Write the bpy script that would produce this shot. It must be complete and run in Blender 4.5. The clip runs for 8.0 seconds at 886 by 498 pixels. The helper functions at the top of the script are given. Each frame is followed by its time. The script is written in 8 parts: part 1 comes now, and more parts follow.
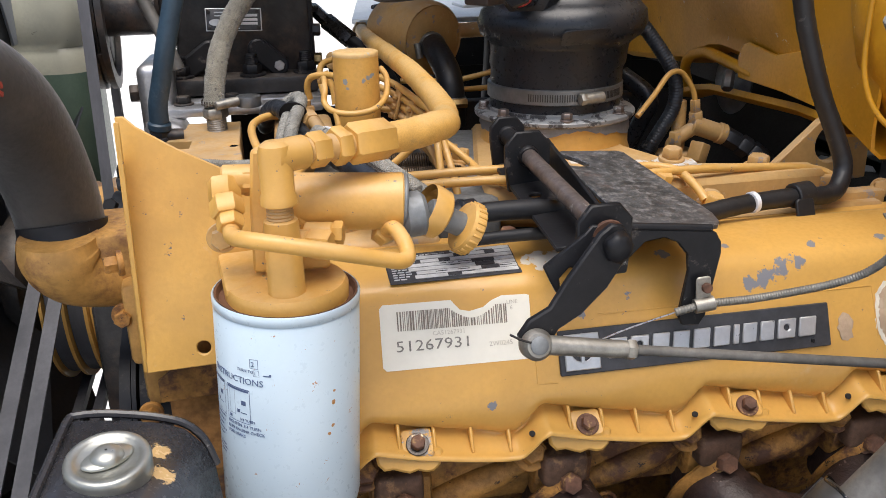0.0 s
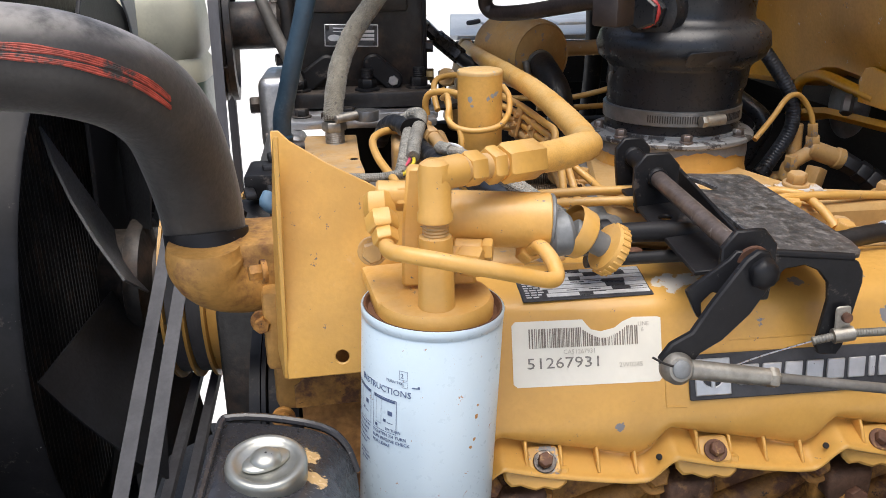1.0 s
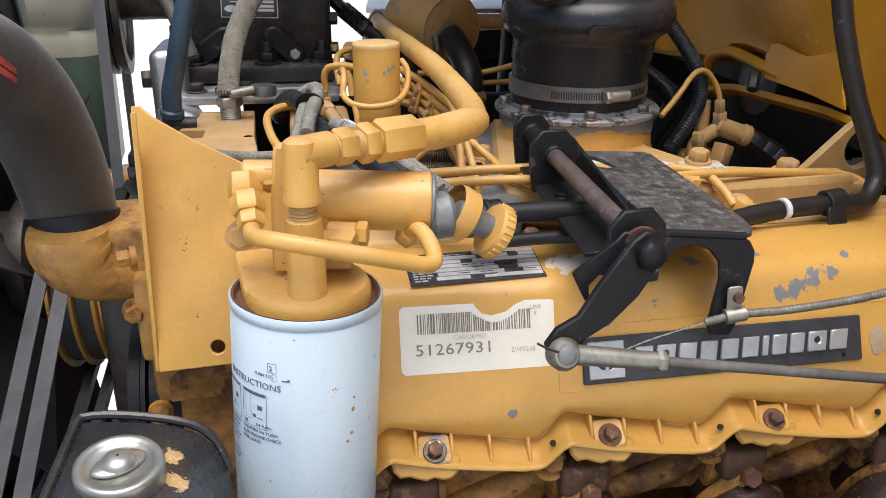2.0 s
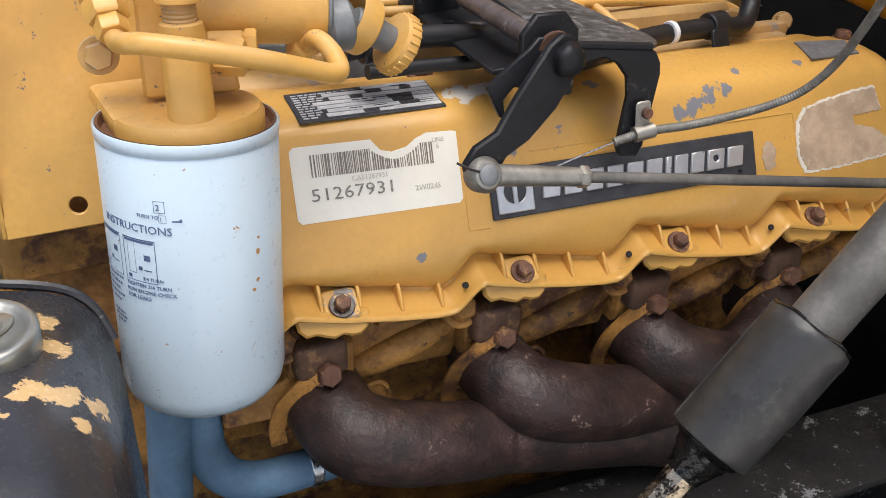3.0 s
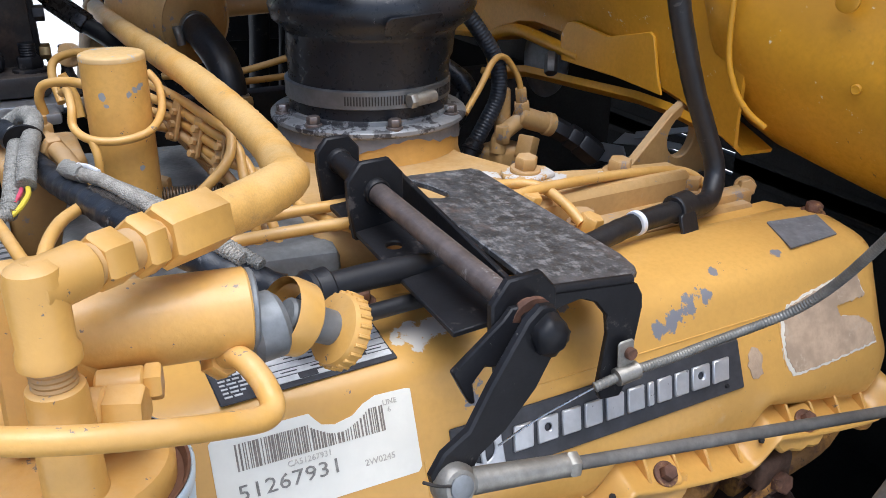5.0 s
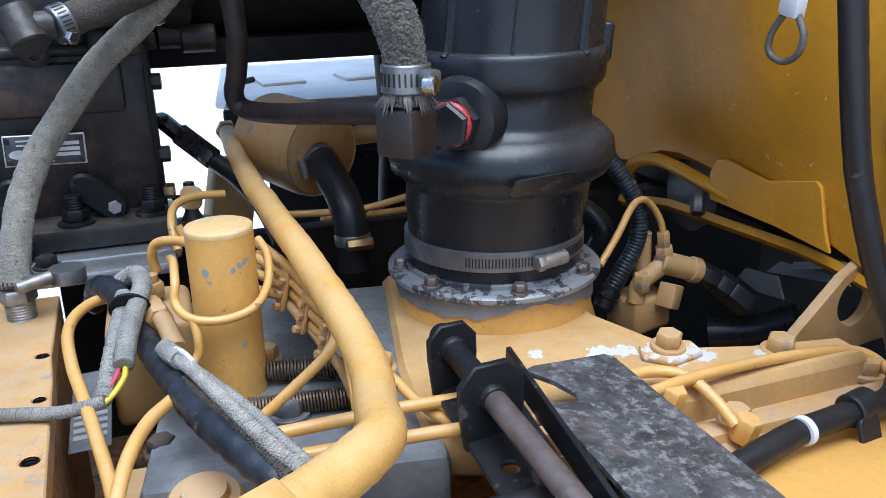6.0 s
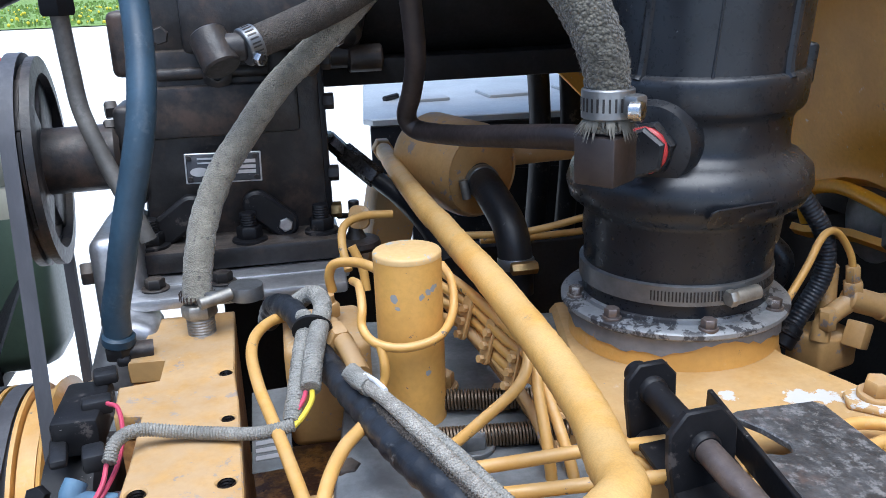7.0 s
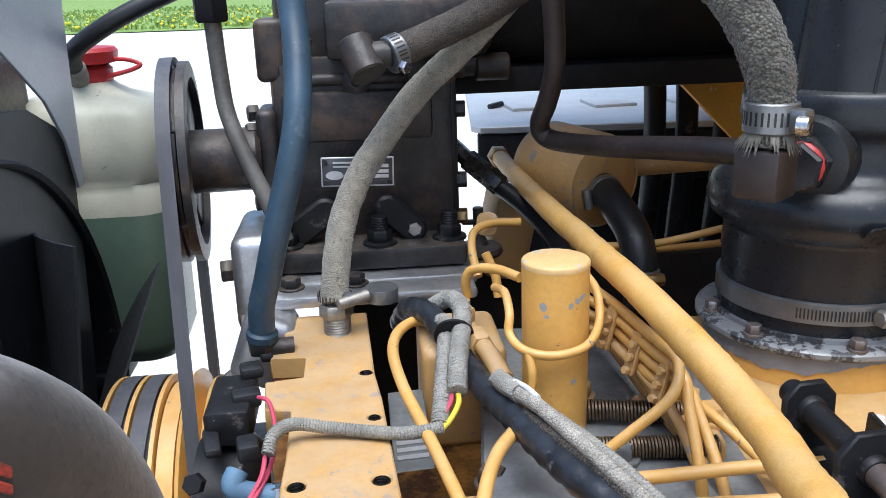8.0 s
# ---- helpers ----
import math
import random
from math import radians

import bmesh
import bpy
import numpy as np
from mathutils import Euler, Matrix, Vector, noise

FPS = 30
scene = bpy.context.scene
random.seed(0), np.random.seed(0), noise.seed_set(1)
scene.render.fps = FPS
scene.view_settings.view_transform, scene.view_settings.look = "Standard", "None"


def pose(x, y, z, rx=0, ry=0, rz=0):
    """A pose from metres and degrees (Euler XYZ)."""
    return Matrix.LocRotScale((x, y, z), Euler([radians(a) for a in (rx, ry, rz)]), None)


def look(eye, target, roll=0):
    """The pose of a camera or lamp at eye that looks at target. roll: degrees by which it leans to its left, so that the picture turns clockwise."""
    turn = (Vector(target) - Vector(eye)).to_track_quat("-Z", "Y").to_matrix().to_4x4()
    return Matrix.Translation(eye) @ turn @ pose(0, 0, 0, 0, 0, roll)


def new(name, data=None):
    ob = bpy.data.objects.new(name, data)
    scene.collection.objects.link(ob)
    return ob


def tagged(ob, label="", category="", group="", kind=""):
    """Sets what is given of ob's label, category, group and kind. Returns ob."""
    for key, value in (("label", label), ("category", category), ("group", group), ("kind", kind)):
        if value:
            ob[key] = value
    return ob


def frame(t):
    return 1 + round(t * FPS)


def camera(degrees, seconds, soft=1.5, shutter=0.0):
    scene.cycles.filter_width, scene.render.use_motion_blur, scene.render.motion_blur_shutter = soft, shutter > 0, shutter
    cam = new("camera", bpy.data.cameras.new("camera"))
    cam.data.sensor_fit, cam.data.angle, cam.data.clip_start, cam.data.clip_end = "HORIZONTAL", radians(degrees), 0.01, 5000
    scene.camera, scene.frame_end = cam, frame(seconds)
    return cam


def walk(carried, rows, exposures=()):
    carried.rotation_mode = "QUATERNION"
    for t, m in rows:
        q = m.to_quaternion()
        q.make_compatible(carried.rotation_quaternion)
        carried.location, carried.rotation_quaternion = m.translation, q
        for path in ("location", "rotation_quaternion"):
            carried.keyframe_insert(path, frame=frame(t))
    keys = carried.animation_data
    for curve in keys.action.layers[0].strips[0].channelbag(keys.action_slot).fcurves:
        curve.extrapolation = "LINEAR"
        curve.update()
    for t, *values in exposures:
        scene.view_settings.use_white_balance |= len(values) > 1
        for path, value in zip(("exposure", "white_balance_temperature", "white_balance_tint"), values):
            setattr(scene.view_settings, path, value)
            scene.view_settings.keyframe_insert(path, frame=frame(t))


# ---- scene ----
cam = camera(54.9, 8.0, soft=0.5)
PATH = [
    (0, (0.05, -0.002, 1.602), (0.364, 1.839, 0.886), -1.2),
    (0.5, (0.021, -0.002, 1.605), (0.243, 1.852, 0.887), -1.1),
    (1, (-0.01, -0.001, 1.61), (0.161, 1.869, 0.924), -0.8),
    (1.2, (-0.013, 0.007, 1.613), (0.184, 1.883, 0.947), -0.4),
    (2.3, (0.048, 0.026, 1.585), (0.426, 1.819, 0.784), 0.4),
    (2.5, (0.048, 0.027, 1.566), (0.493, 1.783, 0.72), 0.7),
    (3, (-0.006, 0.072, 1.521), (0.663, 1.721, 0.606), 0.7),
    (3.5, (-0.024, 0.099, 1.528), (0.856, 1.628, 0.587), 0.7),
    (4, (-0.014, 0.11, 1.536), (0.957, 1.602, 0.624), 0.3),
    (4.5, (0.008, 0.158, 1.573), (0.975, 1.684, 0.715), 0.9),
    (5, (0.036, 0.222, 1.605), (0.891, 1.839, 0.794), 0.5),
    (5.2, (0.052, 0.236, 1.621), (0.848, 1.894, 0.834), 0.2),
    (6.3, (0.089, 0.335, 1.661), (0.606, 2.161, 1.027), -1.7),
    (6.5, (0.076, 0.342, 1.659), (0.541, 2.182, 1.026), -1.8),
    (7, (0.038, 0.351, 1.664), (0.383, 2.219, 1.041), -2.1),
    (7.5, (0.012, 0.354, 1.668), (0.26, 2.243, 1.06), -2.1),
    (8, (-0.016, 0.353, 1.668), (0.159, 2.252, 1.066), -1.8),
]
walk(cam, [(t, look(eye, target, roll)) for t, eye, target, roll in PATH], [(0.0, 0.36, 6500, 10), (1.2, 0.38, 6500, 10), (2.5, 0.30, 6500, 10), (3.5, 0.42, 6450, 10), (4.2, 0.48, 6500, 10), (5.0, 0.44, 5750, 9), (6.5, 0.66, 5200, 6), (7.0, 0.61, 5400, 7), (7.5, 0.63, 5650, 7), (8.0, 0.65, 5750, 7)])

# ---- sky and sun: bright high overcast ----
world = bpy.data.worlds.new("world")
scene.world = world
world.use_nodes = True
wn = world.node_tree.nodes
sky = wn.new("ShaderNodeTexSky")
sky.sky_type, sky.sun_disc = "NISHITA", False
sky.sun_elevation, sky.sun_rotation = radians(72), radians(180)
sky.air_density, sky.dust_density = 1.0, 3.0
wn["Background"].inputs["Strength"].default_value = 0.15
world.node_tree.links.new(sky.outputs[0], wn["Background"].inputs["Color"])
sun_data = bpy.data.lights.new("sun", "SUN")
sun_data.energy, sun_data.angle, sun_data.color = 2.3, radians(50), (1.0, 0.96, 0.9)
sun = new("sun", sun_data)
sun.matrix_world = look((0.0, 0.0, 4.2), (0.2, 0.8, 1.2))

# ---- materials ----
def surface(name, col, rough=0.5, metal=0.0, var=0.2, scale=25.0, bump=0.15, fine=220.0, second=None, amount=0.5,
            second_scale=40.0, sharp=0.06, second_rough=None, spots=(), spot_col=(0.2, 0.2, 0.22), trans=0.0, stretch=None, spec=0.5, coat=0.0, up=None, third=None, sheen=0.0, weave=0.0, weave_dark=0.4):
    """Paint, metal or rubber: a base colour that varies at two scales, a second layer (rust, dust, bare metal)
    where a noise runs high, worn spots at given places, and fine relief."""
    m = bpy.data.materials.new(name)
    m.use_nodes = True
    nt = m.node_tree
    nd, ln = nt.nodes, nt.links
    bsdf = nd["Principled BSDF"]
    tc = nd.new("ShaderNodeTexCoord")
    vec = tc.outputs["Object"]
    if stretch:
        mp = nd.new("ShaderNodeMapping")
        mp.inputs["Scale"].default_value = stretch
        ln.new(vec, mp.inputs[0])
        vec = mp.outputs[0]

    def fac(sc, detail=5.0, rg=0.6):
        n = nd.new("ShaderNodeTexNoise")
        n.inputs["Scale"].default_value, n.inputs["Detail"].default_value, n.inputs["Roughness"].default_value = sc, detail, rg
        ln.new(vec, n.inputs["Vector"])
        return n.outputs["Fac"]

    def ramp(src, a, b):
        r = nd.new("ShaderNodeMapRange")
        r.interpolation_type = "SMOOTHSTEP"
        r.inputs[1].default_value, r.inputs[2].default_value = a, b
        ln.new(src, r.inputs[0])
        return r.outputs[0]

    def mix(f, a, b):
        x = nd.new("ShaderNodeMix")
        x.data_type = "RGBA"
        if isinstance(f, float):
            x.inputs[0].default_value = f
        else:
            ln.new(f, x.inputs[0])
        for k, v in ((6, a), (7, b)):
            if isinstance(v, tuple):
                x.inputs[k].default_value = (*v, 1.0)
            else:
                ln.new(v, x.inputs[k])
        return x.outputs[2]

    def op(kind, a, b):
        x = nd.new("ShaderNodeMath")
        x.operation = kind
        for k, v in ((0, a), (1, b)):
            if isinstance(v, (float, int)):
                x.inputs[k].default_value = v
            else:
                ln.new(v, x.inputs[k])
        return x.outputs[0]

    dark = tuple(c * (1 - var) for c in col)
    lite = tuple(min(1.0, c * (1 + var * 0.7)) for c in col)
    broad, grain = fac(scale), fac(fine, 3.0)
    c = mix(ramp(broad, 0.32, 0.68), dark, lite)
    c = mix(op("MULTIPLY", ramp(grain, 0.35, 0.75), 0.35), c, tuple(x * (1 - var * 1.3) for x in col))
    rg = None
    if second:
        f = ramp(op("ADD", op("MULTIPLY", fac(second_scale, 8.0, 0.68), 0.8), op("MULTIPLY", fac(second_scale * 6, 4.0), 0.2)), 1 - amount, 1 - amount + sharp)
        c = mix(f, c, second)
        if second_rough is not None:
            rg = op("ADD", op("MULTIPLY", f, second_rough - rough), rough)
    if third:
        # scuffs or rubbed dust: colour, amount, scale, softness, opacity
        f3 = ramp(op("ADD", op("MULTIPLY", fac(third[2], 9.0, 0.7), 0.75), op("MULTIPLY", fac(third[2] * 9, 3.0), 0.25)), 1 - third[1], 1 - third[1] + third[3])
        c = mix(op("MULTIPLY", f3, third[4]), c, third[0])
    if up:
        # tint on faces that look up: settled dust, on hose and iron also sky sheen
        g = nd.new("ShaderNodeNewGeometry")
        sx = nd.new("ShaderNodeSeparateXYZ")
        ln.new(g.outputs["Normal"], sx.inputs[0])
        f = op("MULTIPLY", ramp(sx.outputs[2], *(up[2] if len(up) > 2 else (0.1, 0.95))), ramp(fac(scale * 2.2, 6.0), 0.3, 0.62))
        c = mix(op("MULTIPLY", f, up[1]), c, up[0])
    for (sx_, sy_, sz_, r_, *own) in spots:
        d = nd.new("ShaderNodeVectorMath")
        d.operation = "DISTANCE"
        ln.new(tc.outputs["Object"], d.inputs[0])
        d.inputs[1].default_value = (sx_, sy_, sz_)
        q = op("ADD", op("DIVIDE", d.outputs["Value"], r_), op("MULTIPLY", fac(95.0, 6.0, 0.7), 2.6))
        c = mix(ramp(q, 2.05, 1.95), c, own[0] if own else spot_col)
    cells = None
    if weave:
        vo = nd.new("ShaderNodeTexVoronoi")
        vo.inputs["Scale"].default_value = weave
        ln.new(vec, vo.inputs["Vector"])
        cells = vo.outputs["Distance"]
        c = mix(op("MULTIPLY", ramp(cells, 0.35, 0.75), weave_dark), c, tuple(x * 0.3 for x in col))
    ln.new(c, bsdf.inputs["Base Color"])
    bsdf.inputs["Sheen Weight"].default_value = sheen
    bsdf.inputs["Sheen Roughness"].default_value = 0.5
    bsdf.inputs["Metallic"].default_value = metal
    if rg is None:
        rg = op("ADD", op("MULTIPLY", op("SUBTRACT", grain, 0.5), 0.35), rough)
    ln.new(rg, bsdf.inputs["Roughness"])
    bsdf.inputs["Specular IOR Level"].default_value = spec
    bsdf.inputs["Transmission Weight"].default_value = trans
    bsdf.inputs["Coat Weight"].default_value = coat
    b = nd.new("ShaderNodeBump")
    b.inputs["Strength"].default_value, b.inputs["Distance"].default_value = bump, 0.002
    height = op("ADD", op("MULTIPLY", grain, 0.5), broad)
    ln.new(op("SUBTRACT", height, op("MULTIPLY", cells, 1.2)) if weave else height, b.inputs["Height"])
    ln.new(b.outputs[0], bsdf.inputs["Normal"])
    return m


YEL = (0.65, 0.36, 0.085)
GREYCHIP = (0.21, 0.21, 0.23)
M_yellow = surface("yellow_paint", YEL, 0.44, var=0.11, scale=16, bump=0.24, second=(0.16, 0.13, 0.11), amount=0.375, second_scale=80, sharp=0.015, coat=0.15, third=((0.68, 0.57, 0.42), 0.42, 16.0, 0.12, 0.28), up=((0.70, 0.57, 0.38), 0.2))
M_cover = surface("cover_paint", YEL, 0.40, var=0.10, scale=10, bump=0.08, second=(0.17, 0.14, 0.12), amount=0.352, second_scale=95, sharp=0.015, coat=0.2, spot_col=GREYCHIP,
                  spots=[(0.432, 0.633, 1.299, 0.009), (0.446, 0.636, 1.303, 0.013), (0.462, 0.640, 1.309, 0.012), (0.478, 0.642, 1.312, 0.010), (0.492, 0.641, 1.309, 0.007), (0.318, 0.640, 1.30, 0.011), (0.275, 0.634, 1.292, 0.012), (0.36, 0.655, 1.322, 0.010),
                         (0.193, 0.604, 1.222, 0.006), (0.250, 0.664, 1.3265, 0.017, (0.70, 0.65, 0.57)), (0.266, 0.668, 1.3270, 0.015, (0.70, 0.65, 0.57)), (0.235, 0.66, 1.325, 0.007, (0.70, 0.64, 0.54)), (0.29, 0.62, 1.268, 0.007), (0.57, 0.655, 1.324, 0.006), (0.50, 0.652, 1.322, 0.006), (0.42, 0.66, 1.325, 0.005), (0.615, 0.602, 1.236, 0.004)], third=((0.64, 0.52, 0.36), 0.38, 11.0, 0.14, 0.4))
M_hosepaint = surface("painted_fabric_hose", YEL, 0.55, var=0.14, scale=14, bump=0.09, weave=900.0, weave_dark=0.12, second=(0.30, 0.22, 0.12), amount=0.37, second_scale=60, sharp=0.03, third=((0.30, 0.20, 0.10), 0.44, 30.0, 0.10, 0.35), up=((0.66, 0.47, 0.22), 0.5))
M_can = surface("canister_paint", YEL, 0.42, var=0.16, scale=14, bump=0.12, second=(0.16, 0.13, 0.11), amount=0.37, second_scale=80, sharp=0.015, spot_col=(0.30, 0.31, 0.31), spots=[(0.1035, 0.9005, 1.4475, 0.0034), (0.106, 0.899, 1.440, 0.0028), (0.1275, 0.8990, 1.4500, 0.0036), (0.1315, 0.9005, 1.4520, 0.0036), (0.123, 0.8975, 1.4478, 0.0034), (0.135, 0.9025, 1.4535, 0.003), (0.125, 0.898, 1.3895, 0.003)])
M_braiddg = surface("frayed_weave", (0.125, 0.115, 0.090), 0.95, weave=430.0, weave_dark=0.75, sheen=0.2, var=0.4, scale=70, bump=0.9, second=(0.07, 0.065, 0.06), amount=0.47, second_scale=150, sharp=0.08)
M_lug = surface("rusty_lug", (0.115, 0.060, 0.035), 0.7, var=0.4, scale=40, bump=0.6, second=(0.26, 0.14, 0.06), amount=0.46, second_scale=35, sharp=0.1)
M_imf = surface("scuffed_manifold_paint", (0.55, 0.335, 0.120), 0.55, var=0.14, scale=18, bump=0.15, second=(0.30, 0.25, 0.22), amount=0.38, second_scale=60, sharp=0.03, up=((0.60, 0.45, 0.27), 0.28), third=((0.60, 0.55, 0.48), 0.41, 22.0, 0.10, 0.6), spot_col=(0.60, 0.585, 0.56), spots=[(0.40, 0.865, 1.350, 0.016), (0.418, 0.860, 1.350, 0.014), (0.448, 0.842, 1.352, 0.026), (0.470, 0.830, 1.350, 0.016), (0.35, 0.88, 1.350, 0.010), (0.52, 0.815, 1.350, 0.012)])
M_chip = surface("worn_pad_paint", YEL, 0.42, var=0.12, scale=14, bump=0.14, second=(0.24, 0.24, 0.25), amount=0.47, second_scale=70, sharp=0.04, second_rough=0.3, third=((0.03, 0.025, 0.02), 0.44, 60.0, 0.06, 0.8))
M_cap2 = surface("dusty_cap", (0.65, 0.43, 0.18), 0.5, var=0.12, scale=30, bump=0.1, second=(0.40, 0.42, 0.43), amount=0.44, second_scale=60, sharp=0.05)
M_tan = surface("dusty_yellow_paint", (0.53, 0.315, 0.110), 0.6, var=0.14, scale=18, bump=0.15, second=(0.30, 0.25, 0.22), amount=0.42, second_scale=50, sharp=0.04, up=((0.48, 0.36, 0.235), 0.5), third=((0.56, 0.50, 0.42), 0.41, 22.0, 0.10, 0.6))
M_grimy = surface("rusty_yellow_casting", (0.42, 0.20, 0.045), 0.62, var=0.5, scale=22, bump=0.9, second=(0.105, 0.042, 0.020), amount=0.53, second_scale=20, sharp=0.12, third=((0.022, 0.014, 0.010), 0.40, 75.0, 0.02, 0.9))
M_rust = surface("rusted_iron", (0.031, 0.0165, 0.0135), 0.5, var=0.5, scale=34, bump=1.0, fine=170, second=(0.060, 0.032, 0.0245), amount=0.49, second_scale=36, sharp=0.14, third=((0.26, 0.19, 0.155), 0.392, 34.0, 0.04, 0.75))
M_thermo = surface("stained_yellow_casting", (0.47, 0.25, 0.065), 0.55, var=0.3, scale=22, bump=0.5, second=(0.16, 0.065, 0.028), amount=0.515, second_scale=16, sharp=0.16, third=((0.05, 0.028, 0.016), 0.38, 70.0, 0.03, 0.8))
M_rustbolt = surface("rusted_bolt", (0.15, 0.070, 0.042), 0.7, var=0.4, scale=60, bump=0.5, second=(0.42, 0.25, 0.09), amount=0.45, second_scale=60, sharp=0.1)
M_black = surface("black_paint", (0.013, 0.013, 0.015), 0.46, var=0.3, scale=30, bump=0.15, second=(0.075, 0.065, 0.06), amount=0.42, second_scale=45, sharp=0.07, second_rough=0.7, spec=0.28, third=((0.32, 0.31, 0.29), 0.355, 85.0, 0.015, 0.85))
M_worn = surface("worn_black_paint", (0.078, 0.078, 0.080), 0.40, var=0.45, scale=70, bump=0.3, fine=300, second=(0.21, 0.205, 0.20), amount=0.515, second_scale=130, sharp=0.14, second_rough=0.5, third=((0.15, 0.095, 0.075), 0.48, 18.0, 0.16, 0.6))
M_shaft = surface("rusty_shaft_steel", (0.19, 0.155, 0.14), 0.40, 0.5, var=0.3, scale=40, bump=0.25, second=(0.42, 0.40, 0.38), amount=0.43, second_scale=45, sharp=0.06)
# up tint: dust, with the grey sheen of lit upper faces painted in
M_dark = surface("dark_greasy_iron", (0.030, 0.028, 0.0275), 0.42, up=((0.13, 0.105, 0.085), 0.5), var=0.45, scale=25, bump=0.5, fine=150, spec=0.4, second=(0.082, 0.055, 0.042), amount=0.51, second_scale=11, sharp=0.15, third=((0.085, 0.070, 0.060), 0.37, 60.0, 0.04, 0.8))
M_rubber = surface("black_rubber", (0.018, 0.020, 0.0245), 0.31, var=0.25, scale=20, bump=0.08, spec=0.4, second=(0.075, 0.072, 0.07), amount=0.38, second_scale=55, sharp=0.04, up=((0.13, 0.125, 0.12), 0.22), third=((0.30, 0.30, 0.31), 0.345, 80.0, 0.015, 0.8))
M_hoserub = surface("matte_hose_rubber", (0.016, 0.016, 0.018), 0.46, var=0.25, scale=30, bump=0.2, second=(0.08, 0.075, 0.07), amount=0.38, second_scale=50, sharp=0.06, third=((0.12, 0.115, 0.11), 0.38, 30.0, 0.08, 0.5))
M_sleeve = surface("greasy_black_sleeve", (0.052, 0.049, 0.045), 0.36, var=0.4, scale=18, bump=0.6, fine=70, second=(0.016, 0.015, 0.014), amount=0.47, second_scale=24, sharp=0.16, third=((0.14, 0.13, 0.115), 0.44, 16.0, 0.16, 0.5))
M_grease = surface("wet_black_grease", (0.010, 0.009, 0.008), 0.12, var=0.3, scale=60, bump=0.9, fine=130, spec=0.6)
# up tint: dust plus the sky's sheen painted on the hose top
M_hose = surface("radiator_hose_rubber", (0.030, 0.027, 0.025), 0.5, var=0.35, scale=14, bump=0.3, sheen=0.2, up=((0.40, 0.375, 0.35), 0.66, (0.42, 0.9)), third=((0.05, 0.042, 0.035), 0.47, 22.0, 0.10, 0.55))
M_white = surface("filter_enamel", (0.55, 0.66, 0.735), 0.32, spot_col=(0.40, 0.20, 0.07), spots=[(0.0600, 0.5190, 1.292, 0.0022), (0.0625, 0.5200, 1.283, 0.0026), (0.0590, 0.5185, 1.274, 0.0026), (0.0650, 0.5215, 1.277, 0.0020), (0.0555, 0.5170, 1.268, 0.0020), (0.0610, 0.5195, 1.301, 0.0018), (0.0790, 0.5380, 1.335, 0.0018)], var=0.04, scale=6, bump=0.02, coat=0.3, second=(0.30, 0.16, 0.08), amount=0.315, second_scale=60, sharp=0.02, third=((0.36, 0.18, 0.08), 0.368, 85.0, 0.015, 0.9))
M_rim = surface("filter_rim_rust", (0.15, 0.07, 0.038), 0.7, var=0.3, scale=60, bump=0.2)
M_paper = surface("sticker_paper", (0.80, 0.77, 0.68), 0.6, var=0.04, scale=30, bump=0.03, second=(0.5, 0.42, 0.3), amount=0.31, second_scale=80, sharp=0.03)
M_ink = surface("dark_ink", (0.24, 0.20, 0.165), 0.6, var=0.3, scale=300, bump=0.0)
M_num = surface("grey_dot_ink", (0.26, 0.24, 0.21), 0.6, var=0.4, scale=500, bump=0.0)
M_blueink = surface("blue_ink", (0.11, 0.15, 0.27), 0.5, var=0.2, scale=300, bump=0.0)
M_faint = surface("faint_ink", (0.52, 0.48, 0.41), 0.6, var=0.2, scale=300, bump=0.0)
M_redink = surface("red_stripe", (0.33, 0.05, 0.03), 0.6, var=0.4, scale=120, bump=0.05, second=(0.035, 0.030, 0.028), amount=0.50, second_scale=38, sharp=0.10)
M_steel = surface("bright_steel", (0.55, 0.55, 0.55), 0.28, 1.0, var=0.15, scale=60, bump=0.1)
M_alu = surface("cast_aluminium", (0.52, 0.52, 0.53), 0.42, 0.85, var=0.2, scale=40, bump=0.3, second=(0.16, 0.15, 0.14), amount=0.38, second_scale=30, sharp=0.1)
M_capm = surface("dull_pressed_tin", (0.40, 0.40, 0.36), 0.36, 0.75, var=0.12, scale=40, bump=0.15, second=(0.28, 0.25, 0.2), amount=0.38, second_scale=60, sharp=0.1)
M_oily = surface("oil_blackened_steel", (0.045, 0.038, 0.034), 0.28, 0.6, var=0.4, scale=60, bump=0.3, second=(0.34, 0.24, 0.14), amount=0.42, second_scale=50, sharp=0.1)
M_bronze = surface("oily_bronze_shaft", (0.52, 0.42, 0.30), 0.24, 0.85, var=0.5, scale=40, bump=0.4, second=(0.03, 0.024, 0.018), amount=0.52, second_scale=60, sharp=0.06)
M_zinc = surface("dull_zinc", (0.36, 0.34, 0.30), 0.5, 0.75, var=0.25, scale=50, bump=0.25, second=(0.22, 0.17, 0.12), amount=0.4, second_scale=40, sharp=0.12)
M_grey = surface("grey_steel_tube", (0.165, 0.155, 0.140), 0.55, 0.35, third=((0.075, 0.078, 0.07), 0.45, 14.0, 0.12, 0.7), var=0.35, scale=22, bump=0.2, second=(0.40, 0.38, 0.35), amount=0.38, second_scale=45, sharp=0.06)
M_silver = surface("silver_letter", (0.62, 0.62, 0.63), 0.35, 0.6, var=0.1, scale=60, bump=0.05)
M_braid = surface("dusty_braid", (0.31, 0.285, 0.225), 0.9, weave_dark=0.28, weave=700.0, sheen=0.3, var=0.25, scale=60, bump=0.55, fine=420, second=(0.11, 0.10, 0.09), amount=0.46, second_scale=170, sharp=0.12)
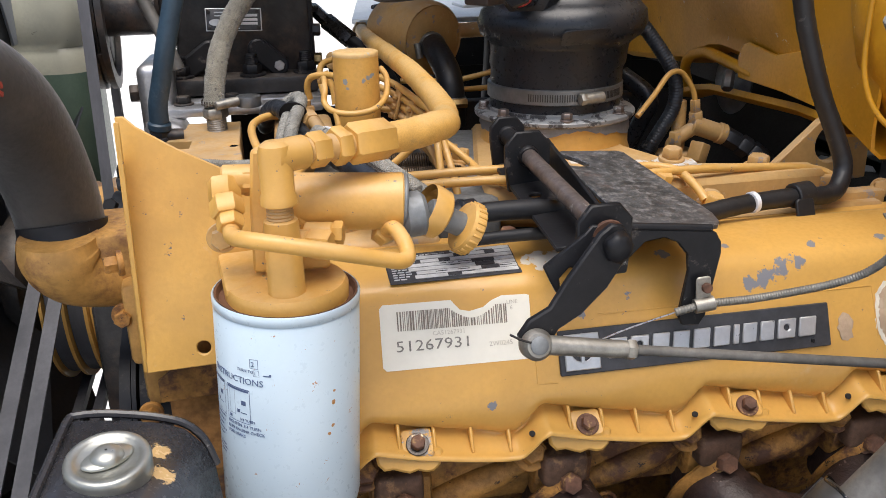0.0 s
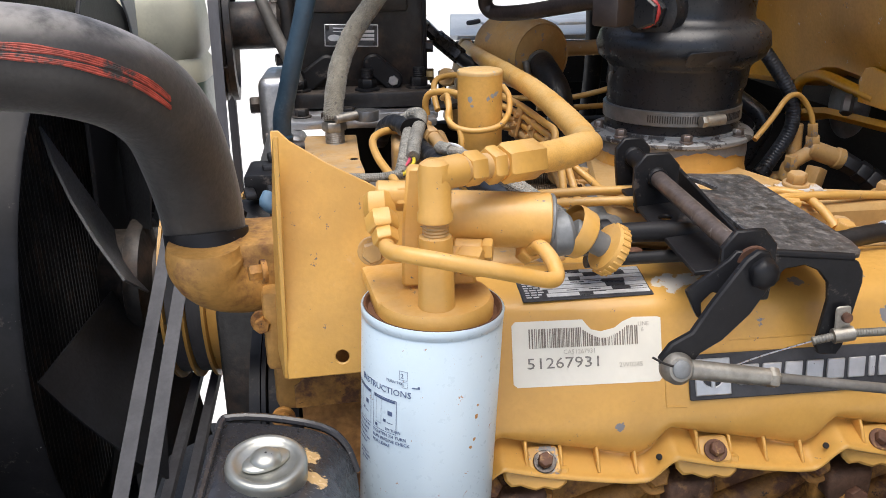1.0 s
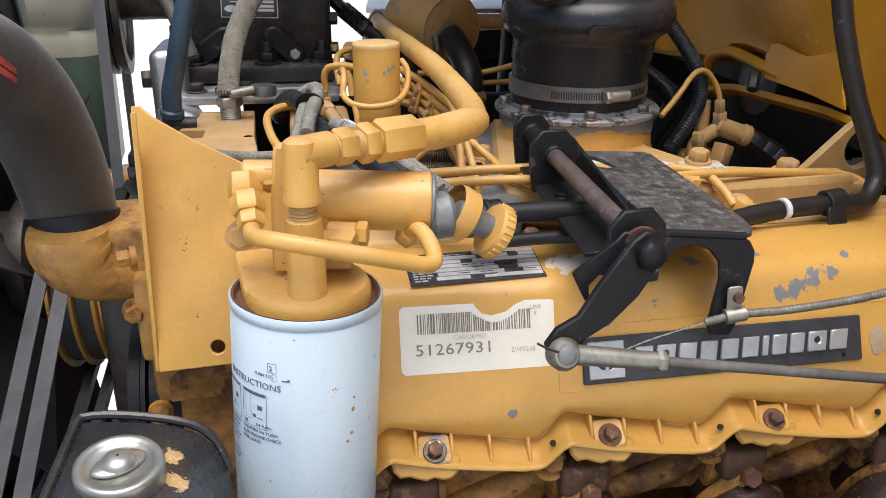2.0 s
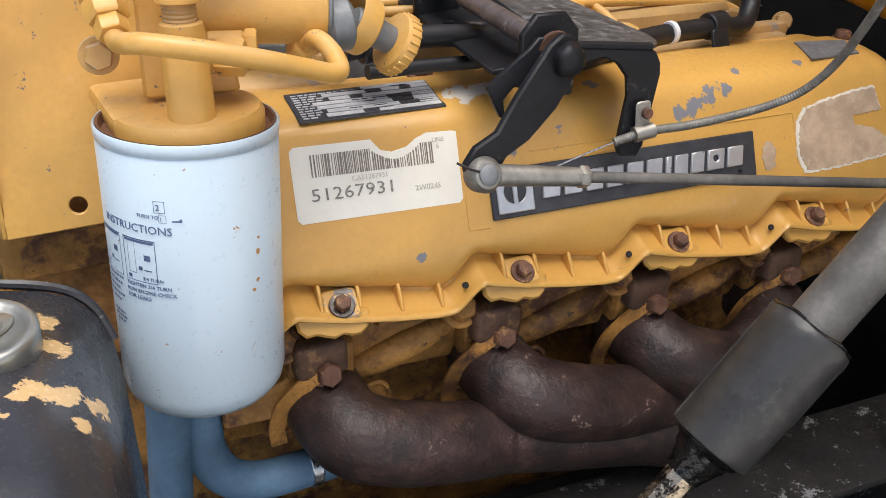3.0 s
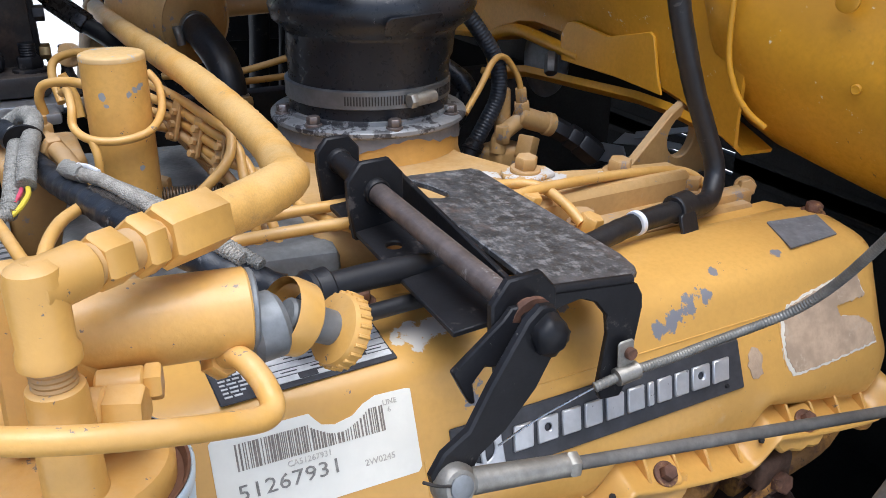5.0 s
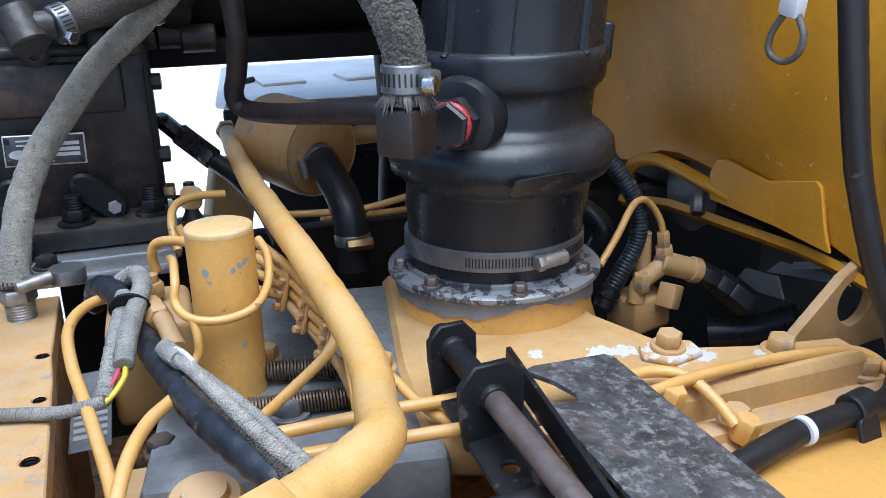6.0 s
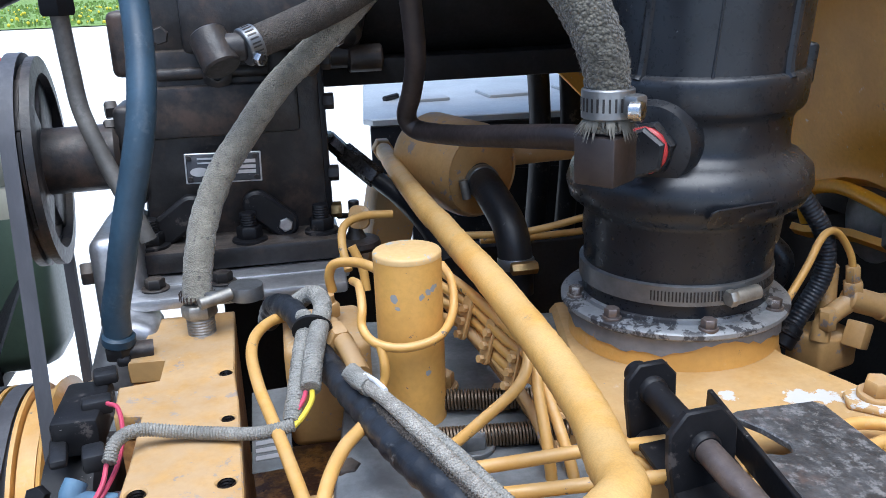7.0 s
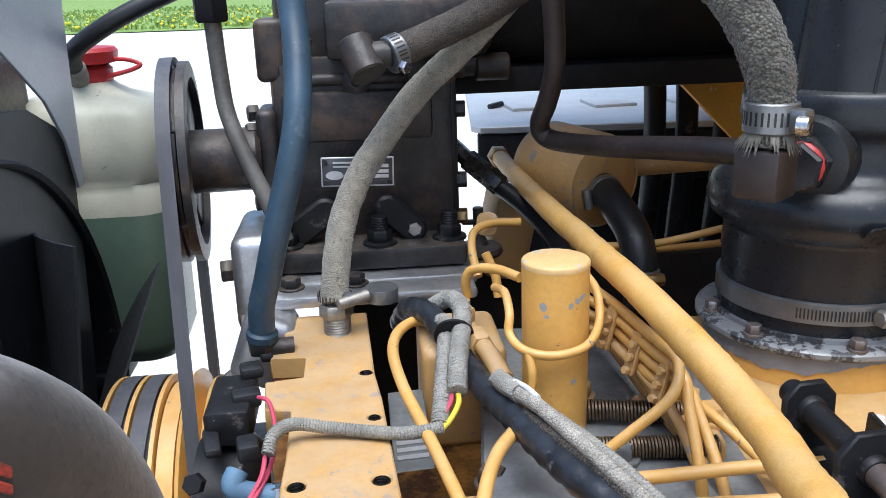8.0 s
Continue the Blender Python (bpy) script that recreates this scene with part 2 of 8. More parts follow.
M_braidg = surface("grey_braid", (0.33, 0.32, 0.285), 0.88, weave_dark=0.22, weave=800.0, var=0.25, scale=60, bump=0.5, fine=420, second=(0.26, 0.255, 0.24), amount=0.45, second_scale=120, sharp=0.15)
M_braidw = surface("pale_braid", (0.42, 0.395, 0.345), 0.88, weave_dark=0.3, weave=800.0, var=0.3, scale=60, bump=0.5, fine=420, second=(0.22, 0.21, 0.19), amount=0.43, second_scale=120, sharp=0.15)
M_braiddk = surface("dark_braid", (0.085, 0.072, 0.06), 0.9, weave=700.0, var=0.3, scale=60, bump=0.6, fine=420, second=(0.2, 0.18, 0.16), amount=0.42, second_scale=190, sharp=0.1)
M_blue = surface("blue_hose_rubber", (0.040, 0.074, 0.110), 0.4, var=0.25, scale=25, bump=0.15, second=(0.03, 0.035, 0.04), amount=0.42, second_scale=35, sharp=0.15, third=((0.10, 0.13, 0.16), 0.44, 30.0, 0.1, 0.6))
M_bluepaint = surface("faded_blue_paint", (0.12, 0.22, 0.33), 0.6, var=0.25, scale=25, bump=0.2, second=(0.08, 0.09, 0.1), amount=0.4, second_scale=25, sharp=0.15)
M_convo = surface("black_wrap", (0.022, 0.026, 0.034), 0.42, var=0.4, scale=50, bump=0.4, second=(0.17, 0.17, 0.17), amount=0.41, second_scale=60, sharp=0.08)
M_sheath = surface("cable_sheath", (0.23, 0.22, 0.195), 0.5, 0.4, var=0.25, scale=60, bump=0.2)
M_torn = surface("torn_paper", (0.50, 0.36, 0.24), 0.85, var=0.2, scale=40, bump=0.3, second=(0.52, 0.40, 0.28), amount=0.45, second_scale=60, sharp=0.1)
M_tornedge = surface("torn_paper_edge", (0.75, 0.69, 0.58), 0.85, var=0.15, scale=60, bump=0.3)
M_mat = surface("grey_scuffed_patch", (0.17, 0.17, 0.175), 0.6, var=0.25, scale=50, bump=0.2, second=(0.28, 0.28, 0.28), amount=0.42, second_scale=60, sharp=0.08)
M_tankblk = surface("tank_enamel", (0.038, 0.038, 0.043), 0.24, var=0.25, scale=20, bump=0.1, second=(0.20, 0.19, 0.19), amount=0.34, second_scale=60, sharp=0.02, spot_col=(0.62, 0.42, 0.20),
                    spots=[(-0.058, 0.503, 1.279, 0.009), (-0.052, 0.479, 1.276, 0.011), (-0.058, 0.439, 1.28, 0.012), (-0.047, 0.438, 1.275, 0.012), (-0.037, 0.438, 1.266, 0.01), (-0.04, 0.419, 1.27, 0.008), (-0.034, 0.442, 1.258, 0.008), (-0.065, 0.434, 1.283, 0.007), (-0.081, 0.431, 1.286, 0.005), (-0.071, 0.419, 1.285, 0.004)])
M_red = surface("red_plastic", (0.42, 0.03, 0.03), 0.4, var=0.15, scale=40, bump=0.05)
M_pink = surface("pink_wire", (0.55, 0.07, 0.13), 0.5, var=0.1, scale=40, bump=0.05)
M_yelwire = surface("yellow_wire", (0.75, 0.58, 0.05), 0.5, var=0.1, scale=40, bump=0.05)
M_whitepl = surface("white_plastic", (0.75, 0.76, 0.78), 0.4, var=0.06, scale=40, bump=0.05)
M_jug = surface("milky_plastic", (0.56, 0.545, 0.42), 0.42, var=0.16, scale=9, bump=0.1, second=(0.25, 0.24, 0.18), amount=0.385, second_scale=45, sharp=0.05)
M_coolant = surface("green_coolant", (0.13, 0.19, 0.14), 0.35, var=0.15, scale=12, bump=0.03)
M_belt = surface("belt_rubber", (0.085, 0.085, 0.095), 0.6, var=0.2, scale=40, bump=0.15, stretch=(1, 1, 0.2))
M_body = surface("cab_paint", (0.60, 0.285, 0.015), 0.40, var=0.2, scale=7, bump=0.07, spec=0.4, second=(0.66, 0.55, 0.38), amount=0.365, second_scale=70, sharp=0.02, third=((0.16, 0.085, 0.03), 0.375, 26.0, 0.03, 0.75))
M_deck = surface("pale_grey_panel", (0.42, 0.44, 0.46), 0.4, 0.2, var=0.1, scale=12, bump=0.05)
M_brown = surface("brown_tube", (0.036, 0.027, 0.025), 0.5, var=0.3, scale=30, bump=0.2, second=(0.11, 0.08, 0.07), amount=0.4, second_scale=30, sharp=0.15)
M_cork = surface("rusty_pocket", (0.36, 0.17, 0.05), 0.9, var=0.35, scale=90, bump=0.5)
M_brass = surface("brass", (0.55, 0.37, 0.16), 0.4, 0.9, var=0.2, scale=60, bump=0.2)
# near-black for holes and radiator core, and for sheets added as shade
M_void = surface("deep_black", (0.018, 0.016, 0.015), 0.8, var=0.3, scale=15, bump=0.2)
M_gravel = surface("pale_gravel", (0.78, 0.75, 0.69), 0.9, var=0.10, scale=2.5, bump=0.6, fine=60, second=(0.34, 0.31, 0.26), amount=0.46, second_scale=9, sharp=0.2)
M_blade = surface("dull_grey_blade", (0.034, 0.036, 0.041), 0.45, 0.2, var=0.3, scale=12, bump=0.15, second=(0.03, 0.03, 0.033), amount=0.45, second_scale=14, sharp=0.2)
M_spring = surface("brown_spring_steel", (0.13, 0.090, 0.055), 0.42, 0.45, var=0.35, scale=80, bump=0.1)
M_rail = surface("dirty_rail_black", (0.020, 0.019, 0.018), 0.5, var=0.35, scale=25, bump=0.3, second=(0.045, 0.035, 0.03), amount=0.46, second_scale=20, sharp=0.15, third=((0.26, 0.26, 0.26), 0.425, 48.0, 0.015, 0.85))
M_matte = surface("matte_black_paint", (0.020, 0.019, 0.019), 0.65, var=0.3, scale=20, bump=0.2, second=(0.04, 0.033, 0.03), amount=0.42, second_scale=30, sharp=0.1, spec=0.2)
M_grass = surface("grass_green", (0.22, 0.33, 0.07), 0.8, var=0.4, scale=3, bump=0.3)
M_flower = surface("dandelion_yellow", (0.75, 0.60, 0.04), 0.7, var=0.1, scale=30, bump=0.0)
M_fibre = surface("frayed_fibre", (0.16, 0.15, 0.125), 0.95, var=0.3, scale=90, bump=0.3)
M_alug = surface("grey_worn_metal", (0.20, 0.21, 0.215), 0.5, 0.2, var=0.25, scale=40, bump=0.25, third=((0.42, 0.42, 0.41), 0.40, 30.0, 0.08, 0.6), second=(0.42, 0.25, 0.07), amount=0.36, second_scale=40, sharp=0.06)
M_alugp = surface("grey_primer", (0.23, 0.23, 0.235), 0.55, var=0.2, scale=30, bump=0.2, second=(0.50, 0.27, 0.05), amount=0.36, second_scale=60, sharp=0.04)
M_flange = surface("flaked_grey_flange", (0.30, 0.31, 0.32), 0.45, 0.3, var=0.2, scale=40, bump=0.2, second=(0.06, 0.06, 0.065), amount=0.49, second_scale=40, sharp=0.05)
M_clamp = surface("clamp_band_steel", (0.24, 0.245, 0.25), 0.36, 0.7, var=0.2, scale=40, bump=0.15)
M_tagblk = surface("plate_black", (0.045, 0.045, 0.05), 0.45, var=0.3, scale=60, bump=0.05, second=(0.25, 0.24, 0.23), amount=0.34, second_scale=80, sharp=0.05)
M_tagsil = surface("plate_silver", (0.68, 0.68, 0.68), 0.45, 0.3, var=0.2, scale=60, bump=0.1)


# ---- mesh helpers ----
def V(*p):
    return Vector(p)


def basis(axis):
    a = Vector(axis).normalized()
    u = a.orthogonal().normalized()
    if abs(a.z) < 0.95:
        u = a.cross(Vector((0, 0, 1))).normalized()
    return u, a.cross(u).normalized(), a


def spline(pts, n=8):
    """Catmull-Rom through the points; each may carry a radius as its fourth number."""
    p = [np.array(q, float) for q in pts]
    p = [2 * p[0] - p[1]] + p + [2 * p[-1] - p[-2]]
    out = []
    for i in range(1, len(p) - 2):
        for k in range(n):
            t = k / n
            out.append(0.5 * ((2 * p[i]) + (p[i + 1] - p[i - 1]) * t + (2 * p[i - 1] - 5 * p[i] + 4 * p[i + 1] - p[i + 2]) * t * t
                              + (-p[i - 1] + 3 * p[i] - 3 * p[i + 1] + p[i + 2]) * t ** 3))
    out.append(p[-2])
    return out


def ring(bm, c, u, v, r, seg, wob=0.0):
    return [bm.verts.new(c + (u * math.cos(2 * math.pi * k / seg) + v * math.sin(2 * math.pi * k / seg)) * (r + (random.uniform(-wob, wob) if wob else 0))) for k in range(seg)]


def skin(bm, a, b):
    n = len(a)
    for k in range(n):
        bm.faces.new((a[k], a[(k + 1) % n], b[(k + 1) % n], b[k]))


def tube(bm, pts, r, seg=12, n=8, smooth=True, caps=True, wave=None, wob=0.0):
    """A tube along the points. wave: (depth, length) of ripples along it."""
    path = spline(pts, n) if smooth else [np.array(q, float) for q in pts]
    cs = [Vector(q[:3]) for q in path]
    rs = [q[3] if len(q) > 3 else r for q in path]
    if wave:
        ds, total = [0.0], 0.0
        for a, b in zip(cs, cs[1:]):
            total += (b - a).length
            ds.append(total)
        m = max(2, int(total / wave[1] * 4))
        c2, r2 = [], []
        for k in range(m + 1):
            d = total * k / m
            i = max(0, min(len(ds) - 2, int(np.searchsorted(ds, d)) - 1))
            f = (d - ds[i]) / max(1e-9, ds[i + 1] - ds[i])
            c2.append(cs[i].lerp(cs[i + 1], f))
            r2.append((rs[i] + (rs[i + 1] - rs[i]) * f) + wave[0] * (1 if k % 4 in (1, 2) else -1))
        cs, rs = c2, r2
    t0 = (cs[1] - cs[0]).normalized()
    u = basis(t0)[0]
    prev, first = None, None
    for i, c in enumerate(cs):
        t = (cs[min(i + 1, len(cs) - 1)] - cs[max(i - 1, 0)]).normalized()
        u = (u - t * u.dot(t)).normalized()
        v = t.cross(u)
        cur = ring(bm, c, u, v, rs[i], seg, wob)
        if prev:
            skin(bm, prev, cur)
        else:
            first = cur
        prev = cur
    if caps:
        bm.faces.new(list(reversed(first)))
        bm.faces.new(prev)
    return bm


def lathe(bm, prof, base, axis=(0, 0, 1), seg=32, close=True, wob=0.0):
    """Turns (radius, height) pairs about an axis through base."""
    u, v, a = basis(axis)
    base = Vector(base)
    prev = None
    for r, h in prof:
        cur = ring(bm, base + a * h, u, v, max(r, 1e-5), seg, wob)
        if prev:
            skin(bm, prev, cur)
        elif close and r > 1e-4:
            bm.faces.new(list(reversed(cur)))
        prev = cur
    if close and prof[-1][0] > 1e-4:
        bm.faces.new(prev)
    return bm


def rod(bm, a, b, r, seg=16, bev=0.15, r2=None):
    a, b = Vector(a), Vector(b)
    h = (b - a).length
    r2 = r if r2 is None else r2
    e = min(r * bev, h * 0.3)
    return lathe(bm, [(r - e, 0), (r, e), (r2, h - e), (r2 - e, h)], a, b - a, seg)


def hexa(bm, a, b, r, turn=0.0, seg=6):
    """A hexagon prism with chamfered ends."""
    a, b = Vector(a), Vector(b)
    u, v, ax = basis(b - a)
    c, s = math.cos(turn), math.sin(turn)
    u, v = u * c + v * s, v * c - u * s
    h, e, prev = (b - a).length, r * 0.12, None
    for rr, hh in ((r * 0.88, 0), (r, min(e, h * 0.3)), (r, h - min(e, h * 0.3)), (r * 0.88, h)):
        cur = ring(bm, a + ax * hh, u, v, rr, seg)
        if prev:
            skin(bm, prev, cur)
        else:
            bm.faces.new(list(reversed(cur)))
        prev = cur
    bm.faces.new(prev)
    return bm


def box(bm, c, size, rot=(0, 0, 0), bev=0.002, seg=2):
    g = bmesh.new()
    bmesh.ops.create_cube(g, size=1.0)
    bmesh.ops.scale(g, vec=size, verts=g.verts)
    if bev:
        bmesh.ops.bevel(g, geom=g.edges[:], offset=min(bev, min(size) * 0.45), segments=seg, affect="EDGES", profile=0.5)
    bmesh.ops.transform(g, matrix=pose(*c, *rot), verts=g.verts)
    return merge(bm, g)


def merge(bm, g):
    me = bpy.data.meshes.new("tmp")
    g.to_mesh(me)
    g.free()
    bm.from_mesh(me)
    bpy.data.meshes.remove(me)
    return bm


def plate(bm, outline, origin, ex, ey, thick, holes=(), bev=0.0008):
    """A flat plate: outline in (ex, ey), round holes (x, y, r), thickness along ex x ey, centred on the plane."""
    ex, ey = Vector(ex).normalized(), Vector(ey)
    ey = (ey - ex * ey.dot(ex)).normalized()
    n, o = ex.cross(ey), Vector(origin)
    g = bmesh.new()
    edges = []
    for lp in [list(outline)] + [[(hx + hr * math.cos(-2 * math.pi * k / 20), hy + hr * math.sin(-2 * math.pi * k / 20)) for k in range(20)] for hx, hy, hr in holes]:
        vs = [g.verts.new(o + ex * x + ey * y - n * thick / 2) for x, y in lp]
        edges += [g.edges.new((vs[k], vs[(k + 1) % len(vs)])) for k in range(len(vs))]
    bmesh.ops.triangle_fill(g, use_beauty=True, edges=edges)
    r = bmesh.ops.extrude_face_region(g, geom=g.faces[:])
    bmesh.ops.translate(g, vec=n * thick, verts=[e for e in r["geom"] if isinstance(e, bmesh.types.BMVert)])
    bmesh.ops.recalc_face_normals(g, faces=g.faces[:])
    if bev:
        sharp = [e for e in g.edges if len(e.link_faces) == 2 and e.calc_face_angle() > 0.9]
        bmesh.ops.bevel(g, geom=sharp, offset=bev, segments=1, affect="EDGES")
    return merge(bm, g)


def rounded(w, h, r, n=4):
    """Outline of a rounded rectangle from (0, 0) to (w, h)."""
    out = []
    for cx, cy, a0 in ((w - r, r, -90), (w - r, h - r, 0), (r, h - r, 90), (r, r, 180)):
        out += [(cx + r * math.cos(radians(a0 + 90 * k / n)), cy + r * math.sin(radians(a0 + 90 * k / n))) for k in range(n + 1)]
    return out


def strip(bm, pts, width, thick, n=6):
    """A bent flat strap along the points, its width lying across the y axis."""
    path = [Vector(q) for q in spline(pts, n)]
    prev = None
    for i, c in enumerate(path):
        t = (path[min(i + 1, len(path) - 1)] - path[max(i - 1, 0)]).normalized()
        n_ = (V(0, -1, 0.25) - t * V(0, -1, 0.25).dot(t)).normalized()
        w = t.cross(n_)
        cur = [bm.verts.new(c + w * a * width / 2 + n_ * b * thick / 2) for a, b in ((-1, -1), (1, -1), (1, 1), (-1, 1))]
        if prev:
            skin(bm, prev, cur)
        else:
            bm.faces.new(list(reversed(cur)))
        prev = cur
    bm.faces.new(prev)
    return bm


def mesh_object(name, bm, material, angle=41):
    bmesh.ops.recalc_face_normals(bm, faces=bm.faces[:])
    me = bpy.data.meshes.new(name)
    bm.to_mesh(me)
    bm.free()
    me.materials.append(material)
    me.polygons.foreach_set("use_smooth", [True] * len(me.polygons))
    me.set_sharp_from_angle(angle=radians(angle))
    return new(name, me)


def part(name, bm, material, parent, label="", angle=41):
    """One mesh under a thing or a part, kept where it was modelled."""
    ob = mesh_object(name, bm, material, angle)
    ob.parent = parent
    ob.matrix_parent_inverse = WORLD[parent.name].inverted()
    WORLD[ob.name] = Matrix.Identity(4)
    if label:
        ob["label"] = label
    return ob


WORLD = {}


def thing(name, at, label, category, group="", kind=""):
    """A thing with parts: an Empty at its base."""
    ob = new(name)
    ob.empty_display_size = 0.02
    ob.matrix_world = Matrix.Translation(at)
    WORLD[ob.name] = Matrix.Translation(at)
    return tagged(ob, label, category, group, kind)


def solid(name, bm, material, label, category, group="", kind="", angle=41):
    """A thing of one mesh."""
    ob = mesh_object(name, bm, material, angle)
    WORLD[ob.name] = Matrix.Identity(4)
    return tagged(ob, label, category, group, kind)


def bolt(name, at, axis, r, h, material, parent, washer=0.0, turn=0.3, stud=0.0, washer_mat=None, label=""):
    """A hexagon head on a washer, both parts of parent."""
    at, ax = Vector(at), Vector(axis).normalized()
    bm = bmesh.new()
    w = 0.0
    if washer:
        w = h * 0.25
    hexa(bm, at + ax * (w - h * 0.1), at + ax * (w + h), r, turn)
    if stud:
        rod(bm, at + ax * (w + h * 0.9), at + ax * (w + h + stud), r * 0.55, 12)
    ob = part(name, bm, material, parent, label)
    if washer:
        part("washer", lathe(bmesh.new(), [(washer * 0.96, -h * 0.2), (washer, 0), (washer, w * 0.7), (washer * 0.95, w)], at, ax, 20), washer_mat or material, ob)
    return ob


def band_slots(c, axis, r, a0, a1, n, size, parent, material):
    """Short slots round a clamp band."""
    u, v, ax = basis(axis)
    for k in range(n):
        a = radians(a0 + (a1 - a0) * k / (n - 1))
        d = u * math.cos(a) + v * math.sin(a)
        t = ax.cross(d)
        o = Vector(c) + d * r
        g = bmesh.new()
        plate(g, [(-size[0] / 2, -size[1] / 2), (size[0] / 2, -size[1] / 2), (size[0] / 2, size[1] / 2), (-size[0] / 2, size[1] / 2)], o, t, ax, 0.0006, bev=0)
        part("clamp_slot", g, material, parent)


def letters(text, size, o, ex, ey, material, parent, name="lettering", extrude=0.0002, spacing=1.0, bend=None):
    """Writing with the built-in font, laid on the plane of ex, ey from o; bend maps a flat point to its place."""
    cu = bpy.data.curves.new("text", "FONT")
    cu.body, cu.size, cu.extrude, cu.space_character, cu.resolution_u = text, size, extrude, spacing, 2
    tmp = bpy.data.objects.new("text", cu)
    me = bpy.data.meshes.new_from_object(tmp)
    bpy.data.objects.remove(tmp)
    g = bmesh.new()
    g.from_mesh(me)
    bpy.data.meshes.remove(me)
    ex, ey = Vector(ex).normalized(), Vector(ey).normalized()
    n = ex.cross(ey)
    for v in g.verts:
        v.co = bend(v.co.x, v.co.y, v.co.z) if bend else Vector(o) + ex * v.co.x + ey * v.co.y + n * v.co.z
    return part(name, g, material, parent)

# ---- ground and distance ----
g = bmesh.new()
N = 48
for i in range(N + 1):
    for j in range(N + 1):
        f = lambda k: math.copysign(abs(k / N * 2 - 1) ** 3, k / N * 2 - 1) * 400
        x, y = f(i), f(j)
        g.verts.new((x, y, noise.noise((x * 0.3, y * 0.3, 0)) * 0.02))
g.verts.ensure_lookup_table()
for i in range(N):
    for j in range(N):
        a = i * (N + 1) + j
        g.faces.new([g.verts[k] for k in (a, a + N + 1, a + N + 2, a + 1)])
solid("ground", g, M_gravel, "pale dusty gravel yard under the truck", "ground", kind="structure")

g = bmesh.new()
lawn = [[g.verts.new((-200 + 12.5 * i, 37 + 9 * j + noise.noise((i * 0.7, j * 0.7, 3)) * 1.5, 0.05 + 0.05 * noise.noise((i * 1.3, j * 1.3, 7)))) for i in range(33)] for j in range(22)]
for a, b in zip(lawn, lawn[1:]):
    for k in range(32):
        g.faces.new((a[k], a[k + 1], b[k + 1], b[k]))
solid("lawn", g, M_grass, "green grass verge beyond the gravel yard", "lawn", kind="structure")
g = bmesh.new()
fl = bmesh.new()
for _ in range(14000):
    x, y = random.uniform(-60, 60), 38 + random.random() ** 1.6 * 40
    h = random.uniform(0.06, 0.22)
    a = random.uniform(0, math.pi)
    dx, dy = math.cos(a) * h * 0.5, math.sin(a) * h * 0.5
    vs = [g.verts.new(p) for p in ((x - dx, y - dy, 0), (x + dx, y + dy, 0), (x + dx * 1.2, y, h), (x - dx * 0.4, y + dy, h * 1.15))]
    g.faces.new(vs)
    if random.random() < 0.14 and y < 62:
        r = random.uniform(0.04, 0.09)
        bmesh.ops.create_icosphere(fl, subdivisions=1, radius=r, matrix=Matrix.Translation((x, y, h * 1.1)))
solid("grass", g, M_grass, "rough green grass verge beyond the yard", "grass", kind="stuff")
solid("dandelions", fl, M_flower, "yellow dandelion flowers scattered in grass", "flowers", kind="stuff")

# ---- valve cover ----
PITCH, X0, XA, XB = 0.147, 0.127, 0.052, 0.688
PROFILE = [(0.606, 1.236), (0.6125, 1.2525), (0.619, 1.269), (0.6255, 1.2855), (0.632, 1.302), (0.6355, 1.311), (0.640, 1.3175), (0.647, 1.322), (0.657, 1.325), (0.672, 1.3275), (0.69, 1.329),
           (0.71, 1.3285), (0.724, 1.325), (0.731, 1.317), (0.734, 1.30), (0.735, 1.24)]


def face_y(z):
    return 0.606 + (z - 1.236) * 0.394


def step(a, b, x):
    t = max(0.0, min(1.0, (x - a) / (b - a)))
    return t * t * (3 - 2 * t)


def phase(x):
    """Distance from the nearest flange bolt, -0.06 to 0.087."""
    return (x - X0 + 0.060) % PITCH - 0.060


def rise(x):
    """How far the bolted shelf lies above its mean: steep S-shaped step after each lobe, then a slow fall."""
    p = phase(x)
    if p < -0.034:
        return -0.0125 + 0.0215 * step(-0.062, -0.034, p)
    return float(np.interp(p, (-0.034, 0.0, 0.04, 0.075, 0.085), (0.0090, 0.0, -0.0075, -0.0125, -0.0125)))


def hollow(x):
    """How deep the face is undercut above the shelf: deep beside the bolt, shallow at the lobe."""
    p = phase(x)
    return 0.35 + 0.65 * step(-0.052, -0.036, p) * (1 - step(0.030, 0.084, p))


LOW = ((0.6035, 1.2290), (0.6025, 1.2235), (0.6035, 1.2180), (0.6075, 1.2135), (0.6130, 1.2105), (0.6165, 1.2080), (0.6145, 1.2058), (0.6080, 1.2035), (0.6000, 1.2005), (0.5940, 1.1985), (0.5905, 1.1978))


def cover_column(x):
    ho, ri = hollow(x), rise(x)
    low = []
    for k, (y, z) in enumerate(LOW):
        w = min(1.0, (k + 1) / 4)
        inner = max(0.0, 1 - abs(k - 5) / 4.0)
        low.append((y - (1 - ho) * 0.010 * inner - 0.25 * ri * 0.394 * w, z - 0.0055 * w + ri * w))
    y, z = low[-1]
    low += [(y - 0.0028, z - 0.0002), (y - 0.0044, z - 0.0016), (y - 0.0044, z - 0.0036), (y - 0.0025, z - 0.0052), (y + 0.012, z - 0.0055), (y + 0.04, z - 0.003)]
    col = list(reversed(low)) + PROFILE
    # rounded ends
    d = min(x - XA, XB - x)
    e = 1 - math.sqrt(max(0.0, 1 - (1 - min(1.0, d / 0.034)) ** 2))
    return [(yy + e * 0.032 * (1 if yy < 0.69 else 0), zz - e * (0.02 if zz > 1.25 else 0.0)) for yy, zz in col]


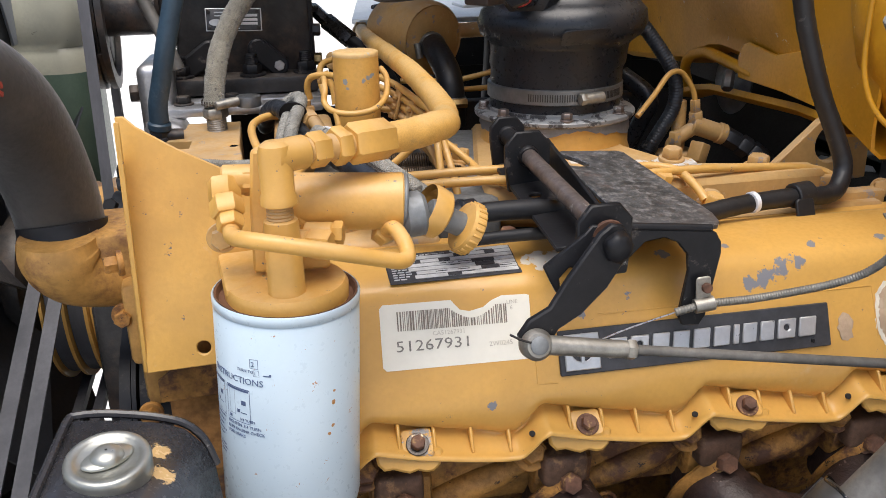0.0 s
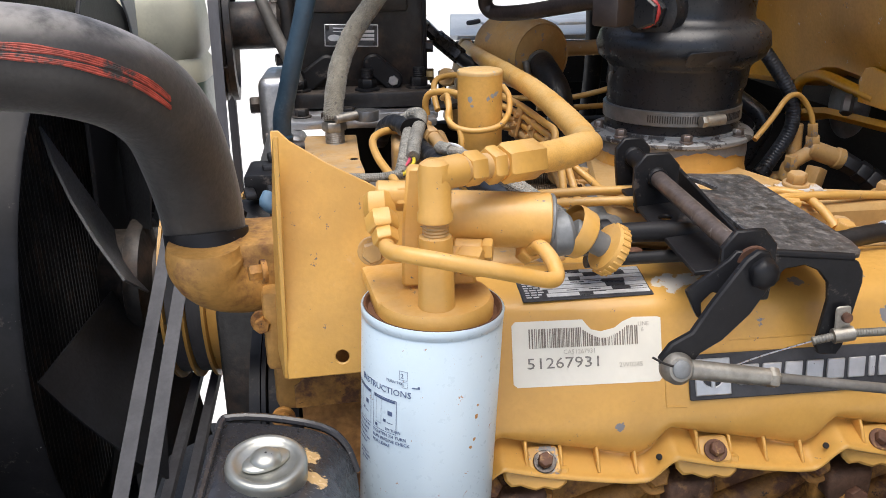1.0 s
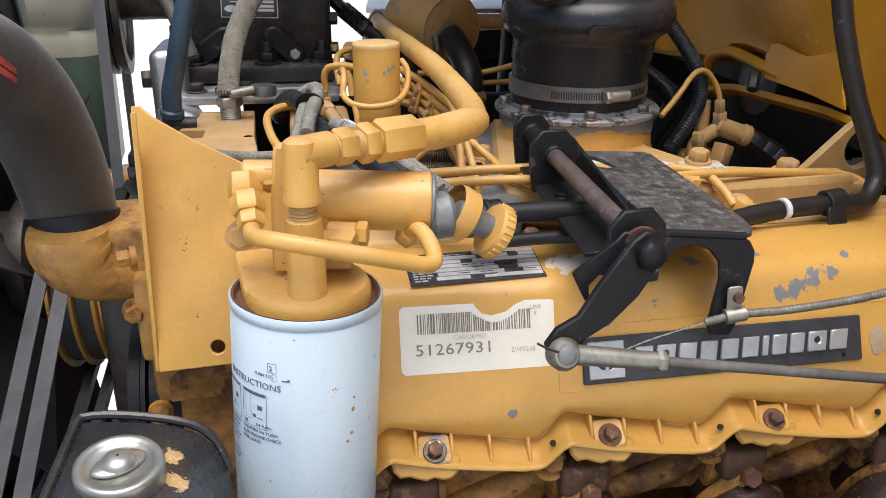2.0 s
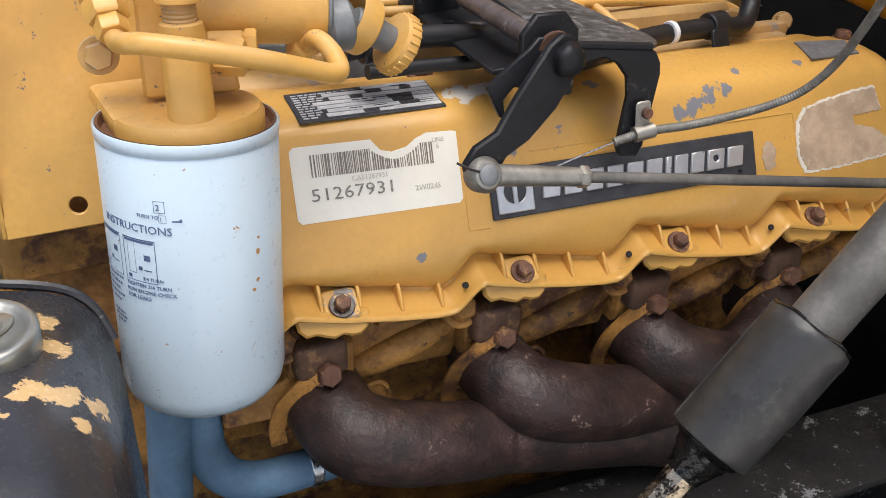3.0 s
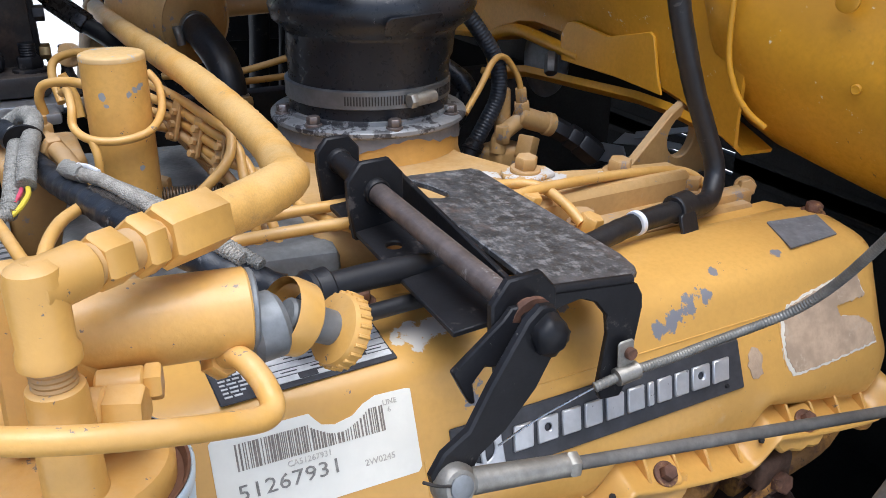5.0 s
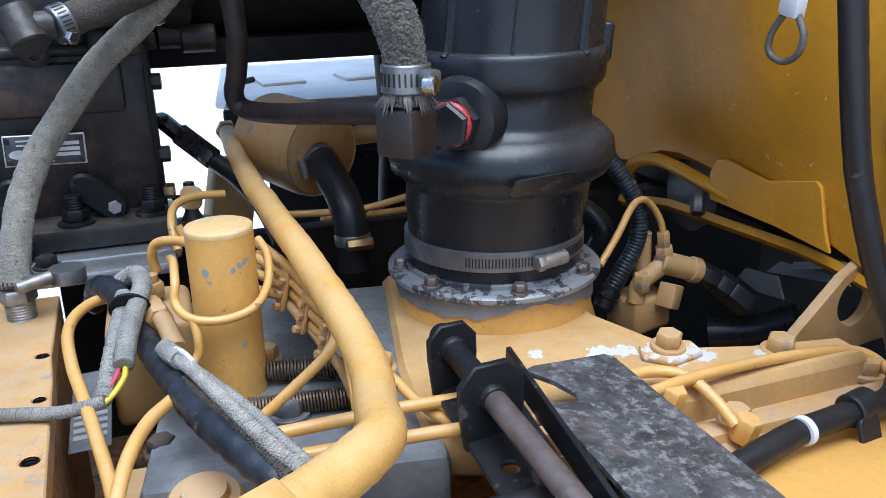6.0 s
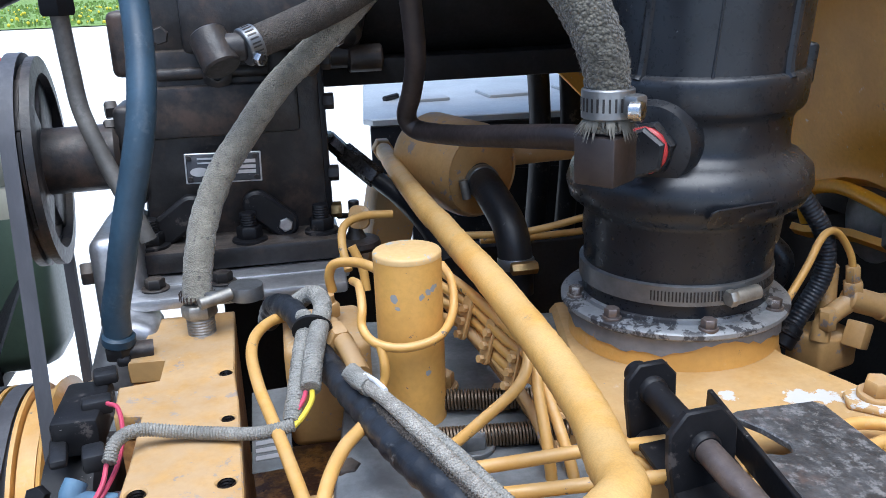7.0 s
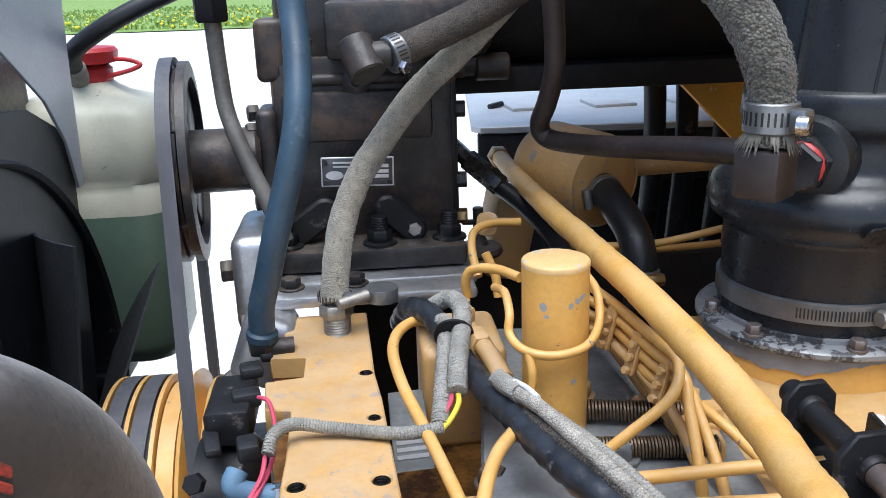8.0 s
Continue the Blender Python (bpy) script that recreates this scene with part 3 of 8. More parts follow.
valve_cover = thing("valve_cover", (0.35, 0.65, 1.19), "yellow painted cast valve cover with scalloped bolted edge and chipped paint", "valve cover")
g = bmesh.new()
xs = [XA + (XB - XA) * k / 320 for k in range(321)]
cols = [[g.verts.new((x, y, z)) for y, z in cover_column(x)] for x in xs]
for a, b in zip(cols, cols[1:]):
    for k in range(len(a) - 1):
        g.faces.new((a[k], a[k + 1], b[k + 1], b[k]))
for c in (cols[0], cols[-1]):
    g.faces.new(c)
part("cover_shell", g, M_cover, valve_cover, angle=50)
for k in range(4):
    xb = X0 + k * PITCH
    bolt("flange_bolt", (xb, 0.5950, 1.1985), (0, -0.62, 0.78), 0.0064, 0.0065, M_rustbolt, valve_cover, washer=0.0098, turn=0.3 + k, washer_mat=M_oily if k == 0 else M_rustbolt, label="rusty hexagon bolt on a washer")
    # ribs from the face down to the lip, two of them framing the bolt
    for dx, f in ((-0.0150, 1.0), (0.0150, 1.0), (0.047, 0.7), (0.080, 0.55)):
        if xb + dx > XB - 0.03:
            continue
        ri = rise(xb + dx) - 0.0055 - (0.0016 if abs(dx) < 0.02 else 0.0)
        y_ = -0.25 * ri * 0.394
        g = bmesh.new()
        plate(g, [(0.619, 1.2020 + ri), (0.619, 1.2160 + ri), (0.6065 - 0.003 * f, 1.2165 + ri), (0.6000 - 0.003 * f, 1.2080 + ri), (0.5920, 1.1990 + ri), (0.598, 1.194 + ri)], (xb + dx, y_, 0), (0, 1, 0), (0, 0, 1), 0.0028, bev=0.0009)
        part("rib", g, M_cover, valve_cover)
    # raised pad round the bolt, scalloped tongue below the lip
    g = bmesh.new()
    plate(g, [(-0.0140 + x, -0.012 + y) for x, y in rounded(0.028, 0.026, 0.005)], (xb, 0.5990, 1.1955), (1, 0, 0), (0, 0.84, 0.54), 0.007, bev=0.0016)
    part("bolt_pad", g, M_chip if k == 0 else M_cover, valve_cover, "pad with paint worn off round the bolt" if k == 0 else "")
    g = bmesh.new()
    tongue = [(-0.036, 0.008), (-0.034, -0.003), (-0.029, -0.0085), (-0.021, -0.0080), (-0.015, -0.0105), (-0.008, -0.0127), (-0.001, -0.0108), (0.005, -0.0130), (0.012, -0.0128), (0.018, -0.0080), (0.020, -0.002), (0.021, 0.006)]
    plate(g, tongue, (xb, 0.5935, 1.1875), (1, 0, 0), (0, 0.35, 0.94), 0.007, bev=0.002)
    part("scalloped_tongue", g, M_cover, valve_cover)
    if 0 < k:
        # weep hole in the curl of each step
        xo = xb - 0.049
        c = V(xo, 0.5955 - 0.1 * rise(xo), 1.1985 + rise(xo))
        part("weep_hole", rod(bmesh.new(), c, c + V(0, -0.0022, 0.0012), 0.0026, 14), M_void, valve_cover, "small dark hole")
for x, y in ((0.235, 0.722), (0.665, 0.70)):
    bolt("top_bolt", (x, y, 1.326), (0, -0.1, 1), 0.0075, 0.008, M_rustbolt, valve_cover, washer=0.011)

g = bmesh.new()
plate(g, [(0.10, 0.712), (0.66, 0.712), (0.668, 0.735), (0.66, 0.752), (0.57, 0.748), (0.555, 0.740), (0.44, 0.738), (0.43, 0.748), (0.30, 0.748), (0.10, 0.748)], (0, 0, 1.316), (1, 0, 0), (0, 1, 0), 0.012, bev=0.002)
part("rear_flange", g, M_cover, valve_cover)

EX, EY = V(1, 0, 0), V(0, 0.394, 1).normalized()
EN = EX.cross(EY)


def on_face(x, z, lift=0.0006):
    return V(x, face_y(z), z) + EN * lift


for run in ([(0.2325, 1.2365), (0.2325, 1.262)], [(0.2325, 1.2365), (0.250, 1.2360)], [(0.2900, 1.2865), (0.340, 1.2868), (0.548, 1.2885)], [(0.548, 1.2885), (0.5495, 1.268), (0.5505, 1.246)]):
    part("cast_line", tube(bmesh.new(), [on_face(x, z, 0.0001) for x, z in run], 0.0006, 6, 3), M_cover, valve_cover)

# sticker
ex = V(1, 0, -0.012)
sticker = thing("barcode_sticker", on_face(0.105, 1.258), "white torn paper barcode sticker on the yellow valve cover", "sticker")
W, H = 0.127, 0.0545
o = on_face(0.1035, 1.2585, 0.0004)
out = [(0.003, 0), (W - 0.003, 0), (W, 0.003), (W, H - 0.001), (W - 0.003, H)]
out += [(W - 0.024, H + 0.0005), (W - 0.033, H - 0.003), (W - 0.040, H - 0.008), (W - 0.052, H - 0.0105), (W - 0.060, H - 0.0085), (W - 0.064, H - 0.004), (W - 0.067, H)]
out += [(0.003, H), (0, H - 0.003), (0, 0.003)]
g = bmesh.new()
plate(g, out, o, ex, EY, 0.0005, bev=0)
part("paper", g, M_paper, sticker)
random.seed(5)
x = 0.014
while x < 0.106:
    w = random.choice((0.0006, 0.0006, 0.0011, 0.0016))
    top = H - 0.0065
    if 0.058 < x < 0.096:
        top -= 0.0085 * math.sin((x - 0.058) / 0.038 * math.pi) + 0.001
    g = bmesh.new()
    plate(g, [(x, 0.032), (x + w, 0.032), (x + w, max(0.034, top)), (x, max(0.034, top))], o + EN * 0.0005, ex, EY, 0.0003, bev=0)
    part("barcode_bar", g, M_ink, sticker)
    x += w + random.choice((0.0005, 0.0008, 0.0013))
letters("CA51267931", 0.0052, o + ex * 0.043 + EY * 0.0265 + EN * 0.0006, ex, EY, M_faint, sticker, "small_number")
letters("51267931", 0.0128, o, ex, EY, M_num, sticker, "large_number", spacing=1.02, bend=lambda x, y, z: o + ex * (0.0115 + x * 1.24) + EY * (0.0150 + y) + EN * (0.0006 + z))
letters("2W0245", 0.0058, o + ex * 0.090 + EY * 0.0135 + EN * 0.0006, ex, EY, M_faint, sticker, "part_number")
letters("LINE\n  6", 0.0048, o + ex * 0.1075 + EY * 0.0475 + EN * 0.0006, ex, EY, M_faint, sticker, "line_mark")

# badge
badge = thing("name_badge", on_face(0.252, 1.242), "black rectangular badge with raised silver shapes on the valve cover", "badge")
bo = on_face(0.2525, 1.2405, 0.0012)
bx = V(1, 0, 0.010)
g = bmesh.new()
plate(g, rounded(0.250, 0.0385, 0.0015), bo, bx, EY, 0.0025)
part("backing", g, M_tagblk, badge)
g = bmesh.new()
plate(g, rounded(0.031, 0.031, 0.0008), bo + bx * 0.0045 + EY * 0.0038 + EN * 0.0022, bx, EY, 0.002, holes=((0.0155, 0.0165, 0.0095),))
plate(g, [(0.0135, 0.004), (0.0175, 0.004), (0.0175, 0.029), (0.0135, 0.029)], bo + bx * 0.0045 + EY * 0.0038 + EN * 0.0022, bx, EY, 0.002)
part("emblem", g, M_silver, badge, "silver square emblem")
x = 0.0425
for k, w in enumerate((0.0155, 0.0165, 0.0155, 0.0150, 0.0155, 0.0150, 0.0055, 0.0130, 0.0130, 0.0170, 0.0160)):
    s = 0.0028
    block = [(x, 0.0110), (x + w, 0.0110), (x + w + s, 0.0280), (x + s, 0.0280)]
    hole = ((x + w / 2 + s * 0.55, 0.0205, w * 0.17),) if k in (1, 9) else ()
    g = bmesh.new()
    plate(g, block, bo + EN * 0.0025, bx, EY, 0.0028, holes=hole, bev=0.0008)
    part("raised_shape", g, M_silver, badge)
    x += w + 0.0034
g = bmesh.new()
rod(g, bo + bx * 0.232 + EY * 0.006, bo + bx * 0.232 + EY * 0.006 + EN * 0.003, 0.0018, 10)
part("rivet", g, M_black, badge)

# data plate
dp = thing("data_plate", (0.17, 0.655, 1.323), "small black and silver data plate riveted on the valve cover", "plate")
dx, dy = V(1, 0.03, 0.0).normalized(), V(0, 0.982, 0.175).normalized()
do = V(0.1155, 0.6435, 1.3228)
dn = dx.cross(dy)
g = bmesh.new()
plate(g, rounded(0.1135, 0.046, 0.001), do, dx, dy, 0.001)
part("backing", g, M_tagblk, dp)
# silver field with fine ruled lines over two thirds of the plate, small lettering beside it
for (xa, xb, ya, yb) in ((0.022, 0.1115, 0.0045, 0.0095), (0.024, 0.1115, 0.0105, 0.0155), (0.018, 0.1115, 0.0165, 0.0215), (0.016, 0.1115, 0.0225, 0.0275), (0.030, 0.1115, 0.0285, 0.0335), (0.026, 0.1115, 0.0345, 0.0395), (0.058, 0.1115, 0.0402, 0.0450)):
    g = bmesh.new()
    plate(g, rounded(xb - xa, yb - ya, 0.0004, 1), do + dx * xa + dy * ya + dn * 0.0006, dx, dy, 0.0006, bev=0)
    part("silver_field", g, M_tagsil, dp)
for xa, ya, w in ((0.050, 0.0045, 0.012), (0.076, 0.0165, 0.017), (0.074, 0.0225, 0.020), (0.080, 0.0105, 0.016), (0.046, 0.0285, 0.010), (0.060, 0.0345, 0.013), (0.088, 0.0345, 0.009)):
    g = bmesh.new()
    plate(g, rounded(w, 0.0048, 0.0003, 1), do + dx * xa + dy * ya + dn * 0.0008, dx, dy, 0.0006, bev=0)
    part("label_box", g, M_tagblk, dp)
for k in range(22):
    xa, ya = random.uniform(0.036, 0.095), random.choice((0.0085, 0.0125, 0.0205, 0.0245, 0.0400))
    g = bmesh.new()
    w = random.uniform(0.003, 0.013)
    plate(g, [(xa, ya), (xa + w, ya), (xa + w, ya + 0.0007), (xa, ya + 0.0007)], do + dn * 0.0011, dx, dy, 0.0003, bev=0)
    part("ruled_line", g, M_tagblk, dp)
for k in range(11):
    xa, ya = 0.004, 0.0045 + 0.0036 * k
    while xa < (0.016 if k < 7 else 0.024 if k < 10 else 0.052):
        w = random.uniform(0.002, 0.006)
        g = bmesh.new()
        plate(g, [(xa, ya), (xa + w, ya), (xa + w, ya + 0.0015), (xa, ya + 0.0015)], do + dn * 0.0006, dx, dy, 0.0005, bev=0)
        part("lettering_bar", g, M_tagsil, dp)
        xa += w + 0.0012

# torn sticker remains
random.seed(11)


def ragged(cx, cz, w, h, n=34, am=0.10):
    out = []
    for k in range(n):
        a = 2 * math.pi * k / n
        c, s = math.cos(a), math.sin(a)
        q = 1 / max(abs(c), abs(s)) ** 0.65 * (1 + random.uniform(-am, am))
        out.append((cx + w / 2 * c * q * 0.9, cz + h / 2 * s * q * 0.9))
    return out


torn = thing("torn_sticker", on_face(0.60, 1.25), "brown torn remains of a paper sticker on the valve cover", "sticker")
to = on_face(0.590, 1.279, 0.0003)
# a torn sheet with a strip missing from one side, its edge roughened
TORN = [(-0.039, 0.002), (-0.029, 0.013), (-0.008, 0.018), (0.029, 0.024), (0.053, 0.025), (0.060, 0.003), (0.037, 0.002), (0.024, 0.001), (0.028, -0.008),
        (0.050, -0.014), (0.064, -0.024), (0.067, -0.040), (0.041, -0.042), (0.011, -0.044), (-0.033, -0.045), (-0.041, -0.028)]
rag = []
for (xa, ya), (xb, yb) in zip(TORN, TORN[1:] + TORN[:1]):
    n_ = max(2, int(math.hypot(xb - xa, yb - ya) / 0.0022))
    for k in range(n_):
        f = k / n_
        rag.append((xa + (xb - xa) * f + random.uniform(-0.0008, 0.0008), ya + (yb - ya) * f + random.uniform(-0.0008, 0.0008)))
g = bmesh.new()
plate(g, rag, to, EX, EY, 0.0005, bev=0)
part("torn_edge", g, M_tornedge, torn, "white torn paper edge")
g = bmesh.new()
plate(g, [(0.015 + (x - 0.015) * 0.955 + random.uniform(-0.0006, 0.0006) + 0.0012, -0.010 + (y + 0.010) * 0.94 + random.uniform(-0.0006, 0.0006)) for x, y in rag], to + EN * 0.0005, EX, EY, 0.0005, bev=0)
part("paper", g, M_torn, torn)
small = solid("sticker_scrap", plate(bmesh.new(), ragged(0, 0, 0.016, 0.026, 18, 0.2), on_face(0.519, 1.256, 0.0004), EX, EY, 0.0005, bev=0), M_torn, "small scrap of torn paper sticker on valve cover", "sticker")
g = bmesh.new()
plate(g, [(0, 0), (0.060, 0.003), (0.074, 0.036), (0.018, 0.042)], (0.584, 0.652, 1.3262), (1, 0.03, -0.015), (0, 1, 0.11), 0.0014, bev=0)
solid("scuffed_patch", g, M_mat, "grey scuffed rectangular patch on top of the cover", "patch")

# ---- fuel filter ----
FX, FY, FT, FB, FR = 0.0336, 0.5614, 1.3635, 1.1805, 0.0512
fuel_filter = thing("fuel_filter", (FX, FY, FB), "pale blue-white spin-on filter canister with blue printing", "filter")
g = bmesh.new()
lathe(g, [(0.02, FB + 0.001), (FR - 0.016, FB), (FR - 0.006, FB + 0.004), (FR - 0.0015, FB + 0.010), (FR, FB + 0.018), (FR, FT - 0.0090), (FR - 0.0008, FT - 0.0082), (FR - 0.0008, FT - 0.0078), (FR + 0.0004, FT - 0.0070), (FR + 0.0006, FT - 0.0012),
          (FR - 0.0004, FT), (FR - 0.0012, FT - 0.0006), (FR - 0.0018, FT - 0.006), (0.03, FT - 0.009)], (FX, FY, 0), (0, 0, 1), 64, close=True)
part("canister", g, M_white, fuel_filter, angle=60)
g = bmesh.new()
lathe(g, [(FR - 0.0025, FT - 0.010), (FR - 0.0013, FT + 0.0001), (FR - 0.0026, FT - 0.0004), (FR - 0.0045, FT - 0.0045), (0.030, FT - 0.0065)], (FX, FY, 0), (0, 0, 1), 64)
part("seam_ring", g, M_rim, fuel_filter, "rusty end ring")


def wrap(a0, z0):
    """Lays writing round the canister, starting at angle a0 (degrees from the near side) and height z0."""
    a0, z0 = a0 - 8, z0 + 0.0135
    def f(x, y, d):
        a = radians(a0) + x / FR
        r = FR + 0.0003 + d
        return V(FX + r * math.sin(a), FY - r * math.cos(a), z0 + y)
    return f


def wrapped_bar(x0, x1, z0, z1, a0, name="print_mark", mat=None):
    g = bmesh.new()
    n = max(1, int((x1 - x0) / 0.003))
    f = wrap(a0, 0)
    lo = [g.verts.new(f(x0 + (x1 - x0) * k / n, z0, 0)) for k in range(n + 1)]
    hi = [g.verts.new(f(x0 + (x1 - x0) * k / n, z1, 0)) for k in range(n + 1)]
    for k in range(n):
        g.faces.new((lo[k], lo[k + 1], hi[k + 1], hi[k]))
    return part(name, g, mat or M_blueink, fuel_filter)


for txt, sz, a, z in (("2", 0.0052, -21, 1.3130), ("TURN TO", 0.0030, -34, 1.3078), ("1", 0.0034, -18.8, 1.3068), ("INSTRUCTIONS", 0.0068, -65, 1.2985),
                      ("TIGHTEN 3/4 TURN", 0.0034, -48, 1.2635), ("RUN ENGINE CHECK", 0.0034, -48, 1.2595), ("FOR LEAKS", 0.0034, -48, 1.2555), ("3/4 TURN", 0.003, -34, 1.2685)):
    letters(txt, sz, (0, 0, 0), EX, EY, M_blueink, fuel_filter, "printing", extrude=0.0001, bend=wrap(a, z))
for (xa, xb, za, zb, a) in ((0, 0.0062, 1.3115, 1.3118, -22), (0, 0.0062, 1.3182, 1.3185, -22), (0, 0.0003, 1.3115, 1.3185, -22), (0.0059, 0.0062, 1.3115, 1.3185, -22),
                            (0, 0.0042, 1.3058, 1.3060, -19.3), (0, 0.0042, 1.3102, 1.3104, -19.3), (0, 0.0002, 1.3058, 1.3104, -19.3), (0.004, 0.0042, 1.3058, 1.3104, -19.3),
                            (0.006, 0.0115, 1.3065, 1.3075, -18), (0.010, 0.0115, 1.3065, 1.3085, -18)):
    wrapped_bar(xa, xb, za, zb, a)
for a in (-47.5, -75):
    for (xa, xb, za, zb) in ((0, 0.0215, 1.2670, 1.2674), (0, 0.0215, 1.2932, 1.2940), (0, 0.0004, 1.2670, 1.2935), (0.0211, 0.0215, 1.2670, 1.2935),
                             (0.003, 0.0032, 1.272, 1.291), (0.008, 0.0082, 1.272, 1.291), (0.003, 0.0082, 1.272, 1.2723), (0.001, 0.0205, 1.2915, 1.2930),
                             (0.002, 0.0045, 1.2685, 1.2708), (0.010, 0.0125, 1.2745, 1.277), (0.0135, 0.0185, 1.2745, 1.2752), (0.014, 0.018, 1.281, 1.2845)):
        wrapped_bar(xa, xb, za, zb, a)
for z, a, w in ((1.2640, -74, 0.020), (1.2600, -74, 0.018), (1.2560, -74, 0.016), (1.2520, -74, 0.019), (1.2480, -72, 0.013), (1.2395, -68, 0.012), (1.2365, -68, 0.014), (1.2335, -66, 0.010)):
    x = 0.0
    while x < w:
        l = random.uniform(0.001, 0.003)
        wrapped_bar(x, min(w, x + l), z, z + 0.0016, a)
        x += l + 0.0008

# the filter leans a little along the engine
lean = Matrix.Translation((FX, FY, FT)) @ Matrix.Rotation(0.052, 4, "Y") @ Matrix.Translation((-FX, -FY, -FT))
for ob in fuel_filter.children:
    ob.data.transform(lean)

# ---- filter head with hand priming pump ----
head = thing("filter_head", (FX, FY, 1.362), "yellow painted fuel filter head with priming pump and fittings", "filter head")
g = bmesh.new()
lathe(g, [(0.039, 1.352), (0.0425, 1.3535), (0.0428, 1.3655), (0.0405, 1.3695), (0.02, 1.3715)], (FX + 0.001, FY, 0), (0, 0, 1), 48)
box(g, (0.018, 0.590, 1.3645), (0.062, 0.075, 0.013), (0, 0, 8), 0.004)
part("base_casting", g, M_yellow, head)
PX, PY = 0.0345, 0.540
g = bmesh.new()
lathe(g, [(0.0150, 1.366), (0.0128, 1.372), (0.0118, 1.418), (0.0112, 1.421), (0.008, 1.4225)], (PX, PY, 0), (0, 0, 1), 28)
part("post", g, M_yellow, head)
g = bmesh.new()
lathe(g, [(0.0085 + 0.0006 * (k % 2), 1.4215 + 0.0012 * k) for k in range(11)], (PX, PY, 0), (0, 0, 1), 24)
part("pipe_thread", g, M_tan, head)
g = bmesh.new()
lathe(g, [(0.0106, 1.4315), (0.0122, 1.4325), (0.0122, 1.4375), (0.0110, 1.4395), (0.0112, 1.4660), (0.0098, 1.4715), (0.0060, 1.4740)], (PX, PY, 0), (0, 0, 1), 28)
rod(g, V(PX, PY, 1.4630) - V(0.83, 0.56, -0.05) * 0.006, (PX + 0.021, PY + 0.0135, 1.4632), 0.0112, 28, 0.3)
part("elbow", g, M_yellow, head)
hd = V(0.1185, 0.080, -0.008).normalized()
h0 = V(PX + 0.013, PY + 0.008, 1.4635)
for name, d0, d1, r in (("union_nut", 0.010, 0.024, 0.0122), ("hex_fitting", 0.030, 0.041, 0.0136), ("hose_ferrule", 0.044, 0.079, 0.0148)):
    g = bmesh.new()
    hexa(g, h0 + hd * d0, h0 + hd * d1, r, 0.35)
    part(name, g, M_yellow, head)
g = bmesh.new()
rod(g, h0 + hd * 0.004, h0 + hd * 0.046, 0.0092)
part("nipple", g, M_tan, head)
# upright web behind the post
g = bmesh.new()
plate(g, [(-0.012, 0), (0.042, 0), (0.040, 0.020), (0.014, 0.052), (0.006, 0.088), (-0.006, 0.088), (-0.010, 0.05)], (0.024, 0.572, 1.374), (1, -0.05, 0), (0, 0, 1), 0.012, bev=0.002)
part("web", g, M_yellow, head)
g = bmesh.new()
rod(g, (0.040, 0.586, 1.419), (0.122, 0.579, 1.4155), 0.0205, 40, 0.1)
rod(g, (0.034, 0.587, 1.419), (0.046, 0.5855, 1.419), 0.0225, 32, 0.2)
part("pump_barrel", g, M_yellow, head)
g = bmesh.new()
rod(g, (0.120, 0.579, 1.4155), (0.1235, 0.5787, 1.4152), 0.0200, 40, 0.3)
rod(g, (0.118, 0.576, 1.405), (0.1365, 0.578, 1.4065), 0.0165, 28, 0.2)
part("pump_collar", g, M_alug, head, "grey worn collar")
kd = V(0.046, 0.006, -0.028).normalized()
kc = V(0.170, 0.586, 1.388)
g = bmesh.new()
u, v, a = basis(kd)
lathe(g, [(0.0185, -0.040), (0.0195, -0.036), (0.0188, -0.026), (0.0165, -0.024), (0.0160, -0.036)], kc, kd, 32, close=False)
part("cap_shell", g, M_yellow, head)
g = bmesh.new()
rod(g, kc - kd * 0.036, kc - kd * 0.004, 0.0092, 20)
part("plunger", g, M_alug, head, "bare grey plunger")
g = bmesh.new()
lathe(g, [(0.010, -0.0075), (0.0185, -0.0062), (0.0198, -0.003), (0.0198, 0.0030), (0.017, 0.005), (0.0165, 0.0035), (0.004, 0.003)], kc, kd, 40)
knob = part("knob", g, M_yellow, head, "ribbed yellow knob")
for k in range(24):
    a_ = 2 * math.pi * k / 24
    c = kc + (u * math.cos(a_) + v * math.sin(a_)) * 0.0196
    part("knob_rib", rod(bmesh.new(), c - kd * 0.004, c + kd * 0.0030, 0.0013, 6), M_yellow, knob)
for name, p, ax, r, h in (("side_plug", (0.069, 0.556, 1.4035), (1, -0.25, 0), 0.0085, 0.007), ("bleed_plug", (0.052, 0.549, 1.3995), (0.9, -0.4, 0), 0.0105, 0.016)):
    g = bmesh.new()
    p, ax = Vector(p), Vector(ax).normalized()
    hexa(g, p, p + ax * h, r, 0.3)
    rod(g, p - ax * 0.02, p, r * 0.9)
    part(name, g, M_yellow, head)
for p, q, r in (((-0.002, 0.576, 1.442), (-0.002, 0.568, 1.428), 0.0115), ((0.010, 0.578, 1.4385), (0.022, 0.578, 1.4385), 0.0105)):
    g = bmesh.new()
    hexa(g, p, q, r, 0.2)
    part("banjo_nut", g, M_yellow, head)
g = bmesh.new()
rod(g, (-0.004, 0.579, 1.440), (0.030, 0.579, 1.4385), 0.0105)
hexa(g, (-0.0015, 0.566, 1.430), (0.000, 0.556, 1.421), 0.0115, 0.1)
part("banjo_body", g, M_yellow, head)
bolt("plug_bolt", (-0.008, 0.580, 1.398), (0, -1, 0.1), 0.008, 0.007, M_tan, head, washer=0.011)
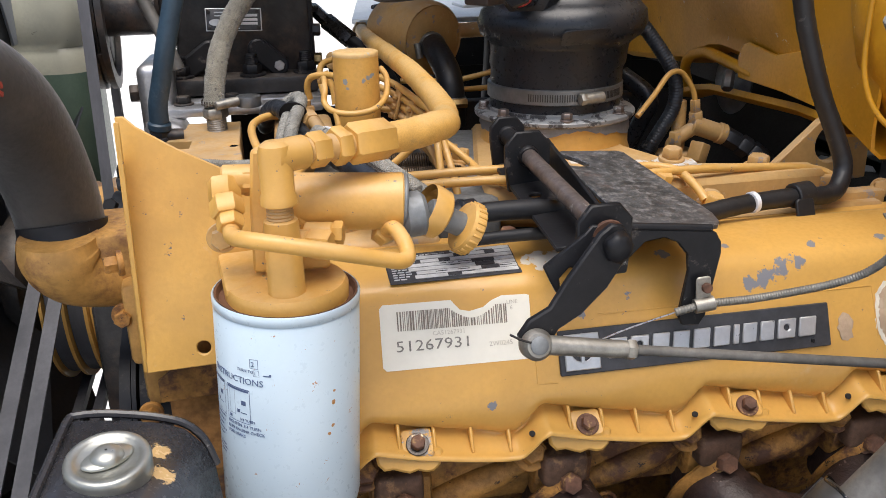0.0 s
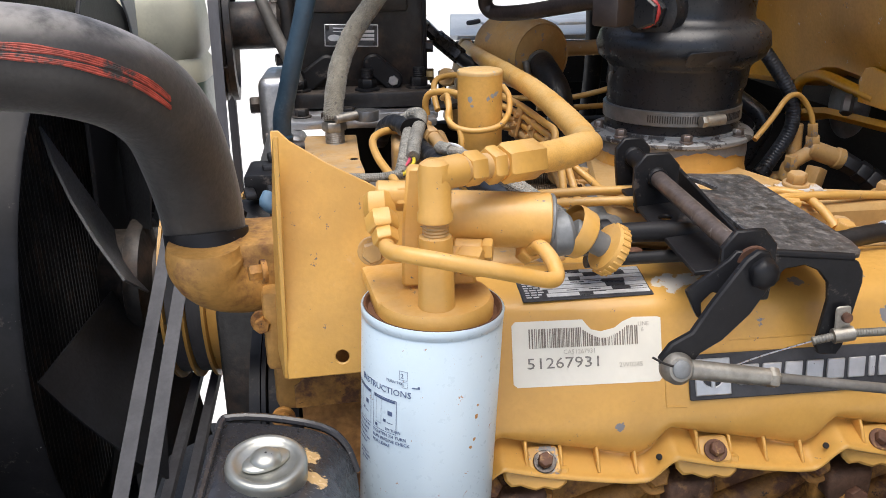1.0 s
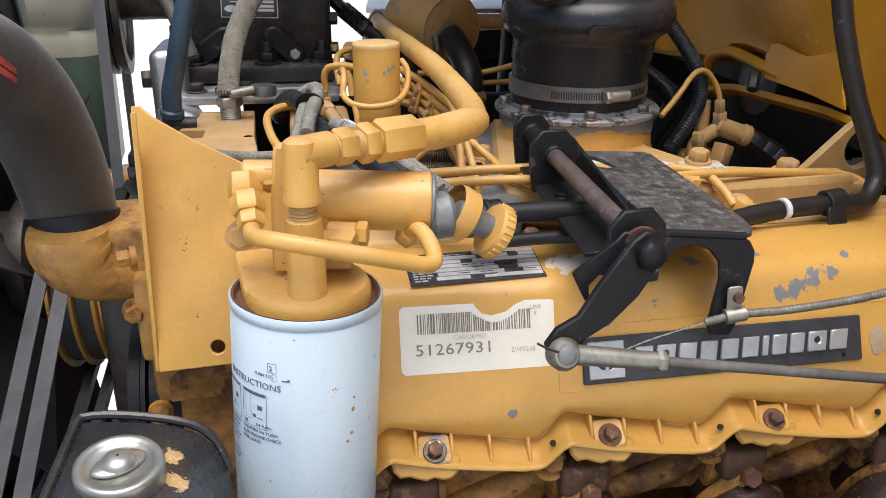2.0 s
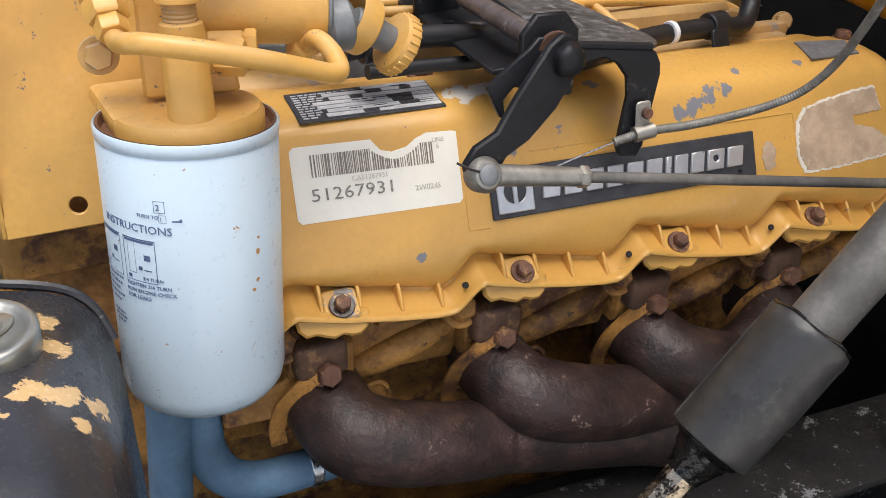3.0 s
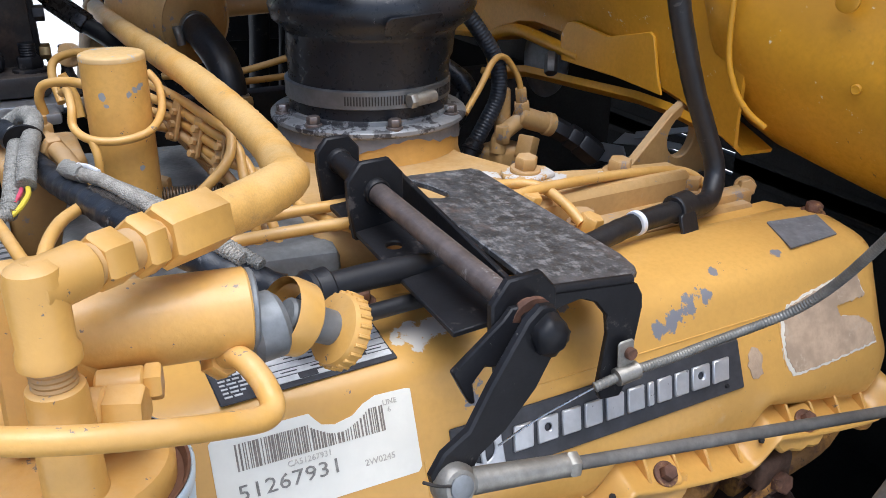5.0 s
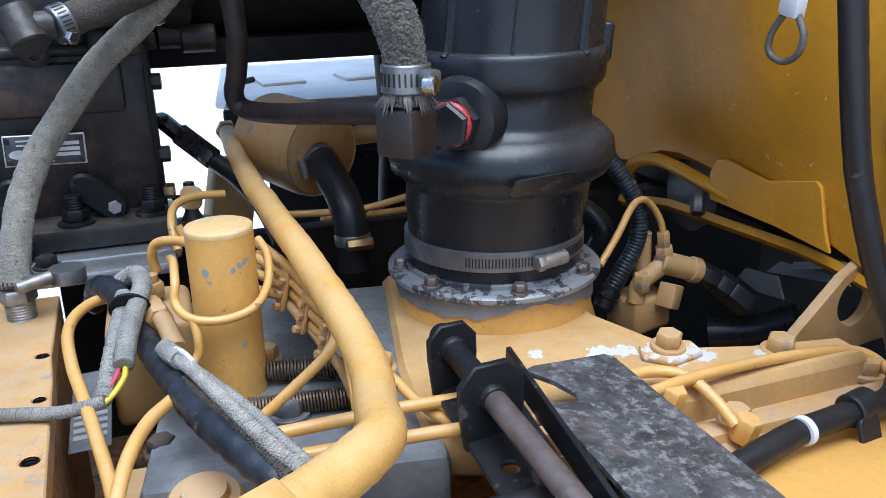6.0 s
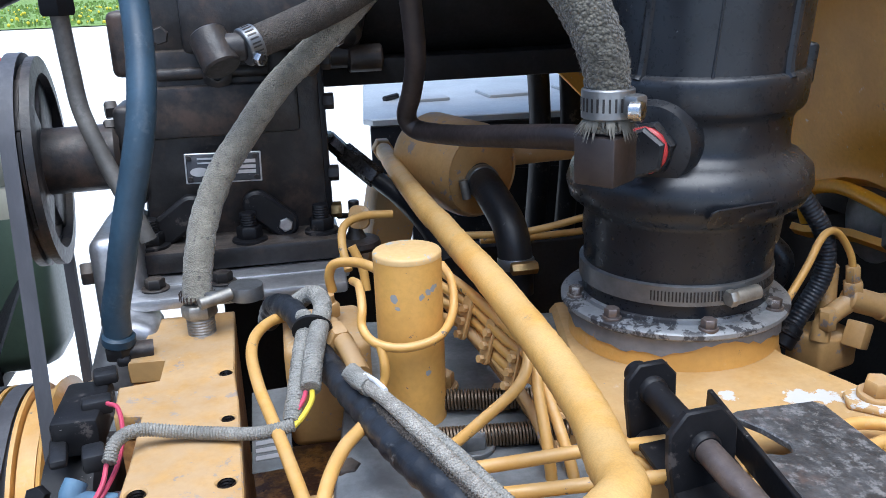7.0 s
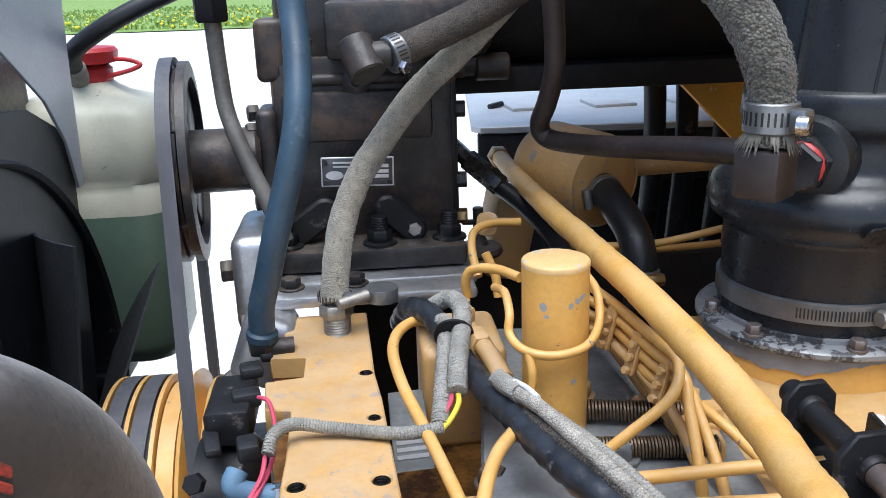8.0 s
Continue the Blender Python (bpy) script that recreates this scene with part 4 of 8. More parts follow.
FUEL = [(0.001, 0.556, 1.420), (0.0015, 0.546, 1.414), (0.004, 0.530, 1.4150), (0.014, 0.517, 1.4170), (0.042, 0.511, 1.4125), (0.072, 0.513, 1.4045), (0.098, 0.520, 1.3955), (0.1115, 0.526, 1.3905), (0.117, 0.533, 1.3915), (0.1155, 0.546, 1.3985), (0.110, 0.562, 1.402), (0.104, 0.585, 1.388)]
fline = thing("fuel_line", FUEL[0], "bent yellow painted steel fuel line on the filter head", "fuel line")
part("tube", tube(bmesh.new(), FUEL, 0.0056, 18, 8), M_yellow, fline)
for a, b in (((0.0005, 0.5565, 1.4208), (0.0015, 0.5475, 1.4150)), ((0.1045, 0.583, 1.3895), (0.1075, 0.5715, 1.397))):
    part("flare_nut", hexa(bmesh.new(), a, b, 0.0092, 0.2), M_yellow, fline)

# return hose
RET = [(*(h0 + hd * 0.070), 0.0110), (*(h0 + hd * 0.100), 0.0118), (0.150, 0.619, 1.4585, 0.0118), (0.163, 0.636, 1.4570, 0.0110), (0.167, 0.662, 1.4535, 0.0110), (0.174, 0.70, 1.4510, 0.0110), (0.1775, 0.74, 1.4495, 0.0113),
       (0.177, 0.78, 1.4515, 0.0112), (0.1745, 0.82, 1.4545, 0.0112), (0.171, 0.90, 1.4570, 0.0110), (0.167, 0.985, 1.4560, 0.0110), (0.1655, 1.05, 1.4545, 0.0110), (0.163, 1.10, 1.453, 0.0110), (0.165, 1.30, 1.443, 0.0110), (0.172, 1.50, 1.432, 0.0110)]
ret = thing("return_hose", RET[0][:3], "thick yellow painted fabric-covered hose looping over the engine", "hose")
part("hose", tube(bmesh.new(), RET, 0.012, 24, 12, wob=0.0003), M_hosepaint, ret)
g = bmesh.new()
hexa(g, (0.1715, 1.49, 1.4325), (0.173, 1.525, 1.430), 0.015)
part("end_fitting", g, M_tan, ret)

# ---- throttle bracket and linkage ----
bracket = thing("throttle_bracket", (0.31, 0.70, 1.33), "worn black steel throttle bracket over the valve cover", "bracket")
g = bmesh.new()
# top strap: flat, then folded down at the near end with an arched opening
ox, oy = V(1, 0, -0.10).normalized(), V(0, 1, 0.05).normalized()
oo = V(0.300, 0.602, 1.3735)
strap = [(0.004, 0), (0.072, 0), (0.082, 0.004), (0.087, 0.012), (0.090, 0.03), (0.0770, 0.203), (0.0710, 0.208), (0.010, 0.1995), (0.0045, 0.1965), (0.0045, 0.192), (0.016, 0.178), (0.024, 0.160), (0.022, 0.152), (0.012, 0.149), (0.0, 0.152), (-0.003, 0.145), (0.0, 0.10)]
plate(g, strap, oo, ox, oy, 0.005, bev=0.001)
part("top_strap", g, M_worn, bracket, "scuffed flat steel strap")
g = bmesh.new()
# fold with arch: inner edge sweeps from strap into leg
leg = [(0.070, 0.001), (0.0785, -0.003), (0.0840, -0.011), (0.0855, -0.020), (0.080, -0.075), (0.076, -0.083), (0.060, -0.083), (0.056, -0.075), (0.059, -0.036), (0.056, -0.022), (0.046, -0.012), (0.034, -0.008), (0.018, -0.012), (0.006, -0.026), (0.000, -0.030), (-0.004, 0.0)]
lx, lz = V(1, 0.0, -0.10).normalized(), V(0, 0.07, 1).normalized()
plate(g, leg, oo + V(0.0, 0.0, 0.0), lx, lz, 0.005, bev=0.001)
tube(g, [oo + ox * 0.004, oo + ox * 0.074], 0.0035, 12, 1, False)
part("leg", g, M_black, bracket, "black folded leg")
g = bmesh.new()
plate(g, [(0, 0), (0.042, 0), (0.052, 0.215), (0.026, 0.225), (0.0, 0.205)], (0.243, 0.600, 1.3590), (1, 0, 0.06), (0.03, 1, 0.06), 0.004, holes=((0.016, 0.115, 0.006),))
plate(g, [(0, 0), (0.215, 0), (0.215, 0.022), (0.0, 0.016)], (0.2895, 0.600, 1.3615), (0.04, 1, 0.06), (0, 0, 1), 0.004)
part("base_angle", g, M_black, bracket, "black angle strip with a hole")
SH0, SH1 = V(0.2555, 0.838, 1.4035), V(0.2725, 0.548, 1.3795)
sd = (SH1 - SH0).normalized()


def on_shaft(y):
    return SH0 + sd * ((SH0.y - y) / -sd.y)


for y, rot in ((0.815, 0.0), (0.752, 0.0), (0.572, 0.0)):
    g = bmesh.new()
    c = on_shaft(y)
    k = 0.80 if y > 0.8 else 1.0
    plate(g, [(-0.019 * k, -0.034), (0.019 * k, -0.034), (0.0225 * k, -0.008 * k), (0.0225 * k, 0.010 * k), (0.0115 * k, 0.0225 * k), (-0.0115 * k, 0.0225 * k), (-0.0225 * k, 0.010 * k), (-0.0225 * k, -0.008 * k)], c, (1, 0.1, 0), (0, 0.05, 1), 0.006, bev=0.0012)
    part("bearing_plate", g, M_black, bracket)
    g = bmesh.new()
    lathe(g, [(0.0080, -0.002), (0.0100, -0.001), (0.0100, 0.0035), (0.0088, 0.005), (0.0080, 0.005)], c + sd * 0.002, sd, 24)
    part("bushing", g, M_black if y > 0.6 else M_rustbolt, bracket)

shaft = thing("throttle_shaft", on_shaft(0.70), "rust-brown round cross shaft with black bell crank lever", "throttle shaft")
g = bmesh.new()
rod(g, SH0, SH1, 0.0078, 20)
part("shaft", g, M_shaft, shaft)
g = bmesh.new()
rod(g, on_shaft(0.836), on_shaft(0.757), 0.0086, 24, 0.06)
part("painted_end", g, M_black, shaft, "black painted end of the shaft")
pv = V(0.2725, 0.551, 1.3790)
bl = V(0.2085, 0.5375, 1.3135)
d = (bl - pv).normalized()
n = V(0, -1, 0.12)
e2 = V(0.72, 0.05, -0.68).normalized()
g = bmesh.new()
L = (bl - pv).length
plate(g, [(-0.014, -0.006), (-0.009, -0.0135), (0.002, -0.016), (L * 0.45, -0.0125), (L * 0.72, -0.0085), (L * 0.9, -0.015), (L + 0.004, -0.0135), (L + 0.0105, -0.004), (L + 0.0085, 0.0075), (L * 0.95, 0.011), (L * 0.8, 0.009), (L * 0.60, 0.0155), (L * 0.3, 0.018), (0.0, 0.014), (-0.010, 0.010)],
      pv + V(0, 0.002, 0), d, e2, 0.0065, bev=0.0014)
part("lever", g, M_black, shaft, "black forged lever")
g = bmesh.new()
lathe(g, [(0.0105, -0.010), (0.0115, -0.006), (0.0112, -0.001), (0.0108, 0.003), (0.0112, 0.006), (0.0098, 0.0095), (0.0060, 0.0115)], pv, sd, 22, wob=0.0011)
part("hub", g, M_black, shaft, "lumpy weld round the lever end", angle=75)
g = bmesh.new()
lathe(g, [(0.0095, -0.0150), (0.0140, -0.0148), (0.0140, -0.0115), (0.0095, -0.0110)], pv, sd, 26)
part("rusty_washer", g, M_rustbolt, shaft, "rust-brown washer behind the lever")
g = bmesh.new()
# stop plate standing behind the lever
plate(g, [(-0.046, -0.016), (-0.040, -0.030), (-0.036, -0.038), (-0.033, -0.038), (-0.034, -0.026), (-0.026, -0.018), (-0.014, -0.022), (0.004, -0.020), (0.010, 0.0), (0.004, 0.011), (-0.008, 0.012), (-0.014, 0.006)], (0.2665, 0.5635, 1.3790), (1, 0, 0.02), (0, 0.1, 1), 0.005, bev=0.001)
part("stop_plate", g, M_black, shaft)

link = thing("throttle_rod", bl, "dull zinc throttle rod with ball joint end", "rod")
rd = V(0.401, -0.024, -0.056).normalized()
g = bmesh.new()
lathe(g, [(0.0085, -0.007), (0.0115, -0.006), (0.0120, 0.003), (0.009, 0.007), (0.0075, 0.0072)], bl + V(0, -0.004, 0), (0.1, -1, 0.35), 28)
part("ball_socket", g, M_zinc, link)
g = bmesh.new()
lathe(g, [(0.0060, 0.006), (0.0068, 0.007), (0.0068, 0.0085), (0.0052, 0.0095), (0.002, 0.0098)], bl + V(0, -0.004, 0), (0.1, -1, 0.35), 20)
part("ball_stud", g, M_alug, link)
g = bmesh.new()
rod(g, bl + rd * 0.009 + V(0, -0.004, 0), bl + rd * 0.070 + V(0, -0.004, 0), 0.0074, 18, r2=0.0066)
part("socket_body", g, M_zinc, link)
part("split_pin", tube(bmesh.new(), [bl + V(-0.002, -0.010, 0.004), bl + V(-0.012, -0.011, 0.008), bl + V(-0.021, -0.010, 0.013)], 0.0009, 6, 3), M_dark, link, "bent wire split pin")
g = bmesh.new()
hexa(g, bl + rd * 0.069 + V(0, -0.004, 0), bl + rd * 0.076 + V(0, -0.004, 0), 0.0078, 0.4)
part("lock_nut", g, M_zinc, link)
g = bmesh.new()
rod(g, bl + rd * 0.07 + V(0, -0.004, 0), bl + rd * 0.415 + V(0, -0.004, 0), 0.0040, 14)
part("rod", g, M_grey, link)
g = bmesh.new()
rod(g, bl + rd * 0.385 + V(0, -0.004, 0), bl + rd * 0.390 + V(0, -0.004, 0), 0.008, 16)
rod(g, bl + rd * 0.390 + V(0, -0.004, 0), bl + rd * 0.44 + V(0, -0.004, 0), 0.0060, 16)
part("far_joint", g, M_grey, link)

cable = thing("stop_cable", (0.368, 0.596, 1.306), "grey spiral cable sheath clipped to the bracket", "cable")
g = bmesh.new()
SH = [(0.344, 0.592, 1.2985), (0.356, 0.590, 1.3020), (0.372, 0.588, 1.3055), (0.41, 0.590, 1.305), (0.450, 0.590, 1.308), (0.480, 0.584, 1.315), (0.499, 0.572, 1.328), (0.506, 0.555, 1.350), (0.502, 0.532, 1.382), (0.487, 0.502, 1.424), (0.457, 0.476, 1.462), (0.415, 0.450, 1.502), (0.36, 0.41, 1.55)]
tube(g, SH, 0.0034, 10, 10, wave=(0.00020, 0.0024))
part("sheath", g, M_sheath, cable)
g = bmesh.new()
tube(g, [(0.344, 0.592, 1.2985), (0.325, 0.593, 1.293), (0.300, 0.594, 1.2855), (0.272, 0.592, 1.277)], 0.0007, 6, 4)
part("inner_wire", g, M_steel, cable)
g = bmesh.new()
plate(g, rounded(0.013, 0.030, 0.003), (0.3605, 0.5895, 1.2985), (1, 0, 0.05), (0.05, 0.05, 1), 0.002)
tube(g, [(0.359, 0.589, 1.3035), (0.375, 0.588, 1.3060)], 0.0062, 14, 1, False)
part("clip", g, M_zinc, cable)
g = bmesh.new()
rod(g, (0.368, 0.590, 1.3195), (0.368, 0.5855, 1.320), 0.0042, 14)
part("clip_screw", g, M_rustbolt, cable)

# ---- guard plate ----
guard = thing("guard_plate", (-0.04, 0.63, 1.28), "yellow painted bent sheet steel guard plate with a hole", "guard plate")
g = bmesh.new()
gx, gz = V(1, 0, 0), V(0, 0.19, 1).normalized()
plate(g, [(0, 0), (0.098, 0.004), (0.098, 0.138), (0.074, 0.154), (0.040, 0.172), (0.012, 0.190), (0.004, 0.198), (-0.002, 0.198)], (-0.080, 0.617, 1.278), gx, gz, 0.004, holes=((0.0445, 0.0165, 0.0055),))
plate(g, [(0, 0), (0.05, 0), (0.05, 0.12), (0.012, 0.19), (0.0, 0.198)], (-0.081, 0.617, 1.278), (-0.18, 1, 0), gz, 0.004)
part("sheet", g, M_yellow, guard)
g = bmesh.new()
plate(g, [(0, 0), (0.07, 0), (0.07, 0.03), (0.03, 0.04), (0.0, 0.02)], (-0.078, 0.640, 1.238), (1, 0.1, 0), (0, 0.05, 1), 0.004)
part("stay", g, M_grimy, guard)

# ---- steering fluid reservoir ----
tank = thing("fluid_reservoir", (-0.075, 0.45, 1.13), "black enamel sheet metal fluid reservoir with flaked paint", "reservoir")
g = bmesh.new()
# cross-section: flat top with the filler, long round shoulder on the engine side
plate(g, [(-0.122, 1.10), (-0.0245, 1.10), (-0.0250, 1.215), (-0.0270, 1.240), (-0.0335, 1.260), (-0.0440, 1.2735), (-0.059, 1.2805), (-0.079, 1.2850), (-0.104, 1.2885), (-0.115, 1.2890), (-0.120, 1.2865), (-0.122, 1.281)], (0, 0.445, 0), (1, 0, 0), (0, 0, 1), 0.196, bev=0.007)
part("tank_body", g, M_tankblk, tank, angle=50)
g = bmesh.new()
tube(g, [(-0.1215, 0.345, 1.287), (-0.1215, 0.50, 1.288), (-0.1205, 0.5385, 1.2885), (-0.115, 0.5435, 1.289), (-0.100, 0.5440, 1.2885), (-0.079, 0.5440, 1.285), (-0.059, 0.5435, 1.2800), (-0.044, 0.5430, 1.2730), (-0.0335, 0.5430, 1.2595), (-0.027, 0.5430, 1.238)], 0.0030, 8, 6)
part("welded_seam", g, M_tankblk, tank)
cc, cn = V(-0.083, 0.478, 1.2835), V(0.05, -0.14, 1).normalized()
cu_, cv_, _ = basis(cn)
g = bmesh.new()
lathe(g, [(0.0250, -0.004), (0.0262, -0.001), (0.0264, 0.0095), (0.0258, 0.0120), (0.0242, 0.0134), (0.0218, 0.0134), (0.0195, 0.0122), (0.0185, 0.0112), (0.012, 0.0112), (0.003, 0.0112)], cc, cn, 64)
cap = part("cap", g, M_capm, tank, "dull pressed metal filler cap", angle=60)
ga = V(0.82, 0.56, 0)
g = bmesh.new()
plate(g, [(0.0165 * math.cos(radians(t)) * (1 if abs(math.cos(radians(t))) < 0.98 else 1.04), 0.0100 * math.sin(radians(t))) for t in range(0, 360, 12)], cc + cn * 0.0125, ga, cn.cross(ga), 0.0030, bev=0.0012)
part("cap_grip", g, M_capm, cap, angle=60)
g = bmesh.new()
lathe(g, [(0.0105, 0.0130), (0.0100, 0.0150), (0.0080, 0.0172), (0.0045, 0.0187), (0.0010, 0.0190)], cc, cn, 32)
part("cap_dome", g, M_capm, cap, angle=60)
g = bmesh.new()
rod(g, cc + cn * 0.0180, cc + cn * 0.0193, 0.0008, 10)
part("vent_hole", g, M_void, cap, "small dark vent hole")

# ---- upper radiator hose and thermostat housing ----
RH = [(-0.152, 0.722, 1.345, 0.0335), (-0.154, 0.731, 1.365, 0.0350), (-0.156, 0.729, 1.396, 0.0360), (-0.160, 0.713, 1.439, 0.0366), (-0.166, 0.684, 1.480, 0.0362), (-0.185, 0.656, 1.510, 0.0362), (-0.221, 0.630, 1.530, 0.0367), (-0.270, 0.614, 1.539, 0.0367), (-0.336, 0.599, 1.543, 0.0367), (-0.43, 0.585, 1.545, 0.0367)]
rhose = thing("radiator_hose", RH[0][:3], "large dusty black curved radiator hose with red stripe", "hose")
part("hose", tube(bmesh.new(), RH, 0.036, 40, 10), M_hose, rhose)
g = bmesh.new()
path = [Vector(q[:3]) for q in spline(RH, 10)]
sel = [k for k, p in enumerate(path) if 0 < k < len(path) - 1 and p.z > 1.502 and p.x > -0.29]
pts = []
for k in sel:
    tan = (path[k + 1] - path[k - 1]).normalized()
    d = V(0.42, -0.87, 0.20)
    d = (d - tan * d.dot(tan)).normalized()
    pts.append(path[k] + d * 0.0369)
for off in (-0.0050, -0.0036, -0.0022, 0.0012, 0.0026, 0.0040, 0.0054):
    tube(g, [p + V(0, 0.35, 0.9) * (off + 0.0004 * math.sin(k * 0.9 + off * 900)) - V(0.42, -0.87, 0.20) * 0.0004 for k, p in enumerate(pts)], 0.0010, 6, 1, False)
part("stripe", g, M_redink, rhose, "worn red stripe")
part("clamp_band", tube(bmesh.new(), [(-0.1515, 0.7235, 1.352), (-0.1525, 0.7275, 1.362), (-0.1530, 0.7295, 1.370)], 0.0366, 40, 2), M_black, rhose, "dark clamp band round the hose end")
thermo = thing("thermostat_housing", (-0.11, 0.74, 1.28), "rusty yellow cast thermostat housing with bolts", "thermostat housing")
g = bmesh.new()
tube(g, [(-0.150, 0.700, 1.368, 0.031), (-0.150, 0.702, 1.352, 0.034), (-0.142, 0.708, 1.336, 0.032), (-0.122, 0.716, 1.325, 0.028), (-0.088, 0.728, 1.321, 0.026)], 0.033, 32, 8)
part("outlet_elbow", g, M_thermo, thermo)
g = bmesh.new()
box(g, (-0.095, 0.735, 1.345), (0.07, 0.08, 0.045), (0, 0, 5), 0.006)
box(g, (-0.097, 0.725, 1.292), (0.022, 0.10, 0.075), (0, 0, 5), 0.006)
box(g, (-0.080, 0.74, 1.245), (0.05, 0.08, 0.09), (0, 0, 5), 0.008)
part("housing_body", g, M_thermo, thermo)
for p, ax in (((-0.098, 0.668, 1.352), (-1, -0.3, 0)), ((-0.105, 0.684, 1.300), (0, -1, 0)), ((-0.092, 0.664, 1.215), (0, -1, 0)), ((-0.092, 0.664, 1.165), (0, -1, 0))):
    bolt("housing_bolt", p, ax, 0.0075, 0.010, M_grimy, thermo, washer=0.0105)

# ---- cylinder head, block and exhaust manifold ----
block = thing("engine_block", (0.3, 0.8, 0.85), "yellow and rust stained cast iron engine block", "engine block")
g = bmesh.new()
box(g, (0.335, 0.700, 1.150), (0.63, 0.13, 0.095), (0, 0, 0), 0.006)
for k in range(4):
    xb = X0 + k * PITCH - 0.013
    box(g, (xb, 0.634, 1.125), (0.055, 0.035, 0.062), (8, 0, 0), 0.006)
    box(g, (xb + 0.066, 0.634, 1.160), (0.035, 0.02, 0.018), (-25, 0, 0), 0.003)
part("cylinder_head", g, M_grimy, block)
for k in range(4):
    xb = X0 + k * PITCH - 0.013
    g = bmesh.new()
    tube(g, [(xb + 0.024, 0.640, 1.108, 0.010), (xb + 0.050, 0.634, 1.118, 0.0125), (xb + 0.085, 0.634, 1.129, 0.0130), (xb + 0.118, 0.640, 1.138, 0.010)], 0.014, 16, 5, wob=0.0004)
    part("port_boss", g, M_grimy, block)
    part("cast_ledge", box(bmesh.new(), (xb + 0.076, 0.634, 1.178), (0.100, 0.016, 0.010), (-20, 2, 0), 0.004, 3), M_grimy, block)
    part("machined_pad", box(bmesh.new(), (xb + 0.060, 0.6255, 1.166), (0.024, 0.006, 0.012), (-25, 2, 0), 0.0015), M_tan, block)
    part("core_plug", lathe(bmesh.new(), [(0.013, 0), (0.0125, 0.003), (0.0095, 0.0035), (0.009, 0.001), (0.002, 0.0012)], (xb + 0.048, 0.633, 1.084), (0, -1, 0.2), 24), M_grimy, block)
g = bmesh.new()
box(g, (0.30, 1.0, 0.98), (0.80, 0.56, 0.30), (0, 0, 0), 0.02)
box(g, (0.33, 0.725, 1.06), (0.68, 0.05, 0.10), (0, 0, 0), 0.01)
part("crankcase", g, M_grimy, block)
for k in range(5):
    xb = X0 - 0.044 + k * PITCH
    bolt("head_bolt", (xb, 0.618, 1.160), (0, -0.75, 0.66), 0.0115, 0.012, M_grimy, block, washer=0.016, turn=0.2 * k)

man = thing("exhaust_manifold", (0.3, 0.58, 1.0), "brown rusted cast iron exhaust manifold with four branches", "exhaust manifold")
for k in range(4):
    xb = X0 + k * PITCH - 0.013
    g = bmesh.new()
    if k < 3:
        tube(g, [(xb + 0.002, 0.640, 1.098, 0.034), (xb + 0.004, 0.605, 1.096, 0.034), (xb + 0.016, 0.583, 1.088, 0.0345), (xb + 0.045, 0.574, 1.078, 0.034), (xb + 0.085, 0.574, 1.066, 0.033), (xb + 0.13, 0.580, 1.052, 0.032), (xb + 0.17, 0.585, 1.040, 0.028)], 0.033, 32, 8, wob=0.0003)
    else:
        tube(g, [(xb, 0.640, 1.098, 0.033), (xb - 0.002, 0.605, 1.096, 0.033), (xb - 0.02, 0.585, 1.085, 0.034), (xb - 0.055, 0.577, 1.068, 0.034), (xb - 0.09, 0.575, 1.045, 0.034), (xb - 0.12, 0.575, 1.00, 0.034)], 0.033, 32, 8, wob=0.0003)
    part("branch", g, M_rust, man)
    g = bmesh.new()
    box(g, (xb - 0.003, 0.616, 1.148), (0.042, 0.032, 0.030), (0, 0, 4), 0.006, 3)
    part("bolt_lug", g, M_lug, man)
    bolt("manifold_bolt", (xb, 0.604, 1.1375), (0.1, -0.9, 0.25), 0.0095, 0.011, M_rustbolt, man, washer=0.0125, turn=0.5 + k)
    g = bmesh.new()
    strip(g, [(xb + 0.004, 0.6005, 1.1400), (xb - 0.010, 0.6010, 1.1365), (xb - 0.022, 0.6045, 1.124), (xb - 0.034, 0.611, 1.106), (xb - 0.039, 0.617, 1.085), (xb - 0.038, 0.620, 1.066)], 0.013, 0.0035)
    part("lock_tab", g, M_grimy, man, "bent yellow lock strap")
g = bmesh.new()
tube(g, [(0.245, 0.580, 1.052, 0.030), (0.32, 0.585, 1.035, 0.035), (0.40, 0.585, 1.018, 0.037), (0.47, 0.585, 0.985, 0.037), (0.50, 0.59, 0.93, 0.037)], 0.035, 32, 8, wob=0.0003)
part("collector", g, M_rust, man)
bp = thing("blue_coolant_pipe", (0.0, 0.62, 0.95), "faded blue painted coolant pipe and rubber hose below the filter", "pipe")
part("pipe", tube(bmesh.new(), [(-0.002, 0.625, 1.16), (-0.003, 0.622, 1.12), (-0.006, 0.62, 1.09), (-0.012, 0.62, 1.03), (-0.02, 0.62, 0.95)], 0.0165, 24, 6), M_bluepaint, bp)
part("lower_hose", tube(bmesh.new(), [(0.020, 0.635, 1.13), (0.019, 0.628, 1.10), (0.020, 0.622, 1.072), (0.032, 0.62, 1.047), (0.056, 0.62, 1.034), (0.09, 0.622, 1.032), (0.14, 0.63, 1.03)], 0.0160, 24, 8), M_bluepaint, bp)
part("clamp", rod(bmesh.new(), (0.098, 0.6225, 1.032), (0.107, 0.6235, 1.0318), 0.0172, 28, 0.05), M_steel, bp, "bright steel clamp")
g = bmesh.new()
